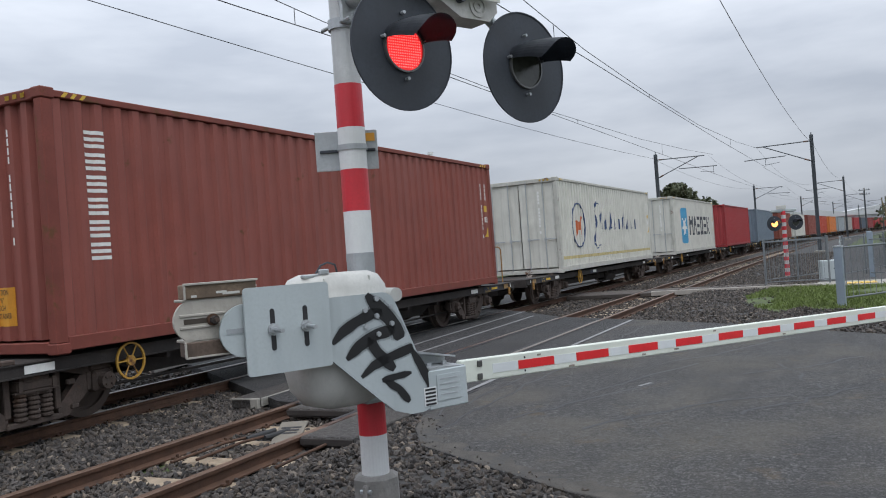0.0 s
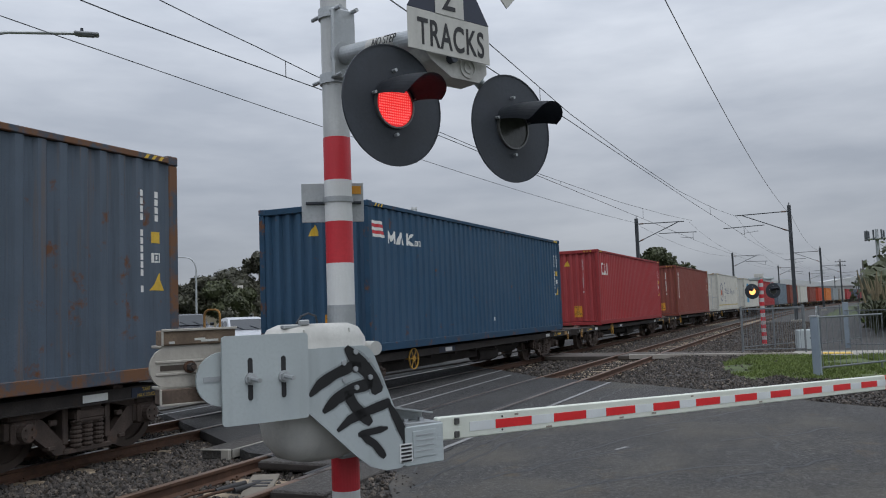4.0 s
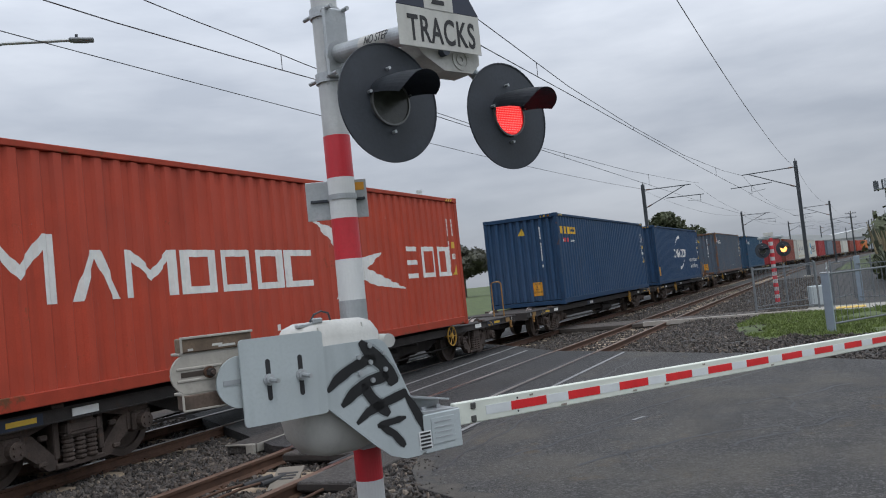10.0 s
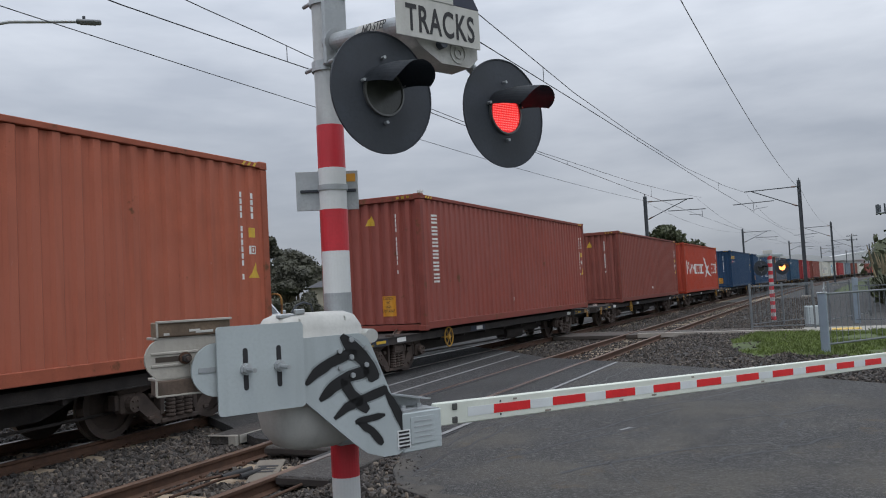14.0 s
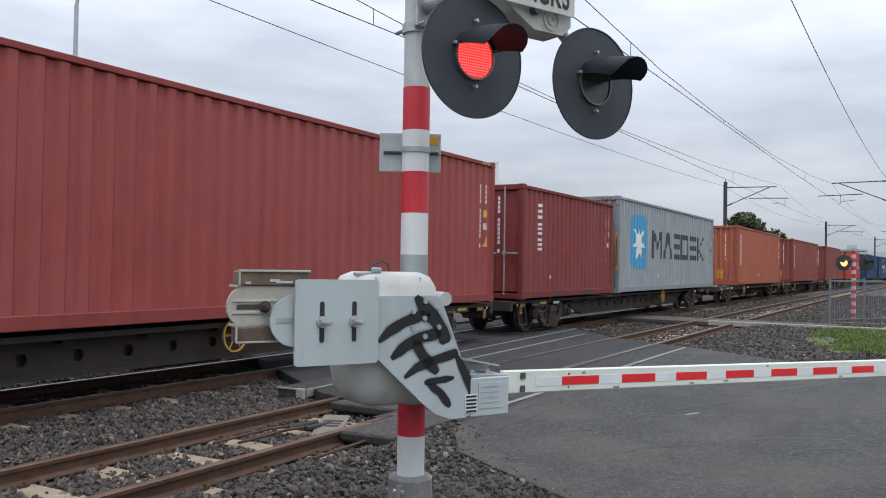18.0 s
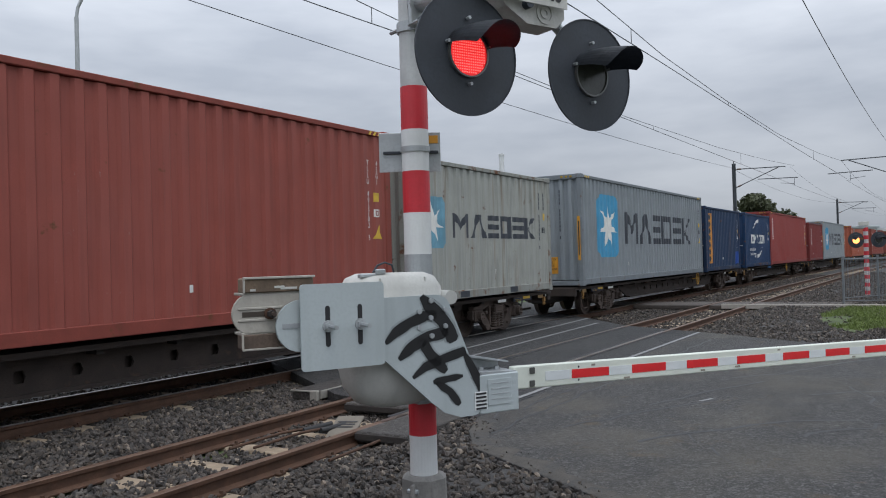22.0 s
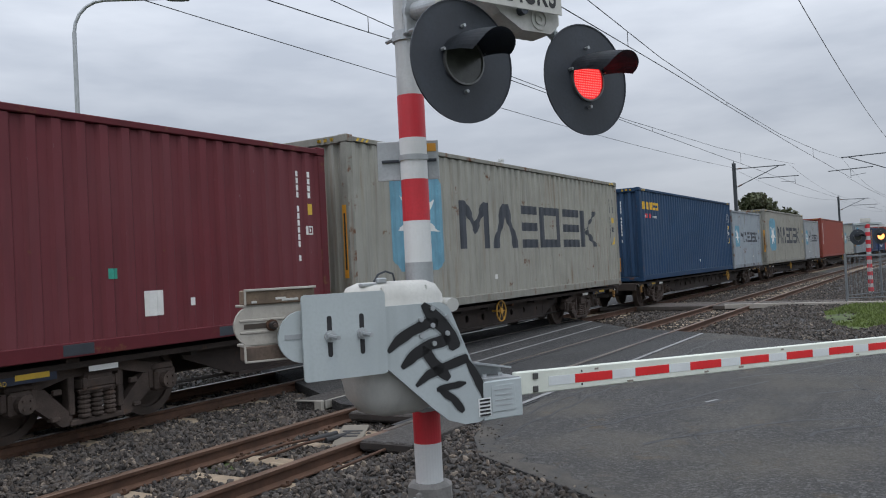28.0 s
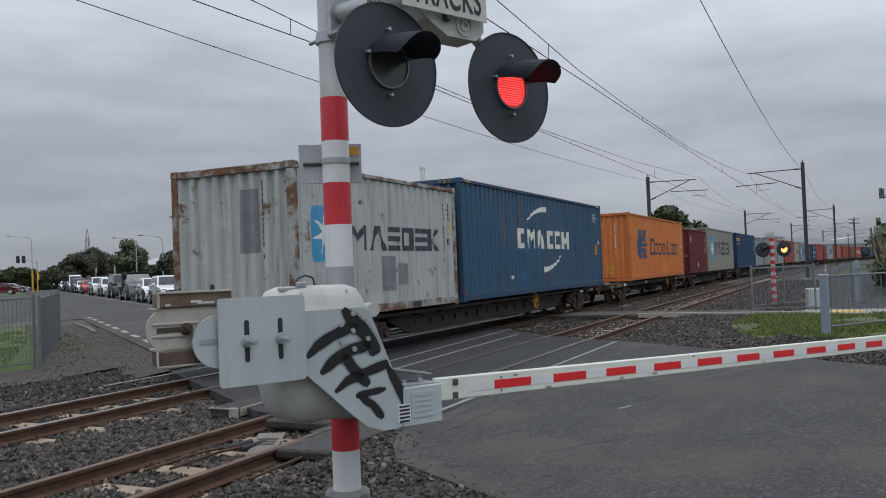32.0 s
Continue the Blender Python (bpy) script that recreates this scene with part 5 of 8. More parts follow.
    post = shared(("corner_post", high), lambda: boxed((0, 0, (z0 + z1) / 2), (0.15, 0.12, h - 0.23), 0.012))
    cross = shared(("end_rail",), lambda: boxed((0, 0, 0), (0.10, 2.15, 0.12), 0.01))
    cast = shared(("corner_casting",), casting)
    for e in (-1, 1):
        for zz in (z0 + 0.075, z1 - 0.06):
            part("end_rail", cross, dark, ob, m=pose(e * (L / 2 - 0.06), 0, zz))
        for s in (-1, 1):
            part("corner_post", post, dark, ob, m=pose(e * (L / 2 - 0.08), s * (HALF_W - 0.065), 0))
            for zz in (z0 + 0.059, z1 - 0.052):
                part("corner_casting", cast, dark, ob, m=pose(e * (L / 2 - 0.089), s * (HALF_W - 0.08), zz, 0, 0, 0 if s < 0 else 180))
    # hazard stripes on the top corners of high containers, code lines, weight panels
    if high and not far:
        for e in (-1, 1):
            for k in range(3):
                bm = bmesh.new()
                x = e * (L / 2 - 0.30 - k * 0.12)
                prism(bm, [(x - 0.05, z1 - 0.085), (x, z1 - 0.085), (x + 0.05, z1 - 0.03), (x, z1 - 0.03)], -HALF_W - 0.004, -HALF_W - 0.001)
                part("hazard_stripe", bm, YELLOW, ob)
            for k in range(3):
                part("hazard_stripe", boxed((-L / 2 - 0.002, -0.95 + 0.12 * k, z1 - 0.06), (0.004, 0.06, 0.05)), YELLOW, ob)
    on_train(ob, u)
    return ob


def sheet_depth(x, length, pitch, depth):
    """How far a ribbed sheet lies back at x."""
    k = max(2, round(length / pitch))
    p = length / k
    q = ((x + length / 2) % p) / p
    return depth * (0.0 if q < 0.36 else (q - 0.36) / 0.14 if q < 0.5 else 1.0 if q < 0.86 else (1.0 - q) / 0.14)


def painted(ob, name, polys, mat, label="", end=False):
    """Marks painted on the ribbed sheet, following its ribs; polys in x, z on the side, or in -y, z on the trailing end."""
    L = ob["length"]
    ln, pitch, depth = (2.2, 0.25, 0.06) if end else (L - 0.30, 0.278, 0.036)
    p = ln / max(2, round(ln / pitch))
    flat = end and ob["door"]
    bm = bmesh.new()
    for poly in polys:
        bm.faces.new([bm.verts.new((x, 0, z)) for x, z in poly])
    x0, x1 = min(x for q in polys for x, _ in q), max(x for q in polys for x, _ in q)
    if not flat:
        n = math.floor((x0 + ln / 2) / p)
        while -ln / 2 + n * p < x1:
            for f in (0.0, 0.36, 0.5, 0.86):
                c = -ln / 2 + (n + f) * p
                if x0 < c < x1:
                    bmesh.ops.bisect_plane(bm, geom=bm.verts[:] + bm.edges[:] + bm.faces[:], dist=1e-5, plane_co=(c, 0, 0), plane_no=(1, 0, 0))
            n += 1
    for v in bm.verts:
        d = 0.0 if flat else sheet_depth(v.co.x, ln, pitch, depth)
        v.co = (-L / 2 + 0.036 + d + 0.01 * flat, -v.co.x, v.co.z) if end else (v.co.x, -HALF_W + 0.0145 + d, v.co.z)
    return part(name, bm, mat, ob, label)


def bars(ob, name, x, z, cells, mat, label="", end=False):
    """Plain painted marks: cells of (dx, dz, width, height)."""
    x = 0.0 if end else x
    polys = [[(x + dx, z + dz), (x + dx + w, z + dz), (x + dx + w, z + dz + hh), (x + dx, z + dz + hh)] for dx, dz, w, hh in cells]
    if name == "brand_block" or len(polys) < 4:
        for q in polys:
            o = painted(ob, name, [q], mat, label, end)
        return o
    return painted(ob, name, polys, mat, label, end)


def shared_text(body, size, squash):
    """Centred lettering in the x, z plane, facing -y, kept for use on many things."""
    key = ("lettering", body, size)
    if key not in CACHE:
        cu = bpy.data.curves.new("lettering", "FONT")
        cu.body, cu.size, cu.align_x = body, size, "CENTER"
        tmp = bpy.data.objects.new("tmp", cu)
        me = bpy.data.meshes.new_from_object(tmp)
        bpy.data.objects.remove(tmp)
        bpy.data.curves.remove(cu)
        me.transform(pose(0, 0, 0, 90) @ Matrix.Diagonal((squash, 1, 1, 1)))
        me.materials.clear()
        CACHE[key] = me
    return CACHE[key]


def column(ob, body, x, z, mat, size=0.115, step=0.097, end=False):
    """Readable code letters painted one below the other from z down, on the side at x, or on the trailing end at -x."""
    cu = bpy.data.curves.new("code_lettering", "FONT")
    cu.body, cu.size, cu.space_line, cu.align_x = "\n".join(body), size, step / size, "CENTER"
    tmp = bpy.data.objects.new("tmp", cu)
    me = bpy.data.meshes.new_from_object(tmp)
    bpy.data.objects.remove(tmp)
    bpy.data.curves.remove(cu)
    me.transform(pose(0, 0, 0, 90) @ Matrix.Diagonal((0.85, 1, 1, 1)))
    me.materials.clear()
    me.materials.append(mat)
    z -= size * 0.7
    m = pose(-ob["length"] / 2 + 0.030, -x, z, 0, 0, -90) if end else pose(x, -HALF_W + 0.010, z)
    return part("code_lettering", me, None, ob, "painted container code", m=m)


def marks_down(x, z, count, step=0.097):
    return [(x, z - 0.078 - step * k, 0.055, 0.078) for k in count]


def code_marks(ob, L, high, mat, seed, code="", kind="", end_code="", side=True, end_plate=0.22):
    """Container codes near the leading end and on the trailing end: letters where they can be read, plain marks where not."""
    r = random.Random(seed)
    top = 3.13 if high else 2.97
    if code:
        column(ob, code, L / 2 - 0.62, top, mat)
        column(ob, kind, L / 2 - 0.38, top, mat)
    elif side:
        bars(ob, "code_marks", L / 2 - 0.65, top, marks_down(0, 0, (0, 1, 2, 3, 5, 6, 7, 8, 9, 10, 12)), mat)
        bars(ob, "code_marks", L / 2 - 0.41, top, marks_down(0, 0, range(4)), mat)
    bars(ob, "approval_mark", L / 2 - 0.45, top - 0.88, [(0, 0, 0.025, 0.12), (0.105, 0, 0.025, 0.12), (0.03, 0, 0.07, 0.02), (0.03, 0.10, 0.07, 0.02), (0.05, 0.035, 0.03, 0.05)], mat)
    if end_code:
        column(ob, end_code, 0.62, top + 0.12, mat, end=True)
    else:
        bars(ob, "code_marks", -L / 2 - 0.012, top + 0.10, marks_down(0.58, 0, (0, 1, 2, 3, 5, 6, 7, 8, 9, 10, 12)), mat, end=True)
    if high and side:
        bars(ob, "height_plate", L / 2 - 0.45, top - 0.64, [(0, 0, 0.12, 0.14)], YELLOW, "yellow height warning plate")
        painted(ob, "warning_triangle", [[(L / 2 - 0.47, top - 1.22), (L / 2 - 0.22, top - 1.22), (L / 2 - 0.34, top - 1.00)]], YELLOW, "yellow warning triangle")
    if high and not ob["door"]:
        painted(ob, "warning_triangle", [[(-0.10, top - 0.10), (0.13, top - 0.10), (0.02, top + 0.12)]], YELLOW, end=True)
    if high and end_plate is not None and not ob["door"]:
        cp = bars(ob, "caution_plate", 0, 1.12, [(end_plate, 0, 0.29, 0.42)], AMBER, "yellow caution plate", end=True)
        me = shared_text("CAUTION\n9'6\"\nHIGH\nCONTAINER", 0.085, 0.62)
        part("caution_lettering", me, INK, cp, "black lettering CAUTION 9'6\" HIGH CONTAINER", m=pose(-L / 2 + 0.030, -0.145 - end_plate, 1.46, 0, 0, -90))
    if not high:
        bars(ob, "weight_plate", L / 2 - 0.42, top - 0.60, [(0, 0, 0.12, 0.15)], YELLOW, "small yellow plate")
    bars(ob, "repair_patch", r.uniform(-L * 0.3, L * 0.2), 1.25, [(0, 0, 0.09, 0.09)], LETTER)


# ---- wagons
def spoked_wheel(r=0.215):
    bm = ring(r - 0.022, r, -0.012, 0.012, 28)
    for k in range(6):
        a = k * math.pi / 3
        cyl(bm, (0, 0, 0), ((r - 0.015) * math.cos(a), 0, (r - 0.015) * math.sin(a)), 0.009, seg=6)
    cyl(bm, (0, -0.02, 0), (0, 0.02, 0), 0.06, seg=14)
    cyl(bm, (0, -0.03, 0), (0, 0.20, 0), 0.02, seg=8)
    return bm


def wheel_mesh():
    """A worn steel wheel: dusty disc and hub, bright tread."""
    bm = ring(0.33, 0.415, -0.06, 0.06, 32)
    cyl(bm, (0, 0.05, 0), (0, 0.072, 0), 0.445, seg=32)
    bright = {f for f in bm.faces if f.calc_center_median().length > 0.37 and abs(f.normal.y) < 0.5}
    for f in bright:
        f.material_index = 1
    cyl(bm, (0, -0.02, 0), (0, 0.03, 0), 0.34, seg=28)
    cyl(bm, (0, -0.05, 0), (0, -0.02, 0), 0.20, 0.30, seg=24)
    cyl(bm, (0, -0.10, 0), (0, 0.02, 0), 0.10, 0.13, seg=16)
    me = mesh_of(bm, "wheel", WHEELM)
    me.materials.append(RAILTOP)
    return me


def sideframe():
    """A cast bogie side: arched top, two inclined legs, spring window and pedestals over the axle boxes."""
    bm = bmesh.new()
    prism(bm, [(-0.98, 0.56), (-0.70, 0.64), (-0.36, 0.71), (0.36, 0.71), (0.70, 0.64), (0.98, 0.56), (0.98, 0.50), (0.66, 0.52), (0.34, 0.60), (-0.34, 0.60), (-0.66, 0.52), (-0.98, 0.50)], -0.05, 0.05)
    for e in (-1, 1):
        leg = [(e * 0.70, 0.52), (e * 0.60, 0.52), (e * 0.30, 0.22), (e * 0.30, 0.11), (e * 0.42, 0.11), (e * 0.76, 0.38)]
        prism(bm, leg, -0.05, 0.05)
        box(bm, (e * 0.30, 0, 0.41), (0.075, 0.12, 0.40), 0.01)
        box(bm, (e * 0.715, 0, 0.44), (0.06, 0.12, 0.20), 0.008)
        box(bm, (e * 1.035, 0, 0.45), (0.06, 0.12, 0.18), 0.008)
        box(bm, (e * 0.875, -0.01, 0.575), (0.30, 0.13, 0.07), 0.015)
        box(bm, (e * 0.47, -0.05, 0.47), (0.10, 0.05, 0.06), 0.01)
        box(bm, (e * 0.50, -0.03, 0.20), (0.10, 0.10, 0.05), 0.01)
    box(bm, (0, 0, 0.13), (0.66, 0.15, 0.06), 0.012)
    box(bm, (0, -0.05, 0.52), (0.46, 0.16, 0.10), 0.015)
    for e in (-1, 1):
        box(bm, (e * 0.20, -0.135, 0.52), (0.05, 0.02, 0.12), 0.005)
    box(bm, (0, -0.10, 0.455), (0.52, 0.05, 0.02), 0.004)
    return bm


def spring():
    """One coil spring, its turns as swellings of a tube."""
    bm = bmesh.new()
    rows = []
    for i in range(19):
        r = (0.050, 0.068, 0.068)[i % 3] if 0 < i < 18 else 0.05
        rows.append([bm.verts.new((r * math.cos(a), -0.05 + r * math.sin(a), 0.16 + 0.29 * i / 18)) for a in (2 * math.pi * k / 12 for k in range(12))])
    for p, q in zip(rows, rows[1:]):
        for k in range(12):
            bm.faces.new((p[k], p[(k + 1) % 12], q[(k + 1) % 12], q[k]))
    return bm


def axlebox():
    bm = boxed((0, -0.03, 0.42), (0.26, 0.16, 0.24), 0.03)
    cyl(bm, (0, -0.19, 0.42), (0, -0.1, 0.42), 0.095, seg=14)
    for k in range(4):
        a = math.pi / 4 + k * math.pi / 2
        cyl(bm, (0.055 * math.cos(a), -0.21, 0.42 + 0.055 * math.sin(a)), (0.055 * math.cos(a), -0.18, 0.42 + 0.055 * math.sin(a)), 0.016, seg=6)
    return bm


WHEEL = wheel_mesh()


def bogie(wagon, x, mat):
    b = part("bogie", shared(("bolster",), lambda: boxed((0, 0, 0.52), (0.35, 2.0, 0.22), 0.03)), mat, wagon, m=pose(x, 0, 0))
    sf, sp, ab, wh = shared(("sideframe",), sideframe), shared(("spring",), spring), shared(("axle_box",), axlebox), WHEEL
    ax = shared(("axle",), lambda: rod((0, -0.9, 0.415), (0, 0.9, 0.415), 0.07, seg=10))
    for s in (-1, 1):
        mm = pose(0, s * 0.88, 0, 0, 0, 0 if s < 0 else 180)
        part("sideframe", sf, mat, b, m=mm)
        for x in (-0.155, 0.0, 0.155) if s < 0 else ():
            part("spring", sp, mat, b, m=mm @ pose(x, 0, 0))
        for e in (-0.875, 0.875):
            part("axle_box", ab, mat, b, m=mm @ pose(e, 0, 0))
            part("wheel", wh, None, b, "worn steel wheel with bright tread", m=pose(e, s * 0.605, 0.415, 0, 0, 0 if s < 0 else 180))
    for e in (-0.875, 0.875):
        part("axle", ax, WHEELM, b, m=pose(e, 0, 0))
    return b


def open_sill(half):
    """A deep plate girder, its web pierced by a row of small holes."""
    bm = bmesh.new()
    box(bm, (0, 0, 0.735), (2 * half, 0.08, 0.06))
    w, q = half - 4.7, 0.22
    box(bm, (0, q - 0.02, 0.31), (2 * w, 0.12, 0.04))
    box(bm, (0, q, 0.635), (2 * w, 0.03, 0.14))
    box(bm, (0, q, 0.385), (2 * w, 0.03, 0.11))
    # inner plate added behind the web only to keep the holes dark
    box(bm, (0, q + 0.09, 0.5), (2 * w, 0.02, 0.40))
    k = 15
    p = 2 * w / k
    for i in range(k + 1):
        x = -w + i * p
        a = 0.43 if 1 < i < 14 else 0.501
        prism(bm, [(x - a * p, 0.565), (x + a * p, 0.565), (x + (a - 0.04) * p, 0.5), (x + a * p, 0.44), (x - a * p, 0.44), (x - (a - 0.04) * p, 0.5)], q - 0.015, q + 0.015)
    for e in (-1, 1):
        prism(bm, [(e * w, 0.705), (e * (w + 0.9), 0.705), (e * (w + 0.85), 0.6), (e * w, 0.30)], q - 0.02, q + 0.02)
    return bm


def closed_sill(half):
    """A shallow side channel, with the main girder set back in the shade."""
    bm = bmesh.new()
    box(bm, (0, 0, 0.69), (2 * half, 0.05, 0.13), 0.006)
    for z in (0.625, 0.755):
        box(bm, (0, -0.012, z), (2 * half, 0.075, 0.014))
    w = half - 4.4
    prism(bm, [(-w - 0.7, 0.62), (w + 0.7, 0.62), (w, 0.36), (-w, 0.36)], 0.40, 0.44)
    for k in range(7):
        box(bm, (-w + 2 * w * k / 6, 0.2, 0.60), (0.06, 0.40, 0.10))
    return bm


def build_wagon(name, half, steel, frame_mat, sill, label):
    w = thing(name, label, "railway wagon", "container wagons of the train")
    bm = bmesh.new()
    box(bm, (0, 0, 0.745), (2 * half, 2.05, 0.04))
    for k in range(int(half * 2 / 1.1)):
        box(bm, (-half + 0.55 + 1.1 * k, 0, 0.69), (0.09, 2.0, 0.08))
    part("deck", bm, DECKM, w)
    part("centre_sill", boxed((0, 0, 0.52), (2 * half - 0.2, 0.4, 0.32), 0.02), UNDER, w)
    sm = shared((sill, half), (lambda: open_sill(half)) if sill == "open_sill" else (lambda: closed_sill(half)))
    for s in (-1, 1):
        part("side_sill", sm, frame_mat, w, m=pose(0, s * 1.03, 0, 0, 0, 0 if s < 0 else 180))
        part("foot_step", tube([(-half + 0.35, s * 1.06, 0.62), (-half + 0.35, s * 1.1, 0.24), (-half + 0.75, s * 1.1, 0.24), (-half + 0.75, s * 1.06, 0.62)], 0.015, 6), steel, w)
    for e in (-1, 1):
        part("headstock", boxed((e * (half - 0.06), 0, 0.66), (0.14, 2.1, 0.22), 0.015), frame_mat, w)
        part("coupler", box(boxed((e * (half + 0.22), 0, 0.62), (0.5, 0.12, 0.14), 0.02), (e * (half + 0.42), 0, 0.62), (0.12, 0.26, 0.24), 0.03), UNDER, w)
        part("brake_hose", tube([(e * (half + 0.02), 0.35, 0.55), (e * (half + 0.22), 0.33, 0.34), (e * (half + 0.42), 0.3, 0.40)], 0.025, 6), RUBBER, w)
        part("number_panel", boxed((e * (half - 1.55), -1.064, 0.69), (0.90, 0.006, 0.125)), M("blue_black_panel", (0.018, 0.026, 0.05), 0.6, var=0.25, scale=7, bump=0.05, rust=0.3), w, "black panel with wagon numbers")
        part("reflector", boxed((e * (half - 2.55), -1.064, 0.69), (0.36, 0.006, 0.085)), LETTER, w, "white reflector plate")
        part("reflector", boxed((e * (half - 0.60), -1.064, 0.69), (0.27, 0.006, 0.11)), M("dusty_amber_plate", (0.27, 0.165, 0.06), 0.6, var=0.2, scale=9, bump=0.02, rust=0.3), w, "dusty amber reflector plate")
        part("lamp_bracket", box(boxed((e * (half - 0.45), -1.08, 0.60), (0.09, 0.05, 0.12), 0.01), (e * (half - 0.45), -1.08, 0.50), (0.09, 0.06, 0.07), 0.02), RUSTYELLOW, w, "amber painted lamp bracket")
        bars_bm = bmesh.new()
        part("panel_lettering", shared_text("TARE\nMAX LOAD", 0.066, 0.85), YELLOW, w, "yellow lettering TARE and MAX LOAD", m=pose(e * (half - 1.55) - 0.22, -1.069, 0.695))
        box(bars_bm, (e * (half - 1.55) + 0.19, -1.069, 0.69), (0.36, 0.003, 0.055))
        part("number_marks", bars_bm, YELLOW, w)
        part("arrow_mark", shared(("arrow_mark",), lambda: prism(bmesh.new(), [(0, -0.045), (0.035, -0.005), (0.012, -0.005), (0.012, 0.045), (-0.012, 0.045), (-0.012, -0.005), (-0.035, -0.005)], -0.002, 0.002)), LETTER, w, "white arrow mark", m=pose(e * (half - 0.30), -1.066, 0.69))
        for s in (-1, 1):
            part("twist_lock", boxed((e * (half - 2.2), s * 1.0, 0.785), (0.16, 0.12, 0.05), 0.01), steel, w)
    part("brake_wheel", shared(("brake_wheel",), spoked_wheel), M("aged_yellow_paint", (0.42, 0.23, 0.035), 0.6, var=0.2, scale=9, bump=0.05, rust=0.45), w, "spoked handbrake wheel", m=pose(-3.6 if sill == "closed_sill" else 2.2, -1.13, 0.60))
    if sill == "closed_sill":
        part("side_panel", boxed((-1.8, -1.064, 0.69), (0.85, 0.006, 0.12)), M("blue_black_panel", (0.018, 0.026, 0.05)), w, "dark marking panel")
        part("reflector", boxed((-1.72, -1.069, 0.69), (0.36, 0.004, 0.085)), LETTER, w, "white reflector plate")
    part("air_reservoir", rod((1.0, -0.55, 0.38), (2.3, -0.55, 0.38), 0.17, seg=16), UNDER, w, smooth=False)
    part("brake_cylinder", rod((-1.6, 0.4, 0.40), (-0.7, 0.4, 0.40), 0.15, seg=14), UNDER, w)
    part("brake_rigging", tube([(-half + 3.0, -0.7, 0.32), (0, -0.6, 0.26), (half - 3.0, -0.7, 0.32)], 0.02, 6), UNDER, w)
    for e in (1,):
        part("hand_rail", tube([(e * (half + 0.03), -0.74, 0.62), (e * (half + 0.03), -0.74, 1.60), (e * (half + 0.03), -0.71, 1.65), (e * (half + 0.03), -0.66, 1.67), (e * (half + 0.03), -0.54, 1.67), (e * (half + 0.03), -0.49, 1.65), (e * (half + 0.03), -0.46, 1.60), (e * (half + 0.03), -0.46, 0.62)], 0.017, 6), RUSTYELLOW, w, "yellow hoop hand rail")
    for e in (-1, 1):
        bogie(w, e * (half - 2.55), BOGIEM)
    return w


def end_bracket(wagon):
    part("end_bracket", prism(bmesh.new(), [(-0.38, 0.76), (0.38, 0.76), (0.26, 0.66), (-0.26, 0.66)], -1.10, -1.02), M("bright_blue_steel", (0.03, 0.15, 0.36), 0.5, var=0.15, bump=0.05), wagon, "bright blue stiffening bracket", m=pose(-2.9, 0, 0))


def train_end_marker(wagon, x):
    """The flashing marker that hangs on the last coupler, with its hose."""
    case = part("end_marker", boxed((x - 0.24, -0.05, 1.10), (0.17, 0.20, 0.52), 0.02), M("marker_grey", (0.10, 0.105, 0.11), 0.5, var=0.15, bump=0.05), wagon, "red and grey end of train marker")
    part("red_panel", boxed((x - 0.328, -0.05, 0.98), (0.006, 0.17, 0.26), 0.003), BOOMRED, case, "red reflective panel")
    part("red_panel", boxed((x - 0.24, -0.153, 1.28), (0.15, 0.006, 0.14), 0.003), BOOMRED, case, "red reflective panel")
    part("amber_panel", boxed((x - 0.24, -0.154, 1.10), (0.13, 0.006, 0.07), 0.003), AMBER, case)
    part("yellow_label", boxed((x - 0.329, -0.05, 1.16), (0.006, 0.14, 0.09), 0.003), YELLOW, case, "yellow warning label")
    part("knob", rod((x - 0.24, -0.05, 1.35), (x - 0.24, -0.05, 1.46), 0.045, 0.03, 12), BLACK, case, "black rubber knob")
    part("clamp", box(boxed((x - 0.24, -0.05, 0.80), (0.14, 0.16, 0.12), 0.02), (x - 0.28, -0.05, 0.72), (0.05, 0.3, 0.05), 0.01), GALV, case)
    part("air_hose", tube([(x - 0.1, -0.45, 0.78), (x - 0.16, -0.42, 0.60), (x - 0.24, -0.32, 0.42), (x - 0.26, -0.2, 0.30), (x - 0.26, -0.1, 0.45), (x - 0.24, -0.05, 0.72)], 0.03, 8), RUBBER, case, "black air hose")
    part("hose_collar", tube([(x - 0.1, -0.45, 0.78), (x - 0.13, -0.44, 0.69)], 0.034, 8), YELLOW, case, "yellow hose collar")
    part("end_step", box(box(boxed((x - 0.16, 0.85, 0.26), (0.26, 0.42, 0.03), 0.006), (x - 0.06, 0.85, 0.42), (0.02, 0.30, 0.32), 0.004), (x - 0.06, 0.95, 0.66), (0.03, 0.03, 0.24), 0.004), RUSTYELLOW, wagon, "rusty yellow end step")


W40 = build_wagon("flat_wagon", 8.2, BROWNSTEEL, UNDER, "closed_sill", "black flat container wagon with yellow brake wheel")
W60 = build_wagon("skeletal_wagon", 9.62, BROWNSTEEL, M("dark_girder_steel", (0.040, 0.029, 0.024), 0.85, var=0.35, scale=4, bump=0.2, rust=0.45, rust_col=(0.07, 0.04, 0.028)), "open_sill", "brown skeletal container wagon with pierced girders")
WAGONS40 = [63.3, 46.1, 28.8, 11.5, -5.7, -22.9, -40.2, -57.6, -75.0, -92.3, -109.6, -126.9, -144.2, -304.6] + [63.3 + 17.25 * k for k in range(1, 23)]
BRAKES = {11.5: -4.5, -5.7: -3.5, -75.0: 3.68, -92.3: 4.0, -109.6: -3.2, -144.2: -3.0, -304.6: 2.8, -183.95: 2.05, -323.5: 2.2, -245.2: -2.0}
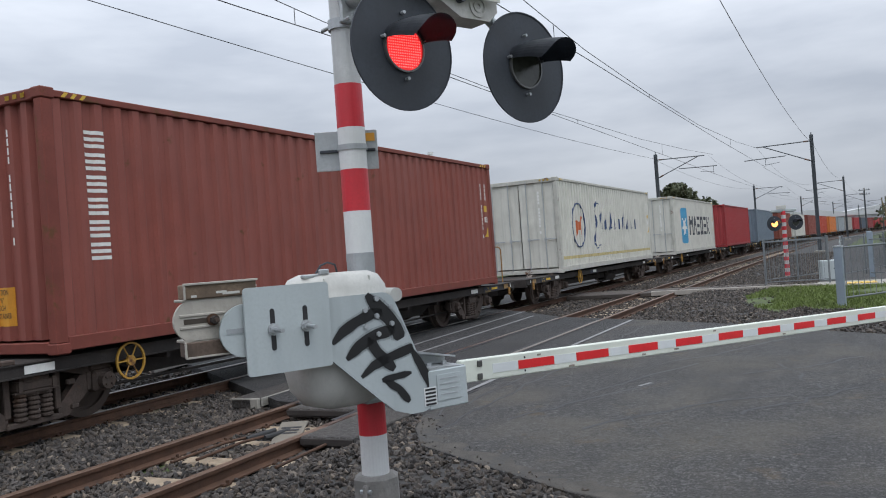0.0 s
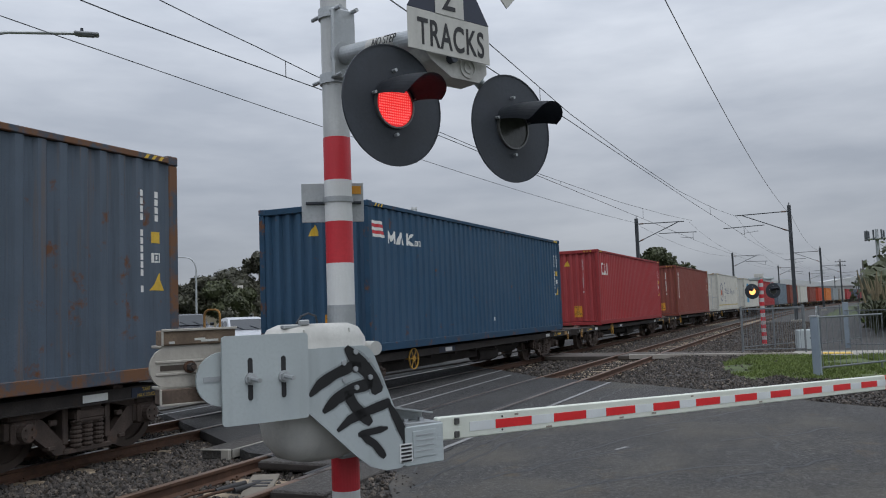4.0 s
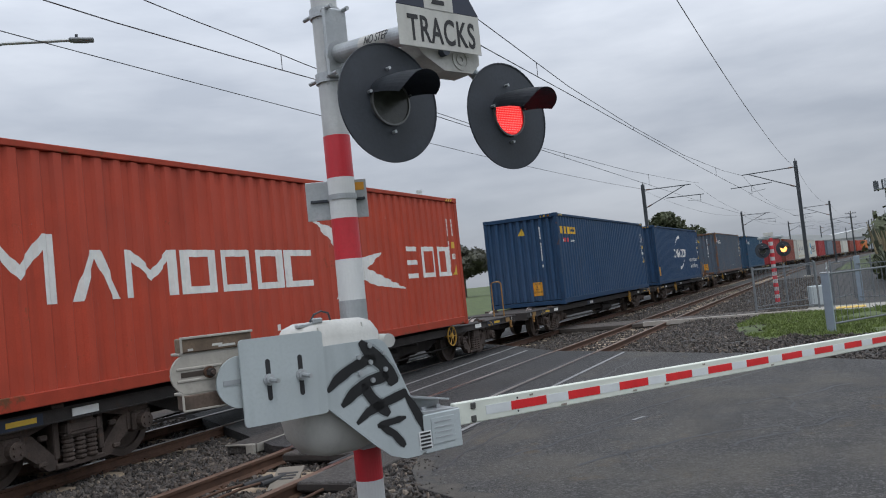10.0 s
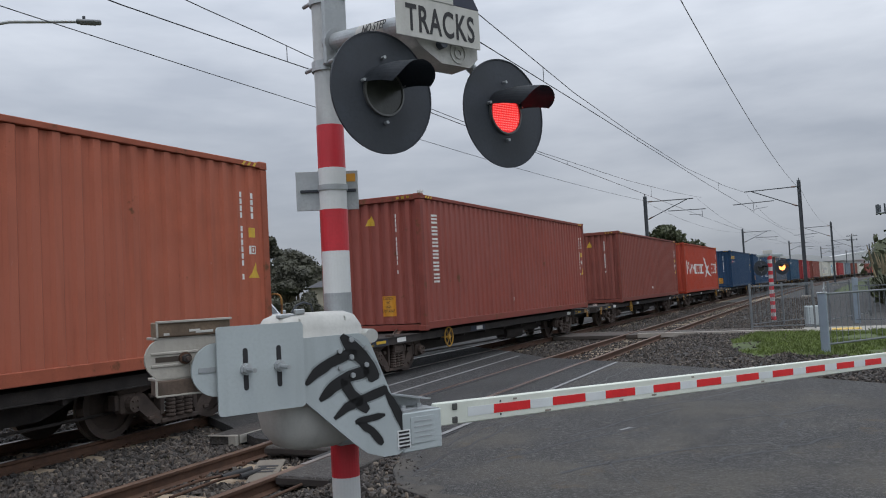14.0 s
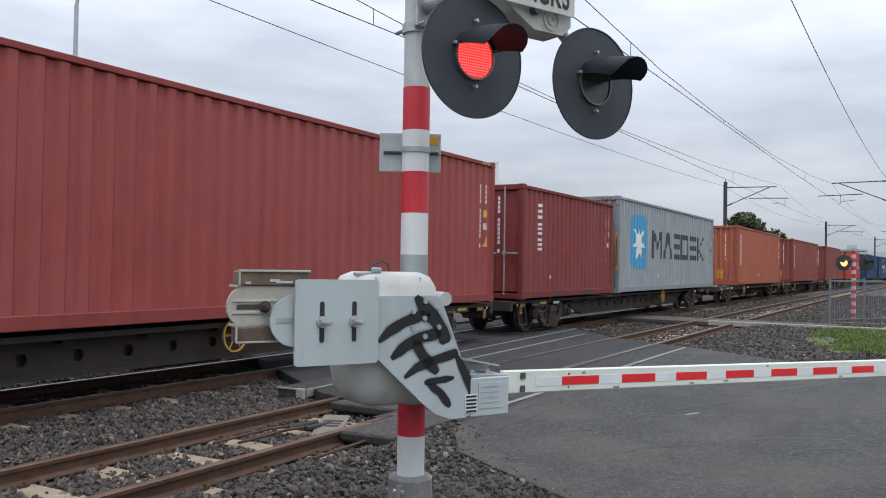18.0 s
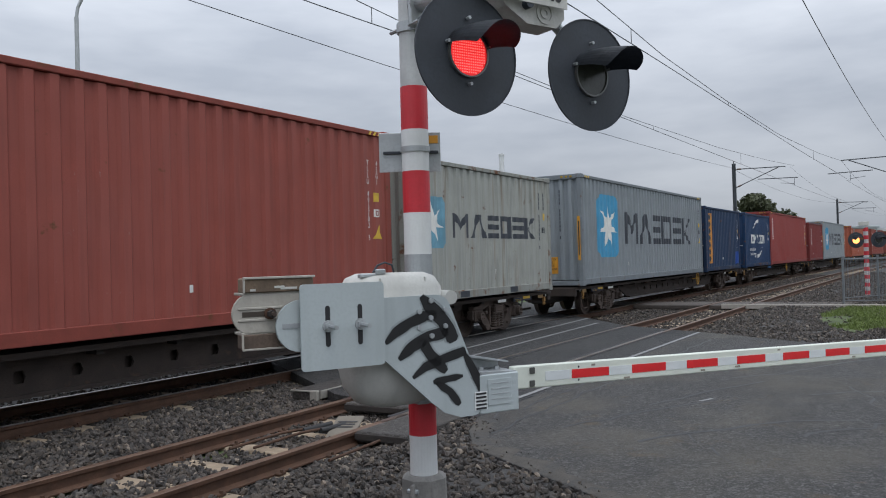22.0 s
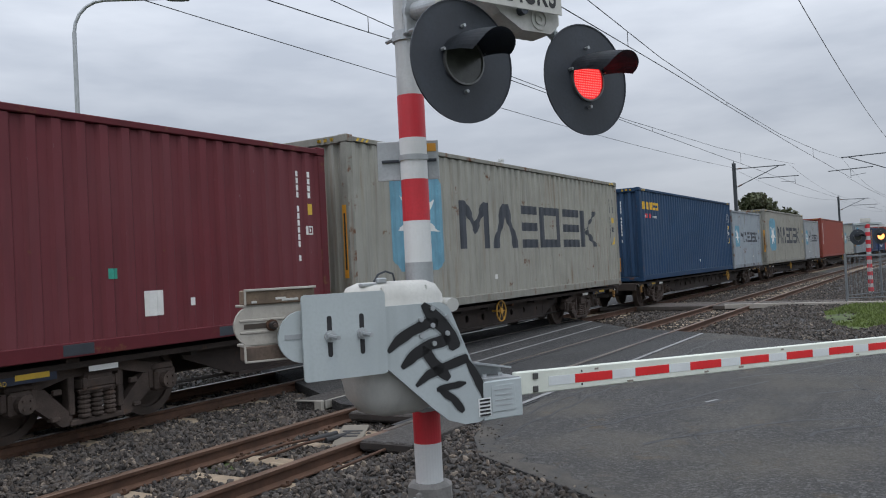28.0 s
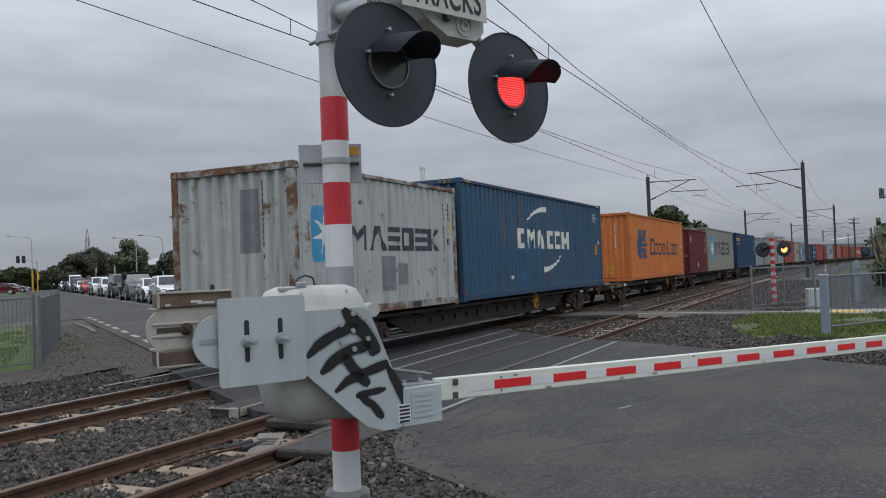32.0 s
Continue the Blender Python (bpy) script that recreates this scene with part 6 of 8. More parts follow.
WAGONS60 = [-163.8, -183.95, -204.0, -224.8, -245.2, -265.3, -286.1, -323.5]
for first, us in ((W40, WAGONS40), (W60, WAGONS60)):
    for k, u in enumerate(us):
        w = first if k == 0 else copy_thing(first, Matrix())
        if u in BRAKES:
            next(c for c in w.children if c.name.startswith("brake_wheel")).matrix_basis = pose(BRAKES[u], -1.13, 0.60)
        if u == -183.95:
            end_bracket(w)
        if u == -323.5:
            train_end_marker(w, -9.62)
        on_train(w, u)

L40, L20 = 12.25, 6.12
BROWN, BRICK, REDC, DKRED, ORANGE = (0.235, 0.066, 0.049), (0.235, 0.066, 0.045), (0.34, 0.042, 0.045), (0.225, 0.043, 0.041), (0.60, 0.19, 0.05)
NAVY, STEELBLUE, MIDBLUE, GREYBLUE = (0.018, 0.054, 0.118), (0.025, 0.072, 0.132), (0.032, 0.092, 0.165), (0.080, 0.105, 0.138)
PALEGREY, TANGREY, OFFWHITE, SUD = (0.30, 0.33, 0.345), (0.305, 0.30, 0.262), (0.60, 0.59, 0.53), (0.43, 0.060, 0.030)
SKYBLUE = M("sky_blue_panel", (0.06, 0.30, 0.50), 0.6, var=0.1, scale=4, bump=0, streak=0.25)
FADEBLUE = M("faded_blue_panel", (0.14, 0.32, 0.42), 0.65, var=0.2, scale=4, bump=0, streak=0.5)
SLATE = M("slate_lettering", (0.045, 0.052, 0.065), 0.6, var=0.2, scale=6, bump=0, streak=0.15)
DEEPBLUE = M("blue_emblem", (0.03, 0.06, 0.15), 0.6, var=0.1, bump=0)
GOLD = M("gold_lettering", (0.72, 0.42, 0.03), 0.6, var=0.1, bump=0)


def plain_shape(kind, x0, x1, z0, z1, t):
    """Quads of one plain shape: p two posts, w a wedge, s three slats, r a ring, k a bracket, v a chevron on its side, b one bar."""
    w, h, zm = min(t, (x1 - x0) * 0.3), t * 0.72, (z0 + z1) / 2

    def q(a, b, c, d):
        return [(a, b), (c, b), (c, d), (a, d)]

    if kind == "p":
        return [q(x0, z0, x0 + w, z1), q(x1 - w, z0, x1, z1), [(x0 + w, z1), (x0 + w, z1 - h * 1.5), ((x0 + x1) / 2, zm - h), ((x0 + x1) / 2, zm + h * 0.4)], [((x0 + x1) / 2, zm - h), (x1 - w, z1 - h * 1.5), (x1 - w, z1), ((x0 + x1) / 2, zm + h * 0.4)]]
    if kind == "w":
        m = (x0 + x1) / 2
        return [[(x0, z0), (x0 + w, z0), (m, z1 - h), (m, z1), (m - w * 0.55, z1)], [(x1 - w, z0), (x1, z0), (m + w * 0.55, z1), (m, z1), (m, z1 - h)]]
    if kind == "s":
        return [q(x0, z1 - h, x1, z1), q(x0, zm - h / 2, x1, zm + h / 2), q(x0, z0, x1, z0 + h)]
    if kind == "r":
        return [q(x0, z0, x0 + w, z1), q(x1 - w, z0, x1, z1), q(x0 + w, z1 - h, x1 - w, z1), q(x0 + w, z0, x1 - w, z0 + h)]
    if kind == "k":
        return [q(x0, z0, x0 + w, z1), q(x0 + w, z1 - h, x1, z1), q(x0 + w, z0, x1, z0 + h)]
    if kind == "v":
        return [q(x0, z0, x0 + w, z1), [(x0 + w, zm - h / 2), (x1 - w, z1), (x1, z1), (x0 + w + h, zm), (x0 + w, zm)], [(x0 + w, zm - h / 2), (x0 + w + h, zm), (x1, z0), (x1 - w, z0)]]
    return [q(x0, z0, x0 + w, z1)]


def block_row(ob, spans, z0, z1, stroke, mat, label="plain block", kinds="r"):
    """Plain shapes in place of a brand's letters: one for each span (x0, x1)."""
    for i, (x0, x1) in enumerate(spans):
        painted(ob, "brand_block", plain_shape(kinds[i % len(kinds)], x0, x1, z0, z1, stroke), mat, label)


def even(x0, x1, count, gap):
    w = (x1 - x0 + gap) / count
    return [(x0 + k * w, x0 + (k + 1) * w - gap) for k in range(count)]


def star_panel(ob, x, z, s, blue):
    c = s * 0.12
    painted(ob, "emblem_panel", [[(x + c, z), (x + s - c, z), (x + s, z + c), (x + s, z + s * 1.03 - c), (x + s - c, z + s * 1.03), (x + c, z + s * 1.03), (x, z + s * 1.03 - c), (x, z + c)]], blue, "light blue square emblem")
    pts = []
    for k in range(14):
        a = math.pi / 2 + k * math.pi / 7
        r = s * (0.43 if k % 2 == 0 else 0.15)
        pts.append((x + s / 2 + r * math.cos(a), z + s * 0.51 + r * math.sin(a)))
    star = painted(ob, "emblem_star", [pts], LETTER, "white star shape")
    star.location.y -= 0.0025


def swoosh(ob, pts, width):
    """A tapering curved stroke through pts, thick at its end."""
    p = [Vector(q) for q in pts]
    up, down = [], []
    for i, q in enumerate(p):
        d = (p[min(i + 1, len(p) - 1)] - p[max(i - 1, 0)]).normalized()
        w = width * (0.12 + 0.88 * i / (len(p) - 1)) / 2
        up.append((q.x - d.y * w, q.y + d.x * w))
        down.append((q.x + d.y * w, q.y - d.x * w))
    painted(ob, "curved_stroke", [[up[i], up[i + 1], down[i + 1], down[i]] for i in range(len(p) - 1)], LETTER, "white curved stroke")


def arcs(ob, x0, x1, z_hi, z_lo):
    """The pair of curved strokes over and under a brand's blocks."""
    w = x1 - x0
    swoosh(ob, [(x0 + w * a, z_hi + b) for a, b in ((0.15, 0.12), (0.19, 0.25), (0.26, 0.38), (0.35, 0.49), (0.45, 0.55), (0.55, 0.57))], 0.17)
    swoosh(ob, [(x0 + w * a, z_lo + b) for a, b in ((0.82, -0.10), (0.77, -0.24), (0.70, -0.36), (0.61, -0.46), (0.52, -0.52), (0.44, -0.53))], 0.17)


def star_line(name, u, L, high, col, blue, big, seed, **kw):
    o = container(name, u, L, high, col, kw.pop("label"), **kw)
    if L > 10:
        star_panel(o, -4.95, 1.50, 1.62, blue)
        block_row(o, [(-2.70, -1.55), (-1.42, -0.24), (-0.08, 0.72), (0.92, 2.05), (2.2, 3.2), (3.38, 4.5)], 1.86, 2.76, 0.25, SLATE, "plain dark block", "pwsrsv")
        part("caution_strip", boxed((-L / 2 - 0.003, -1.13, 2.0), (0.004, 0.07, 1.1)), AMBER, o, "yellow caution strip on the corner post")
        part("caution_strip", boxed((-L / 2 - 0.0055, -1.13, 2.0), (0.003, 0.03, 0.85)), INK, o, "dark marking on the strip")
    else:
        star_panel(o, -2.57, 1.76, 0.88, blue)
        block_row(o, [(-1.43, -0.78), (-0.72, -0.08), (0.0, 0.44), (0.52, 1.02), (1.10, 1.62), (1.68, 2.2)], 1.95, 2.40, 0.14, SLATE, "plain dark block", "pwsrsv")
    code_marks(o, L, high, SLATE, seed)
    return o


def stacked(o, x, w, rows, mat, label):
    """Plain blocks one below the other, rows of (foot, head)."""
    for z0, z1 in rows:
        painted(o, "brand_block", plain_shape("s", x + w * 0.08, x + w * 0.92, z0, z1, (z1 - z0) * 0.30), mat, label)


SIX = [(3.02 - 0.249 * k, 3.21 - 0.249 * k) for k in range(6)]
THREE = [(2.87, 3.25), (2.50, 2.80), (2.15, 2.45)]


def plain(name, u, L, high, col, label, seed, **kw):
    codes = {k: kw.pop(k) for k in ("code", "kind", "end_code", "side", "end_plate") if k in kw}
    o = container(name, u, L, high, col, label, **kw)
    if not kw.get("far"):
        code_marks(o, L, high, LETTER, seed, **codes)
    return o


o = plain("container", 12.08, L40, True, BROWN, "brown-red corrugated forty foot container with stacked white marks", 1)
stacked(o, -5.62, 0.33, SIX, LETTER, "stacked white block marks")
o = plain("container", 29.38, L40, True, OFFWHITE, "off-white container with blue script strokes and door rods", 2, door=True, rust=0.1, worn=0.35)
SCRIPT = [(0.0, 0.0), (0.10, 0.42), (0.22, 0.62), (0.26, 0.30), (0.20, 0.02), (0.34, 0.10)]
for k in range(9):
    x, s = -1.75 + 0.62 * k, (1.0 if k in (0, 2, 5) else 0.62)
    pts = [(x + 0.9 * a * s + 0.1, 2.05 + b * s) for a, b in SCRIPT]
    painted(o, "script_strokes", [[(a[0] - 0.045, a[1]), (a[0] + 0.045, a[1]), (b[0] + 0.045, b[1]), (b[0] - 0.045, b[1])] for a, b in zip(pts, pts[1:])], DEEPBLUE, "dark blue script strokes")
big_s = [(-1.75, 1.55), (-2.15, 1.42), (-2.45, 1.62), (-2.28, 1.95), (-2.05, 2.3), (-2.25, 2.7), (-2.0, 3.0), (-1.7, 2.9)]
painted(o, "script_strokes", [[(a[0] - 0.06, a[1]), (a[0] + 0.06, a[1]), (b[0] + 0.06, b[1]), (b[0] - 0.06, b[1])] for a, b in zip(big_s, big_s[1:])], DEEPBLUE, "dark blue script strokes")
bm = ring(0.66, 0.70, -HALF_W + 0.010, -HALF_W + 0.05, 32, (-4.15, 2.2))
part("emblem_ring", bm, DEEPBLUE, o)
painted(o, "emblem_shape", [[(-4.5, 2.45), (-4.4, 2.1), (-4.5, 1.8), (-4.38, 1.8), (-4.25, 2.05), (-4.0, 2.05), (-3.92, 1.8), (-3.82, 1.8), (-3.86, 2.2), (-3.75, 2.45), (-3.88, 2.55), (-4.05, 2.3), (-4.35, 2.35)]], M("orange_emblem", (0.5, 0.12, 0.04), bump=0), "orange animal-like emblem shape")
bars(o, "waist_stripe", -L40 / 2 + 0.2, 1.18, [(0, 0, L40 - 0.4, 0.09)], M("yellow_stripe", (0.5, 0.42, 0.2), bump=0), "pale yellow stripe along the foot")
o = plain("reefer_container", 46.77, L40, True, OFFWHITE, "white refrigerated container with blue star panel", 3, door=True, rust=0.1)
star_panel(o, -4.2, 1.3, 1.75, SKYBLUE)
block_row(o, [(-1.9, -0.9), (-0.75, 0.25), (0.4, 1.2), (1.35, 2.3), (2.45, 3.35), (3.5, 4.5)], 1.7, 2.7, 0.25, SLATE, kinds="pwsrsv")
o = plain("container", -5.1, L40, True, REDC, "bright red corrugated container with white initials mark", 4, rust=0.1, worn=0.15, end_code="CAAU 528692 0")
block_row(o, [(-5.53, -5.24), (-5.18, -4.86)], 2.68, 3.13, 0.11, LETTER, "white block mark", "kw")
bars(o, "brand_block", -4.80, 2.68, [(0, 0, 0.09, 0.45), (0.13, 0, 0.06, 0.45)], LETTER, "white block mark")


def flag_brand(o):
    """A striped flag and white blocks near the top of the side."""
    for k in range(5):
        bars(o, "emblem_stripe", -5.99, 3.20 - 0.062 * k, [(0.012 * k, 0, 0.5, 0.058)], RED if k % 2 else LETTER)
    block_row(o, [(-5.34, -5.0), (-4.95, -4.62), (-4.57, -4.23)], 2.86, 3.10, 0.12, LETTER, "white block mark", "pwv")
    block_row(o, even(-4.20, -3.85, 4, 0.025), 2.87, 2.98, 0.03, LETTER, "small white block mark")


flag_brand(plain("container", -22.24, L40, True, STEELBLUE, "steel blue corrugated container with red striped emblem", 5, end_code="NYKU 086546 2"))
flag_brand(plain("container", -39.46, L40, True, GREYBLUE, "faded grey-blue container with rust streaks and red striped emblem", 6, rust=0.55, worn=0.5, runs=0.7))
o = plain("container", -59.23, L40, True, NAVY, "dark blue container with white curved strokes", 7, rust=0.12, end_plate=-0.34)
arcs(o, -1.71, 1.67, 2.55, 2.02)
block_row(o, [(-1.71, -1.28), (-1.2, -0.62), (-0.55, 0.02), (0.18, 0.60), (0.68, 1.10), (1.18, 1.67)], 2.05, 2.48, 0.14, LETTER, "white block mark", "kpwkkp")
text("side_lettering", "eco container", 0.36, LETTER, o, pose(2.58, -HALF_W + 0.010, 1.79), "white lettering", squash=1.22)
text("side_lettering", "bamboo flooring", 0.34, LETTER, o, pose(2.82, -HALF_W + 0.010, 1.44), "white lettering", squash=1.0)
cp = bars(o, "caution_plate", -5.80, 1.22, [(0, 0, 0.30, 0.42)], AMBER, "yellow caution plate")
part("caution_lettering", shared_text("CAUTION\n9'6\"\nHIGH\nCONTAINER", 0.085, 0.62), INK, cp, "black lettering CAUTION 9'6\" HIGH CONTAINER", m=pose(-5.65, -HALF_W + 0.008, 1.56))


def yellow_brand(o):
    """Yellow blocks, with a small red and white line beneath."""
    block_row(o, even(-5.74, -4.22, 5, 0.05), 2.97, 3.20, 0.11, GOLD, "yellow block mark", "srrkr")
    bars(o, "brand_block", -5.48, 2.71, [(0, 0, 0.12, 0.13), (0.16, 0, 0.12, 0.13), (0.32, 0, 0.20, 0.13)], RED, "red block mark")
    text("side_lettering", "an", 0.14, LETTER, o, pose(-5.65, -HALF_W + 0.010, 2.72), "white lettering", squash=0.9)
    text("side_lettering", "company", 0.13, LETTER, o, pose(-4.87, -HALF_W + 0.010, 2.72), "white lettering", squash=0.98)


yellow_brand(plain("container", -73.98, L40, True, NAVY, "dark blue corrugated container with yellow brand blocks", 8, rust=0.12))
o = plain("container", -93.65, L40, True, SUD, "orange-red container with large white serif-like marks", 9, rust=0.22)
block_row(o, [(-5.55, -4.65)], 1.87, 2.62, 0.16, LETTER, "white block mark", "p")
block_row(o, [(-4.45, -3.78), (-3.70, -2.85), (-2.75, -2.10), (-2.0, -1.35), (-1.25, -0.60), (-0.52, 0.17)], 1.88, 2.45, 0.13, LETTER, "white block mark", "wprrrk")
block_row(o, [(3.47, 3.98), (4.15, 4.78), (4.88, 5.48)], 1.89, 2.52, 0.13, LETTER, "white block mark", "srr")
painted(o, "emblem_flag", [[(0.33, 2.93), (0.95, 2.82), (1.65, 2.30), (1.35, 2.22)], [(1.65, 2.30), (2.55, 2.42), (1.95, 2.12), (1.35, 2.22)], [(1.95, 2.12), (3.4, 1.69), (2.2, 1.80), (1.55, 1.98)], [(1.95, 2.12), (1.35, 2.22), (0.86, 1.62), (1.35, 1.75)]], LETTER, "white pennant shape")
plain("container", -108.43, L40, True, BROWN, "plain brown-red corrugated forty foot container", 10, end_plate=None)
o = plain("container", -125.64, L40, True, (0.275, 0.070, 0.052), "brown-red container with stacked white marks at its end", 11)
stacked(o, -5.62, 0.33, SIX, LETTER, "stacked white block marks")
o = plain("container", -142.98, L40, True, (0.40, 0.112, 0.063), "orange-brown corrugated container with stacked pale marks", 12, rust=0.25)
stacked(o, -5.62, 0.33, SIX, LETTER, "stacked white block marks")
star_line("container", -160.42, L40, True, PALEGREY, SKYBLUE, True, 13, label="pale grey container with blue star panel and dark marks", rust=0.12, worn=0.3, runs=0.3)
o = plain("short_container", -170.18, L20, False, DKRED, "dark red twenty foot container with white stacked marks and doors", 14, door=True, code="TEMU 003329 4", kind="22G1")
stacked(o, -2.17, 0.28, [(2.62, 2.96), (2.26, 2.52), (1.90, 2.17)], LETTER, "stacked white block marks")
o = plain("container", -180.76, L40, True, (0.30, 0.060, 0.053), "deep red corrugated container with stacked white marks", 15, rust=0.15)
stacked(o, -5.57, 0.31, THREE, LETTER, "stacked white block marks")
o = plain("short_container", -190.27, L20, False, (0.014, 0.045, 0.115), "blue twenty foot container with white curved strokes and doors", 16, door=True, rust=0.3, runs=0.4, code="CMAU 305879 9", kind="22G1")
arcs(o, -1.57, 1.55, 2.44, 1.84)
block_row(o, [(-1.57, -1.12), (-1.03, -0.46), (-0.40, 0.14), (0.22, 0.60), (0.67, 1.04), (1.11, 1.55)], 1.92, 2.34, 0.13, LETTER, "white block mark", "kpwkkp")
text("side_lettering", "ecocontainer", 0.24, LETTER, o, pose(-2.1, -HALF_W + 0.010, 1.57), "white lettering", squash=1.08)
text("side_lettering", "bamboo flooring", 0.21, LETTER, o, pose(-1.98, -HALF_W + 0.010, 1.36), "white lettering", squash=0.96)
o = plain("short_container", -197.61, L20, False, (0.018, 0.042, 0.095), "dark blue twenty foot container with orange end panel", 17, door=True, rust=0.3, runs=0.4, code="RFCU 224520 3", kind="22G1")
bars(o, "brand_panel", -2.5, 1.12, [(0, 0, 0.46, 1.95)], M("orange_panel", (0.62, 0.27, 0.05), bump=0, streak=0.3), "orange vertical panel")
bars(o, "brand_marks", -2.40, 1.2, [(0.0, 0.27 * k, 0.07, 0.2) for k in range(7)] + [(0.19, 0.27 * k, 0.07, 0.2) for k in range(7)] + [(0.075, 0.27 * k + 0.07, 0.11, 0.06) for k in range(7)], SLATE, "dark block marks on the orange panel").location.y -= 0.0025
painted(o, "repaired_panel", [[(2.07, 1.03), (2.76, 1.05), (2.74, 1.57), (2.09, 1.55)]], M("fresh_blue_paint", (0.01, 0.06, 0.30), bump=0), "fresh bright blue repaint")
star_line("container", -207.35, L40, True, (0.235, 0.262, 0.28), SKYBLUE, True, 18, label="pale grey container with bright blue star panel", rust=0.05, worn=0.15)
star_line("short_container", -218.51, L20, False, (0.34, 0.35, 0.32), FADEBLUE, False, 19, label="weathered pale grey twenty foot container with faded star", rust=0.45, worn=0.5, runs=0.7)
o = plain("container", -228.07, L40, True, (0.28, 0.068, 0.050), "brick red container with stacked white marks", 20, rust=0.2, code="TLLU 495702 3", kind="45G1")
stacked(o, -5.48, 0.34, SIX, LETTER, "stacked white block marks")
o = star_line("short_container", -238.85, L20, False, (0.33, 0.35, 0.36), FADEBLUE, False, 21, label="scuffed pale grey twenty foot container with star panel", rust=0.35, worn=0.4, runs=0.5)
bars(o, "repaired_panel", -0.9, 2.42, [(0, 0, 0.36, 0.24)], SLATE, "dark painted-over patch")
star_line("container", -248.46, L40, True, TANGREY, FADEBLUE, True, 22, label="yellowed grey container with faded blue star panel", rust=0.35, worn=0.5, runs=0.9)
star_line("short_container", -259.05, L20, False, (0.30, 0.34, 0.37), FADEBLUE, False, 23, label="dented blue-grey twenty foot container with star panel", rust=0.45, worn=0.45, runs=0.6)
yellow_brand(plain("container", -268.52, L40, True, NAVY, "navy container with yellow brand blocks at its end", 24, rust=0.1))
star_line("container", -282.8, L40, True, TANGREY, FADEBLUE, True, 25, label="yellowed grey container with rust-stained star panel", rust=0.3, worn=0.5, runs=0.9)
o = plain("short_container", -292.52, L20, False, (0.13, 0.020, 0.027), "maroon twenty foot container with doors and lock rods", 26, door=True, rust=0.2)
bars(o, "sticker", -0.18, 1.17, [(0, 0, 0.26, 0.28)], LETTER, "white warning sticker")
bars(o, "sticker", -0.66, 1.6, [(0, 0, 0.14, 0.11)], M("green_sticker", (0.03, 0.3, 0.22), bump=0))
bars(o, "sticker", -2.46, 2.6, [(0, 0, 0.30, 0.33)], LETTER, "white sticker with dark border")
bars(o, "sticker_marks", -2.42, 2.64, [(0, 0, 0.03, 0.25), (0.19, 0, 0.03, 0.25), (0.04, 0.02, 0.14, 0.06), (0.04, 0.16, 0.14, 0.06)], INK, "dark marks on the sticker").location.y -= 0.0025
o = plain("container", -303.61, L40, True, ORANGE, "bright orange corrugated container with dark emblem and marks", 27, rust=0.15, worn=0.2)
painted(o, "emblem_shape", [[(-4.75, 2.3), (-4.35, 2.95), (-3.75, 2.95), (-3.95, 2.45), (-3.75, 1.72), (-4.55, 1.72)], [(-3.68, 2.95), (-2.85, 2.95), (-3.2, 2.45), (-3.85, 2.45)], [(-3.88, 2.40), (-2.80, 2.40), (-2.95, 2.22), (-3.84, 2.22)], [(-3.82, 2.17), (-3.2, 2.17), (-2.85, 1.72), (-3.68, 1.72)]], M("slate_blue_emblem", (0.06, 0.085, 0.15), 0.6, var=0.2, scale=6, bump=0, streak=0.3), "dark blue angular emblem")
block_row(o, [(-2.11, -1.23)], 1.86, 2.62, 0.19, SLATE, "dark block mark")
block_row(o, [(-1.18, -0.50), (-0.42, 0.32), (0.42, 0.72), (0.80, 1.25)], 1.88, 2.42, 0.15, SLATE, "dark block mark")
bars(o, "brand_block", 0, 0, [(-0.62, 1.67, 0.14, 0.2), (1.36, 2.14, 0.33, 0.12)], SLATE, "dark block mark")
bars(o, "brand_block", 0, 0, [(1.79, 1.87, 0.15, 0.75), (1.95, 1.87, 0.40, 0.12), (2.44, 1.87, 0.15, 0.75)], SLATE, "dark block mark")
block_row(o, [(2.68, 3.22), (3.30, 3.78), (3.85, 4.44)], 1.88, 2.44, 0.15, SLATE, "dark block mark")
painted(o, "repaired_panel", [[(0.45, 1.12), (1.3, 1.12), (1.28, 1.62), (0.42, 1.60)]], M("fresh_orange_paint", (0.70, 0.22, 0.015), bump=0), "fresh orange repaint")
o = plain("container", -320.28, L40, True, MIDBLUE, "rust-stained blue container with white brand blocks", 28, rust=0.42, worn=0.5, runs=0.9, side=False)
RUSTED = M("rust_stained_lettering", (0.70, 0.68, 0.60), 0.6, var=0.15, scale=6, bump=0, rust=0.35, rust_col=(0.34, 0.13, 0.04), runs=0.8)
arcs(o, -2.42, 2.14, 2.62, 1.98)
block_row(o, [(-2.42, -1.88), (-1.74, -1.02), (-0.94, -0.27), (0.05, 0.56), (0.70, 1.24), (1.46, 2.14)], 2.05, 2.58, 0.19, RUSTED, "rust-stained white block mark", "kpwkkp")
for x, z, w, h in ((-1.95, 1.92, 0.38, 0.28), (-0.98, 1.86, 0.36, 0.22), (-2.2, 1.15, 0.3, 0.3)):
    bars(o, "touch_up_patch", x, z, [(0, 0, w, h)], M("touch_up_blue", (0.02, 0.10, 0.24), 0.5, var=0.2, bump=0), "brighter blue touch-up patch").location.y -= 0.0025
cp = bars(o, "caution_plate", 5.19, 1.88, [(0, 0, 0.31, 0.35)], AMBER, "yellow caution plate")
part("caution_lettering", shared_text("CAUTION\n9'6\"\nHIGH", 0.105, 0.7), INK, cp, "black lettering CAUTION 9'6\" HIGH", m=pose(5.345, -HALF_W + 0.008, 2.145))
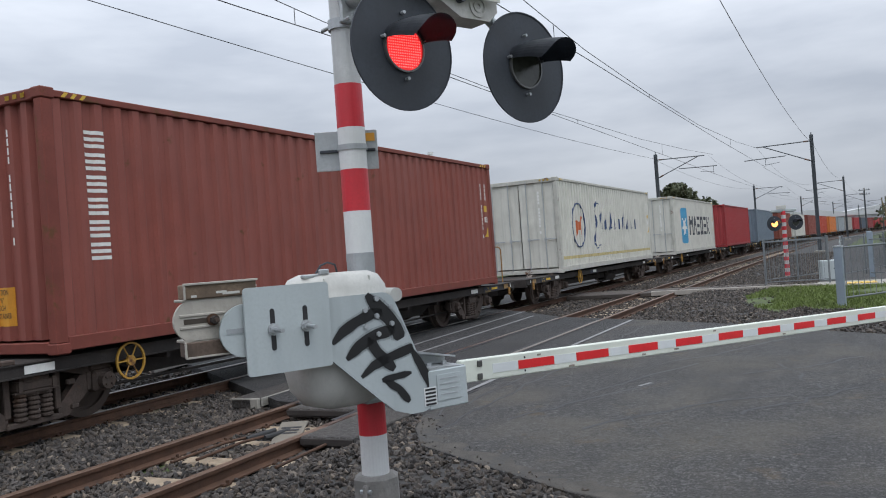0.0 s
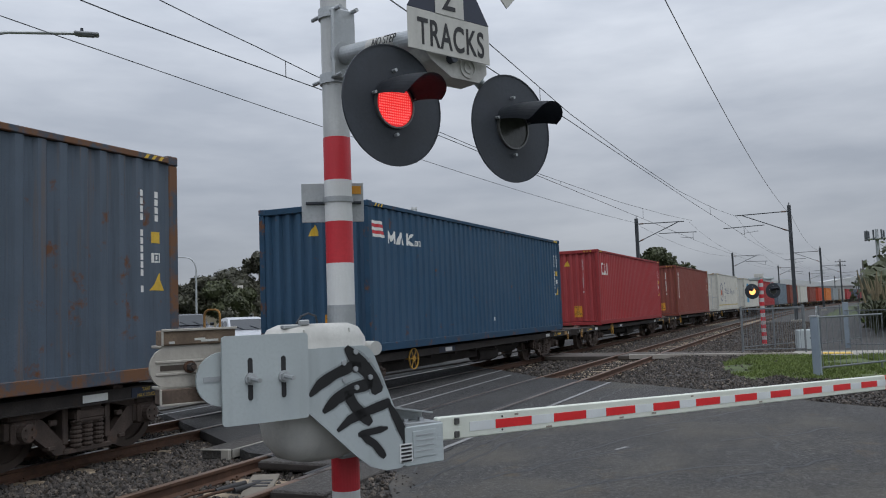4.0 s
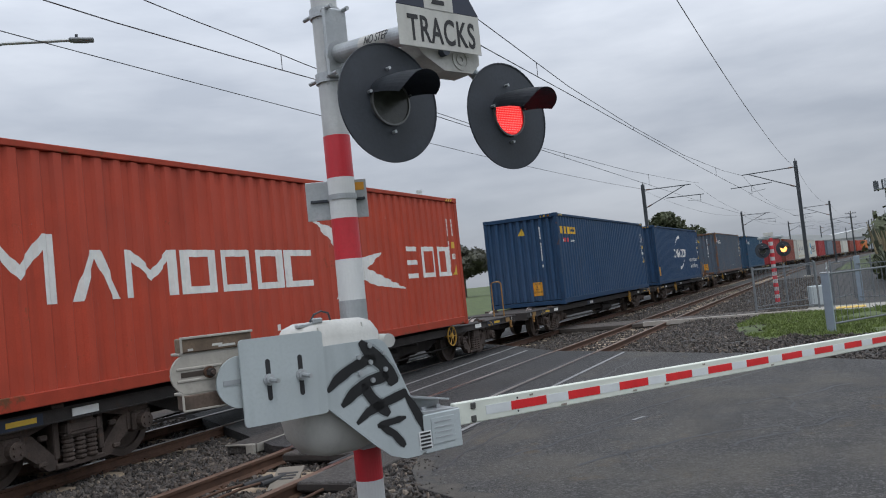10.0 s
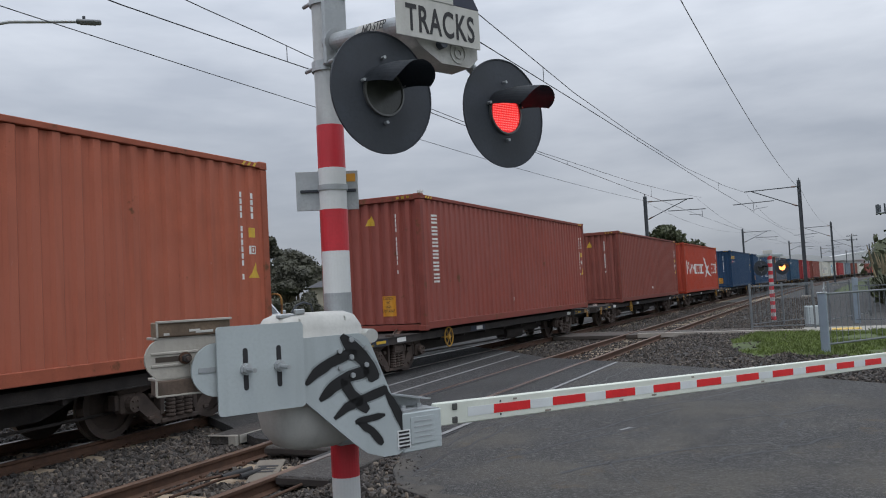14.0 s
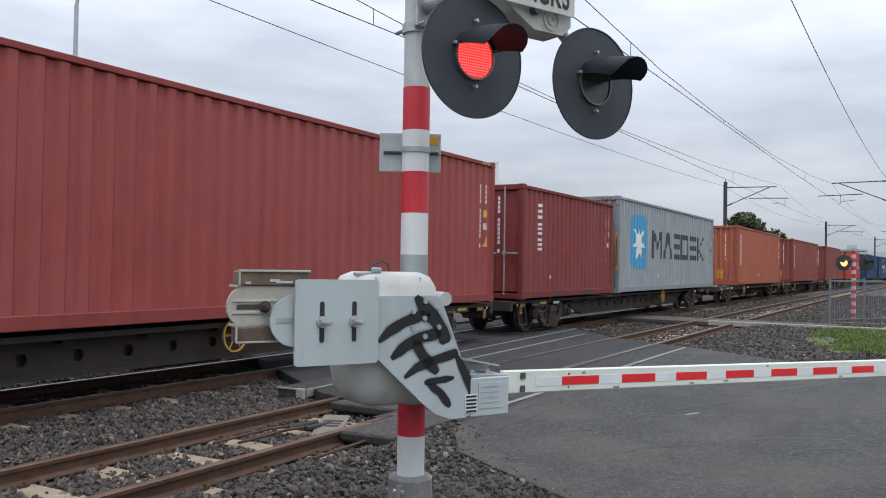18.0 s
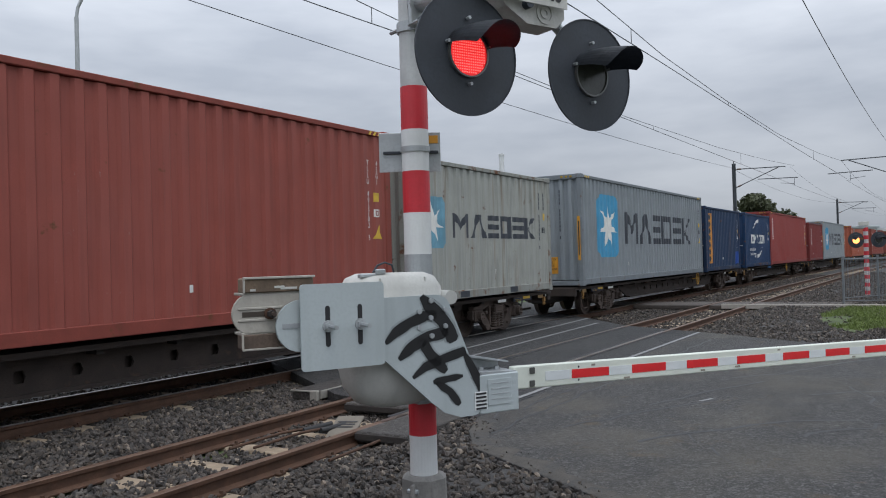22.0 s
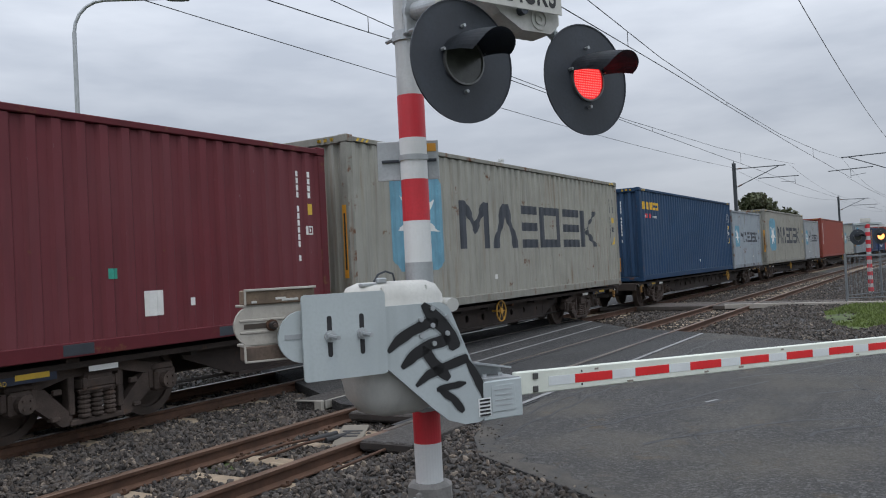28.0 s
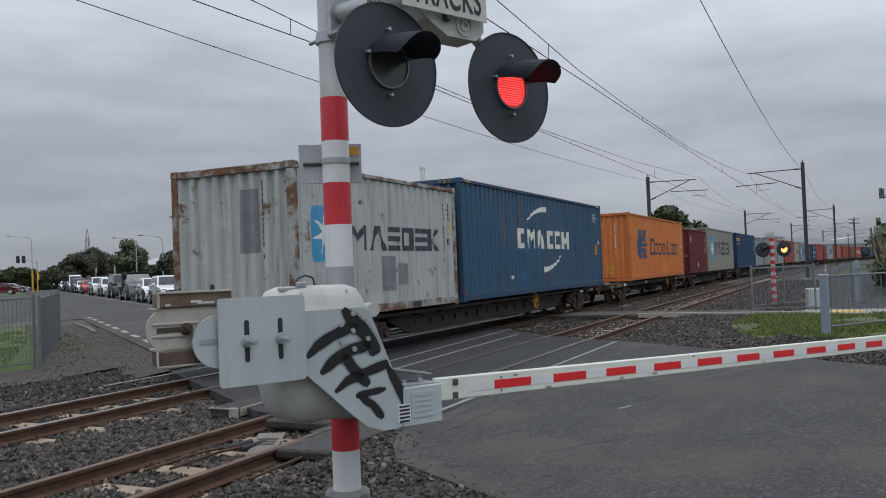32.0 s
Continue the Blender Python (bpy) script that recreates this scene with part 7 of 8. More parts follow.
for z, body in ((3.20, "CMAU"), (3.09, "513416 2"), (2.98, "45G1")):
    text("code_lettering", body, 0.125, LETTER, o, pose(5.02, -HALF_W + 0.010, z), "white container code", squash=0.95)
o = star_line("short_container", -329.8, L20, False, (0.43, 0.45, 0.435), SKYBLUE, False, 29, label="rust-streaked pale grey twenty foot container with star panel", rust=0.5, worn=0.55, runs=0.9)
PRIMER = M("grey_primer", (0.20, 0.21, 0.22), 0.7, var=0.15, scale=5, bump=0.05)
painted(o, "primer_patch", [[(-0.3, 1.2), (0.22, 1.2), (0.24, 1.85), (-0.28, 1.85)], [(0.38, 1.3), (0.72, 1.3), (0.72, 1.7), (0.38, 1.72)]], PRIMER, "grey primer patches")
painted(o, "primer_patch", [[(0.16, 1.93), (0.52, 1.93), (0.50, 2.95), (0.18, 2.95)]], PRIMER, end=True)
AHEAD = [REDC, (0.16, 0.2, 0.24), BRICK, OFFWHITE, BROWN, SUD, ORANGE, PALEGREY, (0.35, 0.33, 0.3), REDC, GREYBLUE, DKRED, REDC, BRICK, SUD, REDC, BROWN, DKRED, REDC, SUD, PALEGREY, REDC]
NAMES = {REDC: "bright red", (0.16, 0.2, 0.24): "slate grey", BRICK: "brick red", OFFWHITE: "off-white", BROWN: "brown-red", SUD: "orange-red", ORANGE: "orange", PALEGREY: "pale grey", (0.35, 0.33, 0.3): "beige grey", GREYBLUE: "grey-blue", DKRED: "dark red"}
for k, col in enumerate(AHEAD):
    plain("container", 63.3 + 0.6 + 17.25 * k, L40, True, col, NAMES[col] + " corrugated container far along the train", 40 + k, rust=0.2, far=True)

# ---------------------------------------------------------------- overhead line
def catenary_mast(x, y, top, reach, side, group="overhead line masts"):
    """A dark steel mast with a bracket arm out over its track; side: +1 if the track lies towards +y."""
    _, yy, _ = on_line(x, y)
    o = thing("catenary_mast", "dark steel overhead line mast with bracket arms", "catenary mast", group, pose(x, yy, 0))
    bm = bmesh.new()
    for s in (-1, 1):
        box(bm, (0, s * 0.11, top / 2 - 0.1), (0.22, 0.018, top + 0.2))
    box(bm, (0, 0, top / 2 - 0.1), (0.018, 0.22, top + 0.2))
    part("post", bm, DARKPOLE, o)
    part("footing", boxed((0, 0, -0.05), (0.7, 0.7, 0.3), 0.03), CONC, o)
    def arm(name, y0, z0, y1, z1, r):
        part(name, rod((0, side * y0, z0), (0, side * y1, z1), r, seg=8), DARKPOLE, o)

    arm("top_arm", 0.0, top - 0.42, 3.48, top - 0.47, 0.035)
    arm("stay", 0.0, top - 1.80, 3.02, top - 0.49, 0.032)
    arm("registration_arm", 1.62, top - 1.24, 4.3, top - 1.30, 0.03)
    arm("drop_arm", reach, top - 1.30, reach, top - 1.85, 0.014)
    arm("steady_arm", reach, top - 1.72, reach - 0.9, top - 1.62, 0.014)
    for y0, z0 in ((0.22, top - 0.423), (0.22, top - 1.705)):
        part("insulator", rod((0, side * y0, z0), (0, side * (y0 + 0.28), z0 + (0.0 if z0 > top - 1 else 0.12)), 0.055, seg=10), M("brown_insulator", (0.12, 0.07, 0.05), 0.3, bump=0), o)
    part("cap_pin", rod((0, 0, top), (0, 0, top + 0.16), 0.03, seg=6), DARKPOLE, o)
    return o


POSTS = [61.0, 114.6, 168, 222, 276, 330, 384]
for k, x in enumerate(POSTS):
    catenary_mast(x + 1.8, FAR_Y + 4.08, 7.92 - 0.1 * (k > 0), 4.05, -1)
    catenary_mast(x, NEAR_Y - 3.16, 7.86 - 0.1 * (k > 0), 2.95, 1)


def wire_run(name, pts, r, label):
    o = thing(name, label, "overhead wire", "overhead wires")
    part("strand", tube(pts, r, 5), WIRE, o)
    return o


def sag(x0, x1, y, z0, z1, dip, k=14):
    out = []
    for i in range(k + 1):
        s = i / k
        x = x0 + (x1 - x0) * s
        out.append((x, on_line(x, y)[1], z0 + (z1 - z0) * s - dip * 4 * s * (1 - s)))
    return out


def hung(x0, x1, yf, low, at, k):
    """A wire that hangs in a shallow curve: its height is low at x = at."""
    return [(x, yf(x), low + k * (x - at) ** 2) for x in (x0 + (x1 - x0) * i / 22 for i in range(23))]


def off(y):
    return lambda x: y + bend(x)[0]


# the span over the road, with the wires' side sway
wire_run("contact_wire", [(-40, 9.7, 6.05), (9.2, 9.25, 6.05), (11.6, 9.12, 6.05), (14.0, 8.95, 6.05), (18.6, 8.77, 6.05), (26.5, 8.62, 6.05), (62.8, 8.03, 6.07)], 0.010, "overhead contact wire above the far track")
wire_run("messenger_wire", [(-25, 9.5, 7.9), (0, 9.35, 6.95), (10.94, 9.18, 6.49), (12.2, 9.07, 6.41), (13.85, 8.95, 6.29), (18.6, 8.77, 6.15), (27, 8.6, 6.12), (40, 8.4, 6.42), (52, 8.2, 6.9), (62.8, 8.05, 7.45)], 0.009, "messenger wire above the far track")
wire_run("feeder_wire", hung(-25, 62.8, off(12.85), 6.95, 16, 0.00030), 0.010, "feeder wire strung along the far masts")
wire_run("contact_wire", [(-40, 5.3, 5.85), (13.4, 5.27, 5.87), (19.3, 5.25, 5.95), (26.1, 5.2, 6.0), (40, 4.95, 6.0), (61.0, 4.42, 6.0)], 0.010, "overhead contact wire above the near track")
wire_run("messenger_wire", [(-15, 5.27, 7.5), (0, 5.27, 6.9), (13.65, 5.27, 6.36), (19.36, 5.25, 6.14), (26.1, 5.2, 6.1), (35.7, 5.09, 6.17), (48, 4.92, 6.6), (61, 4.88, 7.35)], 0.009, "messenger wire above the near track")
wire_run("feeder_wire", hung(-20, 61.0, off(2.2), 6.75, 18, 0.00035), 0.010, "feeder wire strung from the mast tops")
for a, b in zip(POSTS, POSTS[1:]):
    for i, (yt, yp, far) in enumerate(((FAR_Y, FAR_Y + 4.08, 1.8), (NEAR_Y, NEAR_Y - 3.16, 0.0))):
        side = "far" if i == 0 else "near"
        wire_run("contact_wire", sag(a + far, b + far, yt, 6.05, 6.0, 0.03), 0.009, "overhead contact wire above the %s track" % side)
        wire_run("messenger_wire", sag(a + far, b + far, yt + 0.3, 7.4, 7.3, 1.0), 0.008, "messenger wire above the %s track" % side)
        wire_run("feeder_wire", sag(a + far, b + far, yp, 7.5, 7.4, 0.6), 0.009, "feeder wire strung along the %s masts" % side)
for x, y, z0, z1 in ((13.0, 9.0, 6.05, 6.35), (30.0, 8.55, 6.06, 6.17), (45.0, 8.32, 6.06, 6.62), (17.0, 5.26, 5.92, 6.23), (26.4, 5.2, 6.0, 6.1), (45.0, 4.88, 6.0, 6.48)):
    wire_run("dropper", [(x, y, z0), (x, y, z1)], 0.008, "thin dropper between the wires")


# ---------------------------------------------------------------- street lamps
def street_lamp(x, y, h, aim, reach, group="street lamps"):
    o = thing("street_lamp", "slim grey street lamp with a curved arm", "street lamp", group, pose(x, y, 0, 0, 0, aim))
    part("pole", rod((0, 0, -0.2), (0, 0, h - 1.0), 0.085, 0.055, seg=12), GALV, o)
    pts = [(0, 0, h - 1.0)] + [(reach * 0.34 * (1 - math.cos(a)), 0, h - 1.0 + 0.9 * math.sin(a)) for a in (0.3, 0.6, 0.9, 1.2, 1.5)] + [(reach, 0, h)]
    part("arm", tube(pts, 0.045, 10), GALV, o)
    head = part("lantern", box(boxed((reach + 0.22, 0, h + 0.0), (0.62, 0.26, 0.09), 0.03), (reach + 0.2, 0, h - 0.05), (0.4, 0.18, 0.03), 0.008), M("lantern_grey", (0.2, 0.21, 0.22), 0.5, bump=0), o)
    part("photocell", rod((reach + 0.1, 0, h + 0.04), (reach + 0.1, 0, h + 0.15), 0.04, seg=10), BLACK, head)
    return o


street_lamp(14.3, 19.4, 9.25, -46, 2.45)
street_lamp(45.6, 39.1, 5.95, 120, 2.0)
street_lamp(74.4, 70.5, 6.9, 141, 2.2)
jl = street_lamp(91.1, 113.0, 9.3, 141, 2.9)
part("painted_sleeve", rod((0, 0, 0), (0, 0, 4.0), 0.12, seg=12), YELLOW, jl, "yellow painted lower pole")
street_lamp(79.8, 80, 7.2, 141, 2.4)


# ---------------------------------------------------------------- trees and bushes
BLOB = bmesh.new()
bmesh.ops.create_icosphere(BLOB, subdivisions=2, radius=1.0)
BLOB_V = np.array([v.co[:] for v in BLOB.verts])
BLOB_F = np.array([[v.index for v in f.verts] for f in BLOB.faces])
BLOB.free()


def leaf_cloud(blobs, count, size, seed, flat=0.75):
    """Leaf clumps scattered through several uneven blobs; one mesh."""
    g = np.random.default_rng(seed)
    per = np.array([b[3] ** 2 for b in blobs])
    pick = g.choice(len(blobs), count, p=per / per.sum())
    d = g.normal(size=(count, 3))
    d /= np.linalg.norm(d, axis=1, keepdims=True)
    rad = g.uniform(0.62, 1.05, count) ** 0.7
    B = np.array(blobs)
    c = B[pick, :3] + d * (B[pick, 3] * rad)[:, None] * np.array([1, 1, flat])
    a, b = g.normal(size=(count, 3)), g.normal(size=(count, 3))
    a /= np.linalg.norm(a, axis=1, keepdims=True)
    b -= a * (a * b).sum(1, keepdims=True)
    b /= np.linalg.norm(b, axis=1, keepdims=True)
    s = (size * g.uniform(0.6, 1.4, count))[:, None]
    v = np.stack([c - a * s, c - b * s * 0.55, c + a * s, c + b * s * 0.55], 1)
    me = bpy.data.meshes.new("crown")
    vs, fs = [v.reshape(-1, 3)], np.arange(count * 4).reshape(-1, 4).tolist()
    # uneven solid cores added inside the blobs to stop sky showing through
    off = count * 4
    for x, y, z, r in blobs:
        core = BLOB_V * (r * g.uniform(0.62, 0.92, (len(BLOB_V), 1))) * np.array([1, 1, flat]) + np.array([x, y, z])
        vs.append(core)
        fs += (BLOB_F + off).tolist()
        off += len(BLOB_V)
    me.from_pydata(np.concatenate(vs), [], fs)
    return me


def tree(x, y, h, w, seed, mat=LEAF, count=1500, leaf=0.3, label="dense dark green tree with a rounded uneven crown", trunk=0.25, low=0.25):
    r = random.Random(seed)
    o = thing("tree", label, "tree", "background trees", pose(x, y, 0, 0, 0, r.uniform(0, 360)))
    part("trunk", rod((0, 0, -0.2), (r.uniform(-0.2, 0.2), r.uniform(-0.2, 0.2), h * 0.62), trunk, trunk * 0.35, 9), BARK, o)
    blobs = []
    for k in range(13 + int(w)):
        a, q = r.uniform(0, 6.28), r.uniform(0.1, 0.80) * w / 2
        blobs.append((q * math.cos(a), q * math.sin(a), h * r.uniform(low + 0.18, 0.86 - 0.3 * (2 * q / w) ** 2), min(w * r.uniform(0.12, 0.25), h * r.uniform(0.14, 0.22))))
        if k < 6 and leaf < 0.25:
            part("limb", rod((0, 0, h * (0.2 + 0.05 * k)), blobs[-1][:3], trunk * 0.35, trunk * 0.1, 6), BARK, o)
    blobs.append((0, 0, h * 0.86, min(w * 0.16, h * 0.16)))
    me = leaf_cloud(blobs, count, leaf, seed)
    me.materials.append(mat)
    part("crown", me, None, o)
    return o


tree(74.2, 12.6, 6.7, 5.6, 3, LEAF2, count=6500, leaf=0.17, low=0.2)
for k, (x, y, h, w) in enumerate(((86.2, 87.9, 7.7, 7.6), (95.2, 92.1, 4.0, 5), (93.5, 86, 6.2, 6.5), (100.5, 111, 6.6, 6), (97, 112, 5.6, 6), (97, 90, 6.2, 7), (93, 74, 6.6, 7), (86.5, 68, 8.3, 9), (91, 63, 8.4, 10), (96, 60, 8.0, 10), (87.5, 99, 6.4, 5.5), (92.5, 101.5, 7.4, 6.5), (98, 52, 8.6, 9), (70, 50, 5.6, 6), (101, 44, 7.5, 8), (66, 33, 5.4, 5), (56.3, 50.4, 4.6, 6.5), (57.1, 48.6, 5.4, 6.5), (58.0, 46.7, 5.0, 6.5))):
    tree(x, y, h, w, 20 + k, LEAF if k % 3 else LEAF2, 4200, 0.19)
tree(88.4, 65.6, 11.2, 4.2, 50, LEAF, 900, 0.3, "tall thin conifer with sparse layered branches", low=0.5)
for k, (x, y, h, w) in enumerate(((113, 146, 5.6, 12), (121, 150, 5.2, 14), (104, 148, 5.4, 12), (95, 150, 5.0, 16), (80, 152, 5.5, 18), (60, 150, 6, 18), (128, 146, 5.4, 12), (136, 148, 5.6, 12), (146, 150, 6, 14), (48, 140, 6, 16))):
    tree(x, y, h, w, 70 + k, LEAF if k % 2 else LEAF2, 3000, 0.30)
for k in range(14):
    tree(106.6 + 1.13 * k, 162.6 - 2.43 * k, 4.9 + 0.9 * math.sin(k * 2.1) + 0.5 * math.sin(k * 5.3), 7.0, 90 + k, LEAF2 if k % 3 else LEAF, 3200, 0.26, "dense green tree in the row behind the junction", low=-0.1)
for k in range(16):
    tree(110 + 22 * k, 30 + 4 * (k % 3), 6.0 + (k % 4), 11, 120 + k, LEAF, 1800, 0.36, "dark tree in the distant row along the line")


def bush(x, y, w, h, seed, mat, count, leaf, label, d=None):
    o = thing("bush", label, "bush", "line side bushes", pose(x, y, 0))
    r = random.Random(seed)
    blobs = [(r.uniform(-w / 2, w / 2), r.uniform(-(d or w) / 2, (d or w) / 2), h * r.uniform(0.15, 0.68), h * r.uniform(0.22, 0.36)) for _ in range(12)]
    part("stem", rod((0, 0, -0.2), (0, 0, h * 0.4), 0.08, 0.04, 7), BARK, o)
    me = leaf_cloud(blobs, count, leaf, seed, 1.0)
    me.materials.append(mat)
    part("foliage", me, None, o)
    return o


for k, (x, y, w, h) in enumerate(((46, -5.5, 5, 4.6), (52, -7, 6, 5.6), (60, -8, 7, 6.6), (70, -10, 8, 7.0), (84, -13, 9, 7), (38, -5.0, 3.5, 2.6), (42, -4.0, 3.5, 2.9), (100, -16, 10, 6), (120, -18, 10, 6), (31, -6.5, 4, 3.0), (140, -22, 12, 6))):
    bush(x, y, w, h, 200 + k, LEAF if k % 2 else LEAF2, 1500, 0.16 + 0.02 * (k > 2) * k * 0.4, "dense dark line side bush")


def pampas(x, y, seed):
    o = thing("pampas_clump", "clump of long green blades with pale dry plumes", "ornamental grass", "pampas clumps", pose(x, y, 0))
    r = random.Random(seed)
    bm = bmesh.new()
    for k in range(150):
        a, q, h = r.uniform(0, 6.28), r.uniform(0.4, 1.3), r.uniform(0.9, 1.9)
        c, s = math.cos(a), math.sin(a)
        p = [Vector((c * q * t * t, s * q * t * t, h * (t - 0.25 * t * t * t))) for t in (0, 0.4, 0.75, 1.0)]
        for i in range(3):
            w0, w1 = (0.03, 0.03, 0.022, 0.004)[i], (0.03, 0.022, 0.004)[i]
            n = Vector((-s, c, 0))
            bm.faces.new([bm.verts.new(v) for v in (p[i] - n * w0, p[i] + n * w0, p[i + 1] + n * w1, p[i + 1] - n * w1)])
    part("foliage", bm, LEAF2, o)
    for k in range(9):
        a, q, h = r.uniform(0, 6.28), r.uniform(0.2, 0.7), r.uniform(2.0, 2.6)
        tip = (math.cos(a) * q, math.sin(a) * q, h)
        part("plume", rod((tip[0] * 0.7, tip[1] * 0.7, h - 0.75), tip, 0.05, 0.012, 7), PAMPAS, o, "pale dry plume")
    return o


for k, (x, y) in enumerate(((36.5, -1.9), (38.5, -2.6), (41, -2.4), (35, -3.2), (44, -2.6), (33.5, -4.2))):
    pampas(x, y, 300 + k)


# ---------------------------------------------------------------- grass
def grass_patch(poly, count, seed, name, label, lo=0.05, hi=0.16, base=-0.12, lift=False):
    g = np.random.default_rng(seed)
    P = np.array(poly)
    x, y = g.uniform(P[:, 0].min(), P[:, 0].max(), count * 2), g.uniform(P[:, 1].min(), P[:, 1].max(), count * 2)
    dens = np.array([noise.noise((a * 0.7, b * 0.7, 9)) for a, b in zip(x, y)])
    k = inside_poly(x, y, poly) & (dens > -0.22)
    x, y = x[k][:count], y[k][:count]
    n = len(x)
    h, a, w = g.uniform(lo, hi, n), g.uniform(0, 6.28, n), g.uniform(0.008, 0.02, n)
    dx, dy = np.cos(a) * w, np.sin(a) * w
    z = np.full(n, base) + (np.array([rise(p, q) for p, q in zip(x, y)]) if lift else 0.0)
    v = np.stack([np.stack([x - dx, y - dy, z], 1), np.stack([x + dx, y + dy, z], 1), np.stack([x + g.normal(0, 0.04, n), y + g.normal(0, 0.04, n), z + h], 1)], 1)
    me = bpy.data.meshes.new(name)
    me.from_pydata(v.reshape(-1, 3), [], np.arange(n * 3).reshape(-1, 3).tolist())
    me.materials.append(BLADE)
    tagged(new(name, me), label, "grass", kind="stuff")


lattice("gravel_fence", 25.0, 75, -4.2, 1.0, 120, 20, lambda x, y: -0.055 + noise.noise((x * 0.9, y * 0.9, 6)) * 0.025, BED, "brown gravel behind the fences")
lattice("gravel_right", 9.5, 20, -7, 1.2, 60, 50, lambda x, y: -0.062 + noise.noise((x * 1.3, y * 1.3, 2)) * 0.03, BED, "dark gravel beside the road")
strew(13.0, 19.5, -3.5, 1.2, 7000, 0.018, 0.04, 28, "roadside_stones", "loose dark gravel beside the road")
slab("grass_verge", VERGE, -0.3, -0.022, GRASS, "grass verge beside the footpath", category="grass verge")
grass_patch(VERGE, 30000, 401, "verge_grass", "short green grass on the verge", 0.03, 0.10, -0.03)
LAWNGREEN = M("lawn_green", (0.056, 0.086, 0.020), 0.95, var=0.4, scale=1.2, bump=0.5, fine=60, rust=0.3, rust_col=(0.12, 0.11, 0.06))
lattice("lawn", -25, 26, 14.3, 46, 128, 80, lambda x, y: rise(x, y) - 0.045 - 0.10 * (y < 15), LAWNGREEN, "mown green lawn behind the railing", inside=lambda x, y: off_road(x, y) < 0.85 and 0.605 * x + 0.796 * y < 31.3)
grass_patch([(2, 14.4), (11.0, 14.4), (19.5, 24), (14, 28), (-2, 18)], 42000, 402, "lawn_grass", "short lawn grass", 0.02, 0.06, -0.05, True)
grass_patch([(11.4, 13.4), (12.6, 13.6), (18.5, 21.0), (17.9, 21.4)], 1500, 404, "shoulder_grass", "sparse tufts of grass along the railing", 0.03, 0.10, -0.05, True)
grass_patch([(30, -3.6), (60, -2.2), (62, -5), (30, -6)], 7000, 403, "line_side_grass", "rough grass along the line", 0.15, 0.5)


# ---------------------------------------------------------------- fences, cabinet, footpath furniture
def railing(p, q, h, label, gap=0.13, posts=2.4, r=0.0055, hoops=False):
    p, q = Vector((*p, -0.1)), Vector((*q, -0.1))
    L = (q - p).length
    d = (q - p).normalized()
    o = thing("railing", label, "railing", "steel railings", pose(p.x, p.y, 0, 0, 0, math.degrees(math.atan2(d.y, d.x))))
    n = max(1, round(L / posts))
    pm = boxed((0, 0, h / 2 - 0.05), (0.05, 0.05, h + 0.15), 0.006)
    pm = mesh_of(pm, "post", DULLGALV)
    for i in range(n + 1):
        part("post", pm, None, o, m=pose(L * i / n, 0, 0))
    for z in (0.08, h - 0.05):
        part("rail", boxed((L / 2, 0, z), (L, 0.025, 0.028), 0.004), DULLGALV, o)
    bar = mesh_of(rod((0, 0, 0.08), (0, 0, h - 0.05), r, seg=5), "bar", DULLGALV)
    k = int(L / gap)
    for i in range(1, k):
        part("bar", bar, None, o, m=pose(L * i / k, 0, 0))
    return o


railing((11.39, 13.9), (18.3, 21.5), 1.35, "galvanised pale railing along the far road shoulder", 0.13, 2.4, 0.022)
railing((11.3, 13.95), (2.5, 14.6), 1.36, "galvanised mesh railing before the lawn", 0.085, 2.4, 0.006)
railing((26.2, 2.2), (26.5, 0.5), 1.3, "galvanised maze railing at the foot crossing", 0.12, 1.7)
railing((27.6, 2.3), (30.5, 0.6), 1.3, "galvanised maze railing beside the signal", 0.12, 1.7)
railing((28.7, -0.6), (24.0, -6.5), 1.15, "galvanised railing along the footpath", 0.14)
railing((28.9, 0.1), (33, -1.2), 1.25, "galvanised railing behind the cabinet", 0.12)
gp = thing("gate_post", "blue-grey steel gate post with a latch on top", "gate post", m=pose(18.25, 0.2, 0, 0, 0, -10))
part("post", boxed((0, 0, 0.5), (0.15, 0.15, 1.3), 0.012), M("blue_grey_steel", (0.26, 0.31, 0.36), 0.5, 0.3, var=0.1, streak=0.2), gp)
part("cap", boxed((0, 0, 1.16), (0.17, 0.17, 0.03), 0.008), GALV, gp)
part("latch", tube([(0.02, -0.05, 1.16), (-0.05, -0.05, 1.24), (0.0, -0.05, 1.35), (0.07, -0.05, 1.27)], 0.018, 6), GALV, gp)
gp2 = thing("gate_post", "blue-grey steel post by the footpath", "gate post", m=pose(28.75, -0.66, 0))
part("post", boxed((0, 0, 0.6), (0.17, 0.17, 1.5), 0.012), M("blue_grey_steel", (0.26, 0.31, 0.36)), gp2)
gb2 = thing("metal_gate", "galvanised swing gate standing by its post", "gate", m=pose(18.4, 0.15, -0.12, 0, 0, -35))
part("gate_foot", rod((2.1, 0, -0.02), (2.1, 0, 0.25), 0.02, seg=8), DULLGALV, gb2)
for z in (0.25, 1.25):
    part("gate_rail", rod((0, 0, z), (2.2, 0, z), 0.02, seg=8), DULLGALV, gb2)
for i in range(12):
    part("bar", rod((0.1 + 0.19 * i, 0, 0.25), (0.1 + 0.19 * i, 0, 1.25), 0.007, seg=6), DULLGALV, gb2)
cabn = thing("relay_cabinet", "grey steel relay cabinet on a post", "cabinet", m=pose(28.2, 0.55, 0, 0, 0, -70))
part("body", boxed((0, 0, 0.25), (0.48, 0.3, 0.62), 0.02), GREYPAINT, cabn)
part("door", boxed((0, -0.156, 0.25), (0.43, 0.012, 0.56), 0.004), GREYPAINT, cabn)
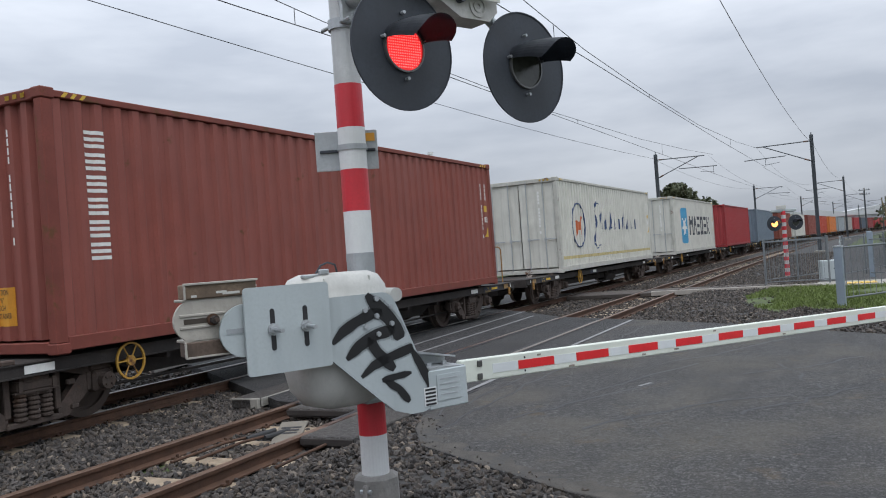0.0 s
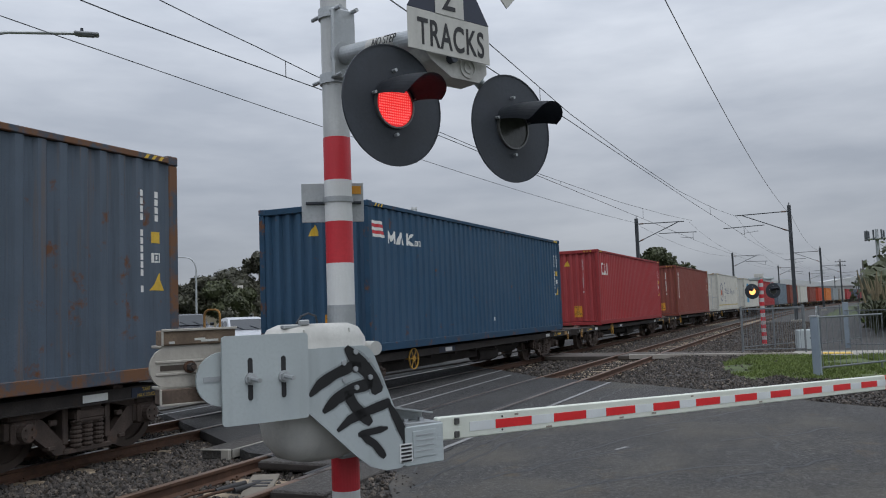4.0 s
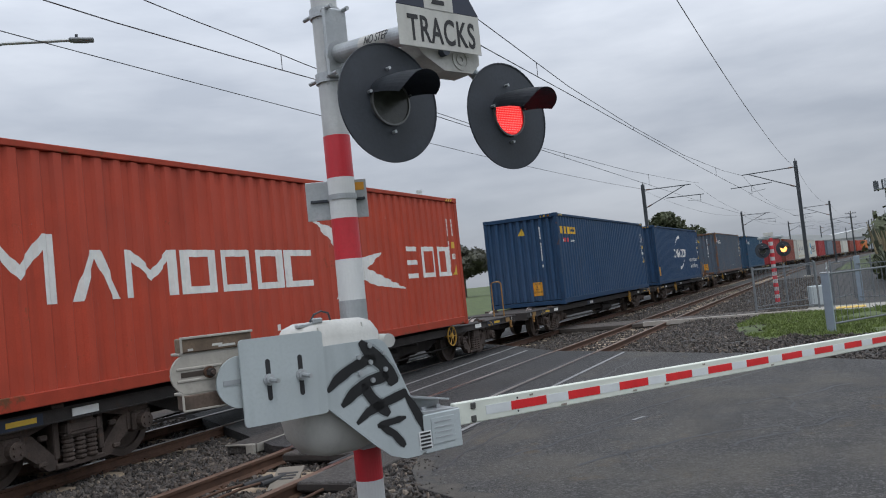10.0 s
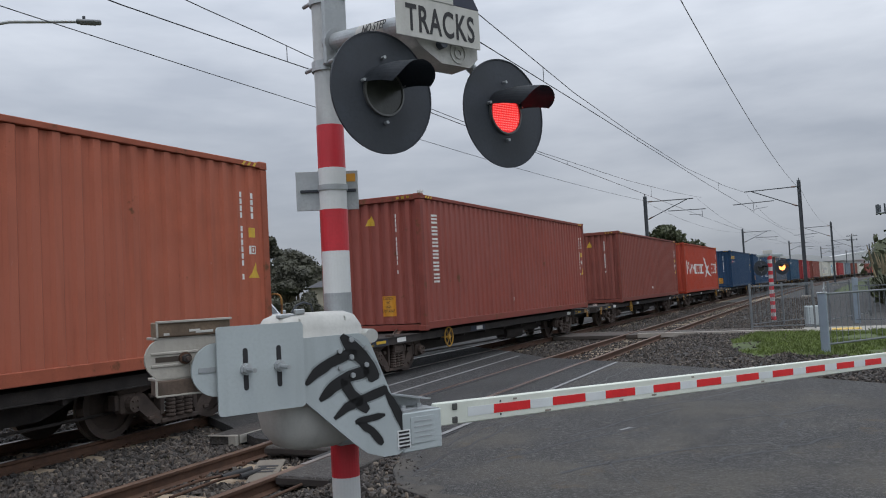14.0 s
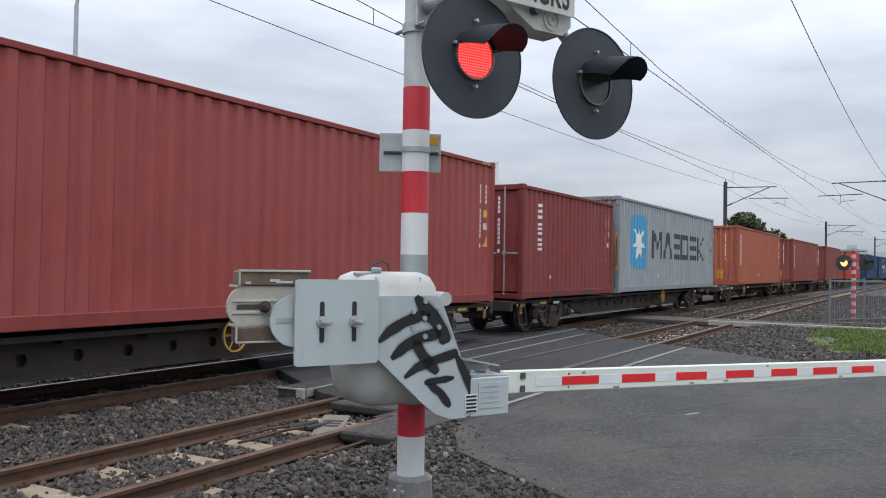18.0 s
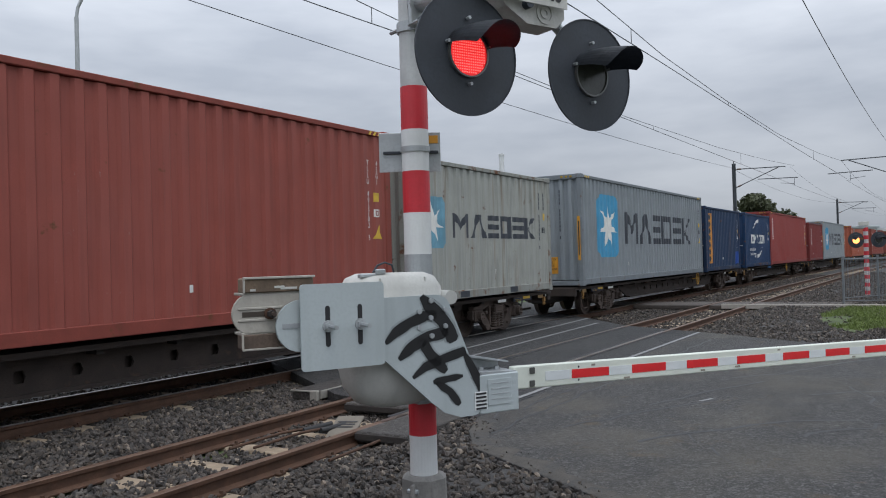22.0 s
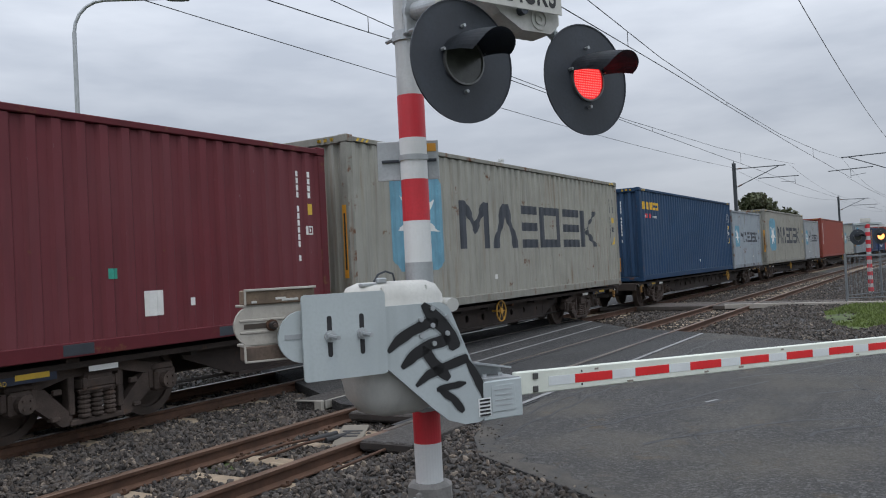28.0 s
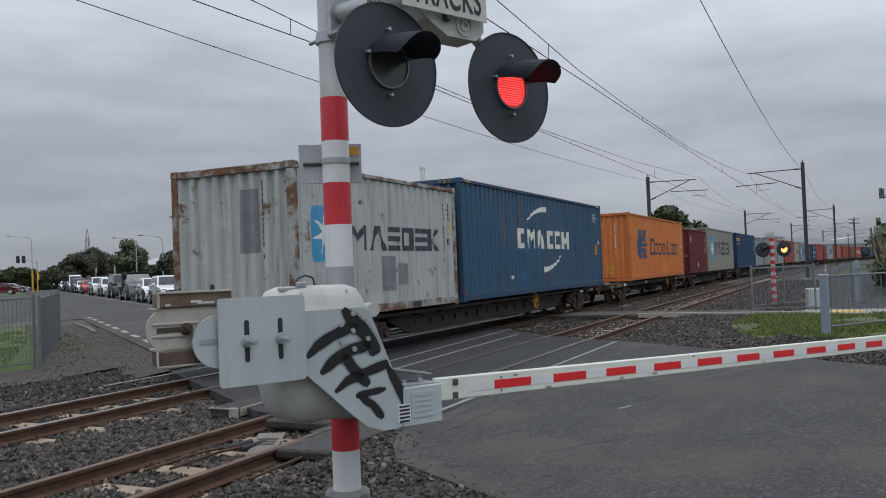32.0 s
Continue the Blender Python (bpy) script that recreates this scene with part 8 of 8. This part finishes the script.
part("lock", rod((0.12, -0.18, 0.3), (0.12, -0.16, 0.3), 0.02, seg=8), BLACK, cabn)
part("plinth", boxed((0, 0, -0.09), (0.4, 0.26, 0.14), 0.01), CONC, cabn)
tac = thing("tactile_paving", "yellow tactile paving strip on the path", "tactile paving", m=pose(25.8, -0.3, -0.025))
part("mat", boxed((0, 0, 0), (0.6, 0.75, 0.02), 0.004), YELLOW, tac)
for i in range(5):
    part("rib", boxed((0, -0.3 + 0.15 * i, 0.013), (0.56, 0.05, 0.012), 0.004), YELLOW, tac)


# ---------------------------------------------------------------- cars queueing on the far road
# half length, bonnet height, windscreen foot, windscreen head, roof height, roof end, rear foot, tail height
SHAPES = {
    "suv": (2.28, 0.98, (-0.98, 1.10), (-0.30, 1.62), 1.68, (1.70, 1.60), (2.15, 1.08), 1.05),
    "hatchback": (1.98, 0.88, (-1.08, 1.02), (-0.28, 1.50), 1.56, (1.40, 1.48), (1.85, 1.00), 0.95),
    "sedan": (2.28, 0.80, (-0.90, 0.96), (-0.15, 1.40), 1.47, (0.95, 1.38), (1.60, 1.00), 0.98),
    "van": (2.35, 1.00, (-1.85, 1.18), (-1.20, 1.88), 1.98, (2.15, 1.92), (2.30, 1.10), 1.05),
    "high_van": (2.6, 1.05, (-1.95, 1.25), (-1.25, 2.15), 2.28, (2.4, 2.2), (2.55, 1.10), 1.05),
    "pickup": (2.6, 1.08, (-1.15, 1.18), (-0.48, 1.74), 1.82, (0.85, 1.74), (1.05, 1.14), 1.10),
    "flatbed": (2.55, 1.15, (-1.45, 1.28), (-1.08, 1.86), 1.96, (0.25, 1.90), (0.35, 1.20), 0.95),
}


def car(x, y, col, label, shape="suv", heading=0.0):
    half, bonnet, foot, head, h, back_top, back_foot, tail = SHAPES[shape]
    m = M("car_paint_%.2f_%.2f_%.2f" % col, col, 0.22, 0.0, var=0.03, bump=0)
    o = thing("parked_" + shape, label, "truck" if shape == "flatbed" else "van" if "van" in shape else "car", "cars waiting at the crossing", pose(x, y, rise(x, y), 0, 0, heading))
    W = 0.94 if shape in ("pickup", "flatbed", "high_van") else 0.88

    def width(px, pz):
        """Half width of the body, drawn in at nose, tail and shoulder."""
        nose = max(0.0, (abs(px) - (half - 0.65)) / 0.65)
        return W * (1 - 0.13 * nose * nose) - 0.05 * max(0.0, pz - 0.72)
    end = 0.55 if shape == "flatbed" else half
    prof = [(-half + 0.10, 0.24), (-half, 0.38), (-half - 0.02, 0.60), (-half + 0.03, bonnet - 0.16), (-half + 0.20, bonnet - 0.04), (-half + 0.65, bonnet + 0.03), foot, (back_foot[0], tail + 0.02), (end - 0.06, tail), (end, tail - 0.2), (end, 0.45), (end - 0.08, 0.28)]
    bm = bmesh.new()
    rings = []
    for f, inset in ((-1, 0.06), (-1, 0.0), (1, 0.0), (1, 0.06)):
        cz = 0.65
        rings.append([bm.verts.new((px * (1 - inset * 0.3), f * (width(px, pz) - inset + 0.02), pz + (cz - pz) * inset)) for px, pz in prof])
    k = len(prof)
    for a, b in zip(rings, rings[1:]):
        for i in range(k):
            bm.faces.new((a[i], a[(i + 1) % k], b[(i + 1) % k], b[i]))
    bm.faces.new(rings[0])
    bm.faces.new(rings[-1][::-1])
    bmesh.ops.recalc_face_normals(bm, faces=bm.faces[:])
    body = part("body", bm, m, o)
    # glasshouse, narrowing to the roof
    belt = foot[1]

    def side(pz):
        return W - 0.08 - 0.16 * (pz - belt) / (h - belt)
    mid = (0.5 * (head[0] + back_top[0]), h)
    roofp = [foot, head, (head[0] + 0.25, h - 0.03), mid, (back_top[0] - 0.2, h - 0.03), back_top, back_foot]
    bm = bmesh.new()
    a = [bm.verts.new((px, -side(pz), pz - 0.02 * (pz == belt))) for px, pz in roofp]
    b = [bm.verts.new((px, side(pz), pz - 0.02 * (pz == belt))) for px, pz in roofp]
    bm.faces.new(a)
    bm.faces.new(b[::-1])
    for i in range(len(a)):
        bm.faces.new((a[(i + 1) % len(a)], a[i], b[i], b[(i + 1) % len(a)]))
    bmesh.ops.recalc_face_normals(bm, faces=bm.faces[:])
    part("cabin", bm, m, o)
    g = bmesh.new()
    lo, hi = Vector((foot[0], 0, foot[1])).lerp(Vector((head[0], 0, head[1])), 0.06), Vector((foot[0], 0, foot[1])).lerp(Vector((head[0], 0, head[1])), 0.94)
    n = Vector((-(hi.z - lo.z), 0, hi.x - lo.x)).normalized() * 0.012
    vs = [g.verts.new(p + n + Vector((0, q * (side(p.z) - 0.07), 0))) for p, q in ((lo, -1), (lo, 1), (hi, 1), (hi, -1))]
    g.faces.new(vs)
    screen = part("windscreen", g, GLASS, o, "dark windscreen")
    for q in (-0.35, 0.25):
        part("wiper", rod(tuple(lo + n * 2 + Vector((0, q, 0))), tuple(lo.lerp(hi, 0.35) + n * 2 + Vector((0, q + 0.3, 0))), 0.012, seg=5), BLACK, screen)
    doors = 1 if shape in ("flatbed",) else 2
    x0, x1 = foot[0] + 0.22, back_foot[0] - 0.12
    for s in (-1, 1):
        for d in range(doors):
            g = bmesh.new()
            u0, u1 = x0 + (x1 - x0) * d / doors + 0.04, x0 + (x1 - x0) * (d + 1) / doors - 0.04
            top = h - 0.14
            slant = (head[0] - foot[0]) * (top - belt) / (head[1] - belt) if d == 0 else 0.0
            slope = (back_foot[0] - back_top[0]) * 0.8 if d == doors - 1 else 0.0
            g.faces.new([g.verts.new((px, s * (side(pz) + 0.008), pz)) for px, pz in ((u0, belt + 0.04), (min(u0 + slant, u1 - 0.25), top), (u1 - slope, top), (u1, belt + 0.04))])
            part("side_window", g, GLASS, o)
            part("door_handle", boxed((u1 - 0.15, s * (width(0, 0.9) + 0.025), belt - 0.12), (0.18, 0.03, 0.035), 0.008), m, body)
        part("mirror", boxed((foot[0] + 0.22, s * (W + 0.10), belt + 0.06), (0.13, 0.20, 0.16), 0.04), m if shape != "flatbed" else BLACK, o)
        lamp = bmesh.new()
        front = [(s * 0.42, bonnet - 0.26), (s * 0.46, bonnet - 0.14), (s * 0.74, bonnet - 0.08), (s * 0.74, bonnet - 0.20)]
        fa = [lamp.verts.new((-half - 0.03 + 0.12 * (abs(p) > 0.6), p, q)) for p, q in front]
        fb = [lamp.verts.new((-half + 0.16, p, q)) for p, q in front]
        lamp.faces.new(fa)
        lamp.faces.new(fb)
        for i in range(4):
            lamp.faces.new((fa[i], fa[(i + 1) % 4], fb[(i + 1) % 4], fb[i]))
        bmesh.ops.recalc_face_normals(lamp, faces=lamp.faces[:])
        part("headlight", lamp, M("headlamp", (0.20, 0.21, 0.22), 0.1, 0.3, bump=0), o)
        part("fog_lamp", boxed((-half + 0.01, s * 0.62, 0.42), (0.06, 0.16, 0.09), 0.02), BLACK, o)
        for wx in (-half + 0.88, min(half - 0.85, 1.55)):
            # black disc on the uncut body stands in for the shaded arch opening
            part("wheel_arch", rod((wx, s * (W - 0.25), 0.37), (wx, s * (W + 0.028), 0.37), 0.41, seg=22), BLACK, o)
            w = part("wheel", rod((wx, s * (W - 0.22), 0.335), (wx, s * (W + 0.035), 0.335), 0.335, seg=22), RUBBER, o)
            part("rim", rod((wx, s * (W + 0.025), 0.335), (wx, s * (W + 0.045), 0.335), 0.21, seg=14), CASTGREY, w)
    part("grille", boxed((-half - 0.015, 0, bonnet - 0.22), (0.05, 0.80, 0.15), 0.02), BLACK, o)
    part("lower_intake", boxed((-half + 0.0, 0, 0.40), (0.07, 1.05, 0.16), 0.03), BLACK, o)
    part("sill_trim", boxed((0, 0, 0.27), (2 * half - 1.9, 2 * W + 0.03, 0.09), 0.02), BLACK, o)
    part("plate_bar", boxed((-half - 0.04, 0, 0.56), (0.01, 0.40, 0.11)), WHITE, o, "plain pale number plate bar")
    if shape == "flatbed":
        part("tray", boxed((1.55, 0, 0.93), (2.25, 2.0, 0.10), 0.01), DECKM, o, "flat steel tray")
        for s in (-1, 1):
            part("side_board", boxed((1.55, s * 1.0, 1.12), (2.25, 0.04, 0.32), 0.008), M("tray_side", (0.36, 0.37, 0.37), 0.5, bump=0.02), o)
        part("head_board", boxed((0.45, 0, 1.5), (0.05, 1.9, 0.9), 0.01), BLACK, o)
        part("roof_rack", boxed((-0.4, 0, h + 0.03), (1.5, 1.75, 0.06), 0.01), BLACK, o)
    return o


WHITEC, SILV, BLK, DARKC = (0.74, 0.75, 0.76), (0.45, 0.47, 0.5), (0.016, 0.018, 0.024), (0.08, 0.09, 0.10)
DKREDCAR, ORANGEC, TRUCK = (0.16, 0.014, 0.022), (0.50, 0.07, 0.045), (0.15, 0.165, 0.16)
QUEUE = [
    (32.4, SILV, "sedan", "silver sedan waiting in the queue"),
    (42.6, BLK, "suv", "black sport utility car at the head of the queue"),
    (51.6, WHITEC, "suv", "white sport utility car in the queue"),
    (57.4, WHITEC, "hatchback", "white hatchback close behind in the queue"),
    (65.2, TRUCK, "flatbed", "grey flatbed truck with a steel tray"),
    (74.4, DARKC, "van", "dark grey van in the queue"),
    (82.8, WHITEC, "suv", "white sport utility car behind the van"),
    (91.4, WHITEC, "pickup", "large white pickup in the queue"),
    (103.0, ORANGEC, "hatchback", "small orange-red car in the queue"),
    (110.8, WHITEC, "sedan", "white sedan in the queue"),
    (117.5, DARKC, "pickup", "dark pickup far back in the queue"),
    (124.6, WHITEC, "high_van", "tall white van far back in the queue"),
    (135.0, DARKC, "suv", "dark grey car far back in the queue"),
    (144.0, WHITEC, "sedan", "white car at the end of the queue"),
]
for v, col, shape, label in QUEUE:
    car(*across(v, 8.75), col, label, shape, math.degrees(math.atan2(0.796, 0.605)))
for v, l, col, label, turn in ((127, 0.0, DKREDCAR, "dark red car waiting across the far junction", 130), (136, -6.0, WHITEC, "white car waiting at the far junction", 138), (132, -10.5, WHITEC, "white sedan standing at the far junction", 132), (146, 1.5, SILV, "silver car behind the junction", 130)):
    car(*across(v, l), col, label, "hatchback" if col == DKREDCAR else "sedan", turn)


# ---------------------------------------------------------------- houses, sheds and distance
def house(x, y, rz, w, d, h, roof_h, wall_col, roof_col, label):
    o = thing("house", label, "house", "houses beyond the road", pose(x, y, 0, 0, 0, rz))
    part("wall", boxed((0, 0, h / 2 - 0.1), (w, d, h + 0.2)), M("house_wall_%.2f" % wall_col[0], wall_col, 0.85, var=0.08, scale=3, bump=0.15), o)
    bm = bmesh.new()
    e = 0.5
    v = [bm.verts.new(p) for p in ((-w / 2 - e, -d / 2 - e, h), (w / 2 + e, -d / 2 - e, h), (w / 2 + e, d / 2 + e, h), (-w / 2 - e, d / 2 + e, h), (-w / 2 + d * 0.35, 0, h + roof_h), (w / 2 - d * 0.35, 0, h + roof_h))]
    for f in ((0, 1, 5, 4), (2, 3, 4, 5), (1, 2, 5), (3, 0, 4), (3, 2, 1, 0)):
        bm.faces.new([v[i] for i in f])
    roof = part("roof", bm, M("house_roof_%.2f" % roof_col[0], roof_col, 0.8, var=0.15, scale=8, bump=0.3), o)
    part("chimney", boxed((w * 0.15, 0.2, h + roof_h), (0.6, 0.6, 1.3), 0.03), M("pale_render", (0.55, 0.52, 0.47), bump=0.1), roof)
    part("gutter", boxed((0, -d / 2 - e, h - 0.02), (w + 2 * e, 0.1, 0.1), 0.02), WHITE, roof)
    for s in (-1, 1):
        for k in range(3):
            wn = part("window", boxed((-w * 0.32 + k * w * 0.32, s * (d / 2 + 0.01), h * 0.55), (1.5, 0.06, 1.1), 0.01), WHITE, o)
            part("pane", boxed((-w * 0.32 + k * w * 0.32, s * (d / 2 + 0.045), h * 0.55), (1.3, 0.01, 0.9)), GLASS, wn)
        wn = part("window", boxed((s * (w / 2 + 0.01), 0, h * 0.55), (0.06, 1.5, 1.1), 0.01), WHITE, o)
        part("pane", boxed((s * (w / 2 + 0.045), 0, h * 0.55), (0.01, 1.3, 0.9)), GLASS, wn)
    return o


BRICKW, DARKROOF = (0.30, 0.26, 0.2), (0.075, 0.075, 0.08)
house(72, 43.5, 35, 14, 8, 2.6, 2.0, (0.40, 0.36, 0.29), DARKROOF, "single storey house with a dark hipped roof")
house(74, 57, 40, 12, 8, 2.6, 1.9, BRICKW, DARKROOF, "brick house with a dark roof and pale chimney")
house(100, 84, 50, 12, 8, 2.8, 1.8, (0.5, 0.47, 0.42), (0.16, 0.16, 0.17), "pale house among trees")
house(118, 108, 50, 12, 9, 2.8, 1.9, (0.5, 0.45, 0.4), (0.2, 0.17, 0.15), "pale house at the junction")
house(96.4, 101.4, 20, 6, 6, 3.9, 1.2, (0.46, 0.44, 0.40), (0.15, 0.15, 0.16), "pale two storey house behind the queue")
house(110.8, 106.1, 45, 7, 6, 4.4, 1.3, (0.55, 0.53, 0.48), (0.42, 0.42, 0.42), "white house with a pale roof among trees")
railing((40, 24), (60, 33), 1.2, "grey railing before the houses", 0.5)
hedge = bush(57, 41, 10, 2.4, 501, LEAF, 2200, 0.16, "clipped dark hedge before the houses", 3)


def shed(x, y, rz, w, d, h, rise, label):
    o = thing("warehouse", label, "warehouse", "industrial sheds", pose(x, y, 0, 0, 0, rz))
    part("wall", boxed((0, 0, h / 2), (w, d, h)), M("shed_wall", (0.42, 0.43, 0.44), 0.7, var=0.08, scale=0.5, bump=0.05), o)
    bm = bmesh.new()
    prism(bm, [(-w / 2 - 0.5, h), (w / 2 + 0.5, h), (0, h + rise)], -d / 2 - 0.5, d / 2 + 0.5)
    part("roof", bm, M("shed_roof", (0.5, 0.51, 0.52), 0.6, var=0.06, scale=0.5, bump=0.05), o)
    for k in range(4):
        part("door", boxed((-w * 0.36 + k * w * 0.24, -d / 2 - 0.05, h * 0.35), (w * 0.12, 0.1, h * 0.7)), M("shed_door", (0.2, 0.22, 0.25), bump=0.05), o)
    return o


shed(250, 16, -85, 34, 60, 4.2, 2.4, "pale steel warehouse with a pitched roof")
shed(330, 14, -82, 40, 70, 5, 3, "long pale steel warehouse in the distance")
shed(420, -12, -80, 60, 60, 6, 4, "distant industrial shed beyond the curve")


def lattice_tower(x, y, h, w, label):
    # steel colour lightened to stand in for haze over the distance
    steel = M("hazed_pylon_steel", (0.19, 0.20, 0.22), 0.6, 0.2, bump=0)
    o = thing("pylon", label, "pylon", m=pose(x, y, 0, 0, 0, 30))

    def half(z):
        return (w * (1 - z / h * 0.75)) / 2
    for sx in (-1, 1):
        for sy in (-1, 1):
            part("leg", rod((sx * half(0), sy * half(0), 0), (sx * half(h - 3), sy * half(h - 3), h - 3), 0.09, 0.07, 5), steel, o)
            part("peak_strut", rod((sx * half(h - 3), sy * half(h - 3), h - 3), (0, 0, h), 0.06, 0.05, 5), steel, o)
    for k in range(9):
        z0, z1 = (h - 3) * k / 9, (h - 3) * (k + 1) / 9
        for s in (-1, 1):
            part("brace", rod((-half(z0), s * half(z0), z0), (half(z1), s * half(z1), z1), 0.05, seg=4), steel, o)
            part("brace", rod((s * half(z0), half(z0), z0), (s * half(z1), -half(z1), z1), 0.05, seg=4), steel, o)
            part("girt", rod((-half(z1), s * half(z1), z1), (half(z1), s * half(z1), z1), 0.06, seg=4), steel, o)
    for z in (h - 6, h - 4.2):
        part("cross_arm", rod((-1.6, 0, z), (1.6, 0, z), 0.07, seg=5), steel, o)
    return o


lattice_tower(201, 223, 20, 2.4, "distant slim grey lattice power pylon")


def power_pole(x, y, h, arms, label):
    o = thing("power_pole", label, "power pole", "power poles", pose(x, y, 0, 0, 0, -10))
    part("pole", rod((0, 0, -0.2), (0, 0, h), 0.17, 0.11, 9), M("grey_timber", (0.16, 0.15, 0.14), 0.9, bump=0.1), o)
    for k in range(arms):
        part("cross_arm", boxed((0, 0, h - 0.5 - 0.9 * k), (0.12, 2.2, 0.12)), DARKPOLE, o)
        for s in (-0.9, -0.4, 0.4, 0.9):
            part("insulator", rod((0, s, h - 0.44 - 0.9 * k), (0, s, h - 0.22 - 0.9 * k), 0.05, seg=7), DARKPOLE, o)
    return o


power_pole(200, -5, 9.6, 2, "timber power pole with two cross arms")
power_pole(140, -6.5, 6.9, 0, "plain dark pole by the line")
power_pole(165, -7.3, 6.4, 0, "plain dark pole further along the line")
tw = thing("cell_tower", "grey mobile phone tower with antenna panels", "cell tower", m=pose(119.9, -7.4, 0))
part("pole", rod((0, 0, -0.2), (0, 0, 10.0), 0.32, 0.2, 12), GALV, tw)
part("platform", rod((0, 0, 8.7), (0, 0, 8.8), 1.4, seg=12), GALV, tw)
for k in range(9):
    a = k * 2 * math.pi / 9
    part("antenna", boxed((1.35 * math.cos(a), 1.35 * math.sin(a), 9.2), (0.2, 0.2, 1.3), 0.02), DARKPOLE, tw)
# traffic lights and signs at the far junction
tl = thing("traffic_light", "black traffic lights on a yellow post with a curved arm", "traffic light", m=pose(92.1, 113.1, 0, 0, 0, -40))
part("post", rod((0, 0, -0.1), (0, 0, 4.0), 0.10, seg=10), YELLOW, tl)
part("arm", tube([(0, 0, 3.9), (0, 0, 4.8), (-0.2, 0, 5.2), (-0.7, 0, 5.5), (-1.8, 0, 5.6), (-2.9, 0, 5.6)], 0.06, 8), GALV, tl)
part("finial", rod((0, 0, 4.8), (0, 0, 6.0), 0.05, seg=8), GALV, tl)
for x, turn in ((-2.7, 50), (-1.9, 15)):
    hd = part("signal_head", boxed((0, 0, 0), (0.5, 0.3, 1.15), 0.04), BLACK, tl, m=pose(x, -0.15, 5.75, 0, 0, turn))
    for k in range(3):
        part("lens", rod((0, -0.19, 0.34 - 0.34 * k), (0, -0.15, 0.34 - 0.34 * k), 0.13, seg=12), LENS, hd)
hd = part("signal_head", boxed((0.12, -0.16, 2.9), (0.3, 0.25, 0.9), 0.03), YELLOW, tl, "yellow lower signal head")
for name, x, y, z, label in (("warning_sign", 59.4, 62.4, 2.75, "diamond road warning sign seen from behind"), ("road_sign", 69.6, 76.0, 3.0, "round road sign on a grey post")):
    sgn = thing(name, label, "road sign", "road signs", pose(x, y, 0, 0, 0, 40))
    part("post", rod((0, 0, -0.1), (0, 0, z + 0.3), 0.045, seg=8), GALV, sgn)
    if name == "warning_sign":
        part("plate", boxed((0, -0.06, 0), (0.8, 0.012, 0.8), 0.004), CASTGREY, sgn, m=pose(0, 0, z) @ pose(0, 0, 0, 0, 45, 0))
    else:
        plate = part("plate", rod((0, -0.06, z), (0, -0.048, z), 0.40, seg=24), RED, sgn, "red rimmed disc")
        part("face", rod((0, -0.066, z), (0, -0.0605, z), 0.30, seg=24), WHITE, plate)
sgn = thing("information_sign", "blue information sign with white marks on a post", "road sign", m=pose(39.6, 55.25, -0.4, 0, 0, -38))
for s in (-0.35, 0.35):
    part("post", rod((s, 0.05, -0.1), (s, 0.05, 3.2), 0.045, seg=8), GALV, sgn)
board = part("board", boxed((0, 0, 2.65), (1.2, 0.03, 1.15), 0.01), M("blue_sign", (0.02, 0.11, 0.36), 0.4, bump=0), sgn)
for z, w in ((2.95, 0.5), (2.65, 0.8), (2.38, 0.7)):
    part("mark", boxed((-0.05, -0.02, z), (w, 0.008, 0.12)), WHITE, board)
wb = thing("wheelie_bin", "dark green wheeled bin with a yellow lid", "bin", m=pose(37.0, 49.8, 0.57, 0, 0, -20))
bm = bmesh.new()
prism(bm, [(-0.24, 0.0), (0.24, 0.0), (0.30, 0.98), (-0.30, 0.98)], -0.32, 0.32)
part("body", bm, M("bin_green", (0.03, 0.05, 0.04), 0.5, bump=0), wb)
part("lid", boxed((0, 0, 1.02), (0.66, 0.72, 0.08), 0.03), YELLOW, wb, "yellow lid")
for s in (-1, 1):
    part("wheel", rod((s * 0.22, 0.33, 0.1), (s * 0.27, 0.33, 0.1), 0.1, seg=12), RUBBER, wb)
# vertical vent pipe on the far side and relay hut glimpsed between wagons
vent = thing("vent_pipe", "pale upright pipe standing beyond the train", "pipe", m=pose(24.3, 11.9, 0))
part("pipe", rod((0, 0, -0.1), (0, 0, 4.85), 0.085, seg=12), WHITE, vent)
part("cap", rod((0, 0, 4.85), (0, 0, 4.92), 0.10, seg=12), WHITE, vent)


def motions():
    times = [2.0 * k for k in range(17)]
    for ob, u in RUNS:
        rows = []
        for t in times:
            x, y, h = on_line(u + run_at(t), FAR_Y)
            rows.append((t, pose(x, y, 0, 0, 0, h)))
        walk(ob, rows)
    # the red lamps' blinking is imitated: each module turns its lit face out, then its dark one
    half = 0.646 / 2
    for ob, first, m in BLINK:
        rows = []
        for k in range(-1, 101):
            e = (k - 0.4) * half
            out = (k % 2 == 0) == (first == 0)
            a0, a1 = (180, 0) if out else (0, 180)
            if e < 0.12:
                rows = [(0.0, m @ pose(0, 0, 0, 0, 0, a1))]
            elif e < 31.95:
                # the turn takes a tenth of a second and keeps clear of the full seconds
                n, last = round(e) * FPS, math.ceil(e * FPS) + 1
                if abs(e * FPS - n) > 0.3:
                    last = min(last, n) if n - 3 < e * FPS < n else max(last, n + 3) if n <= e * FPS < n + 3 else last
                rows += [((last - 3 + j) / FPS, m @ pose(0, 0, 0, 0, 0, a0 + (a1 - a0) * j / 3)) for j in range(4)]
        rows.append((32.0, rows[-1][1]))
        walk(ob, rows)


motions()
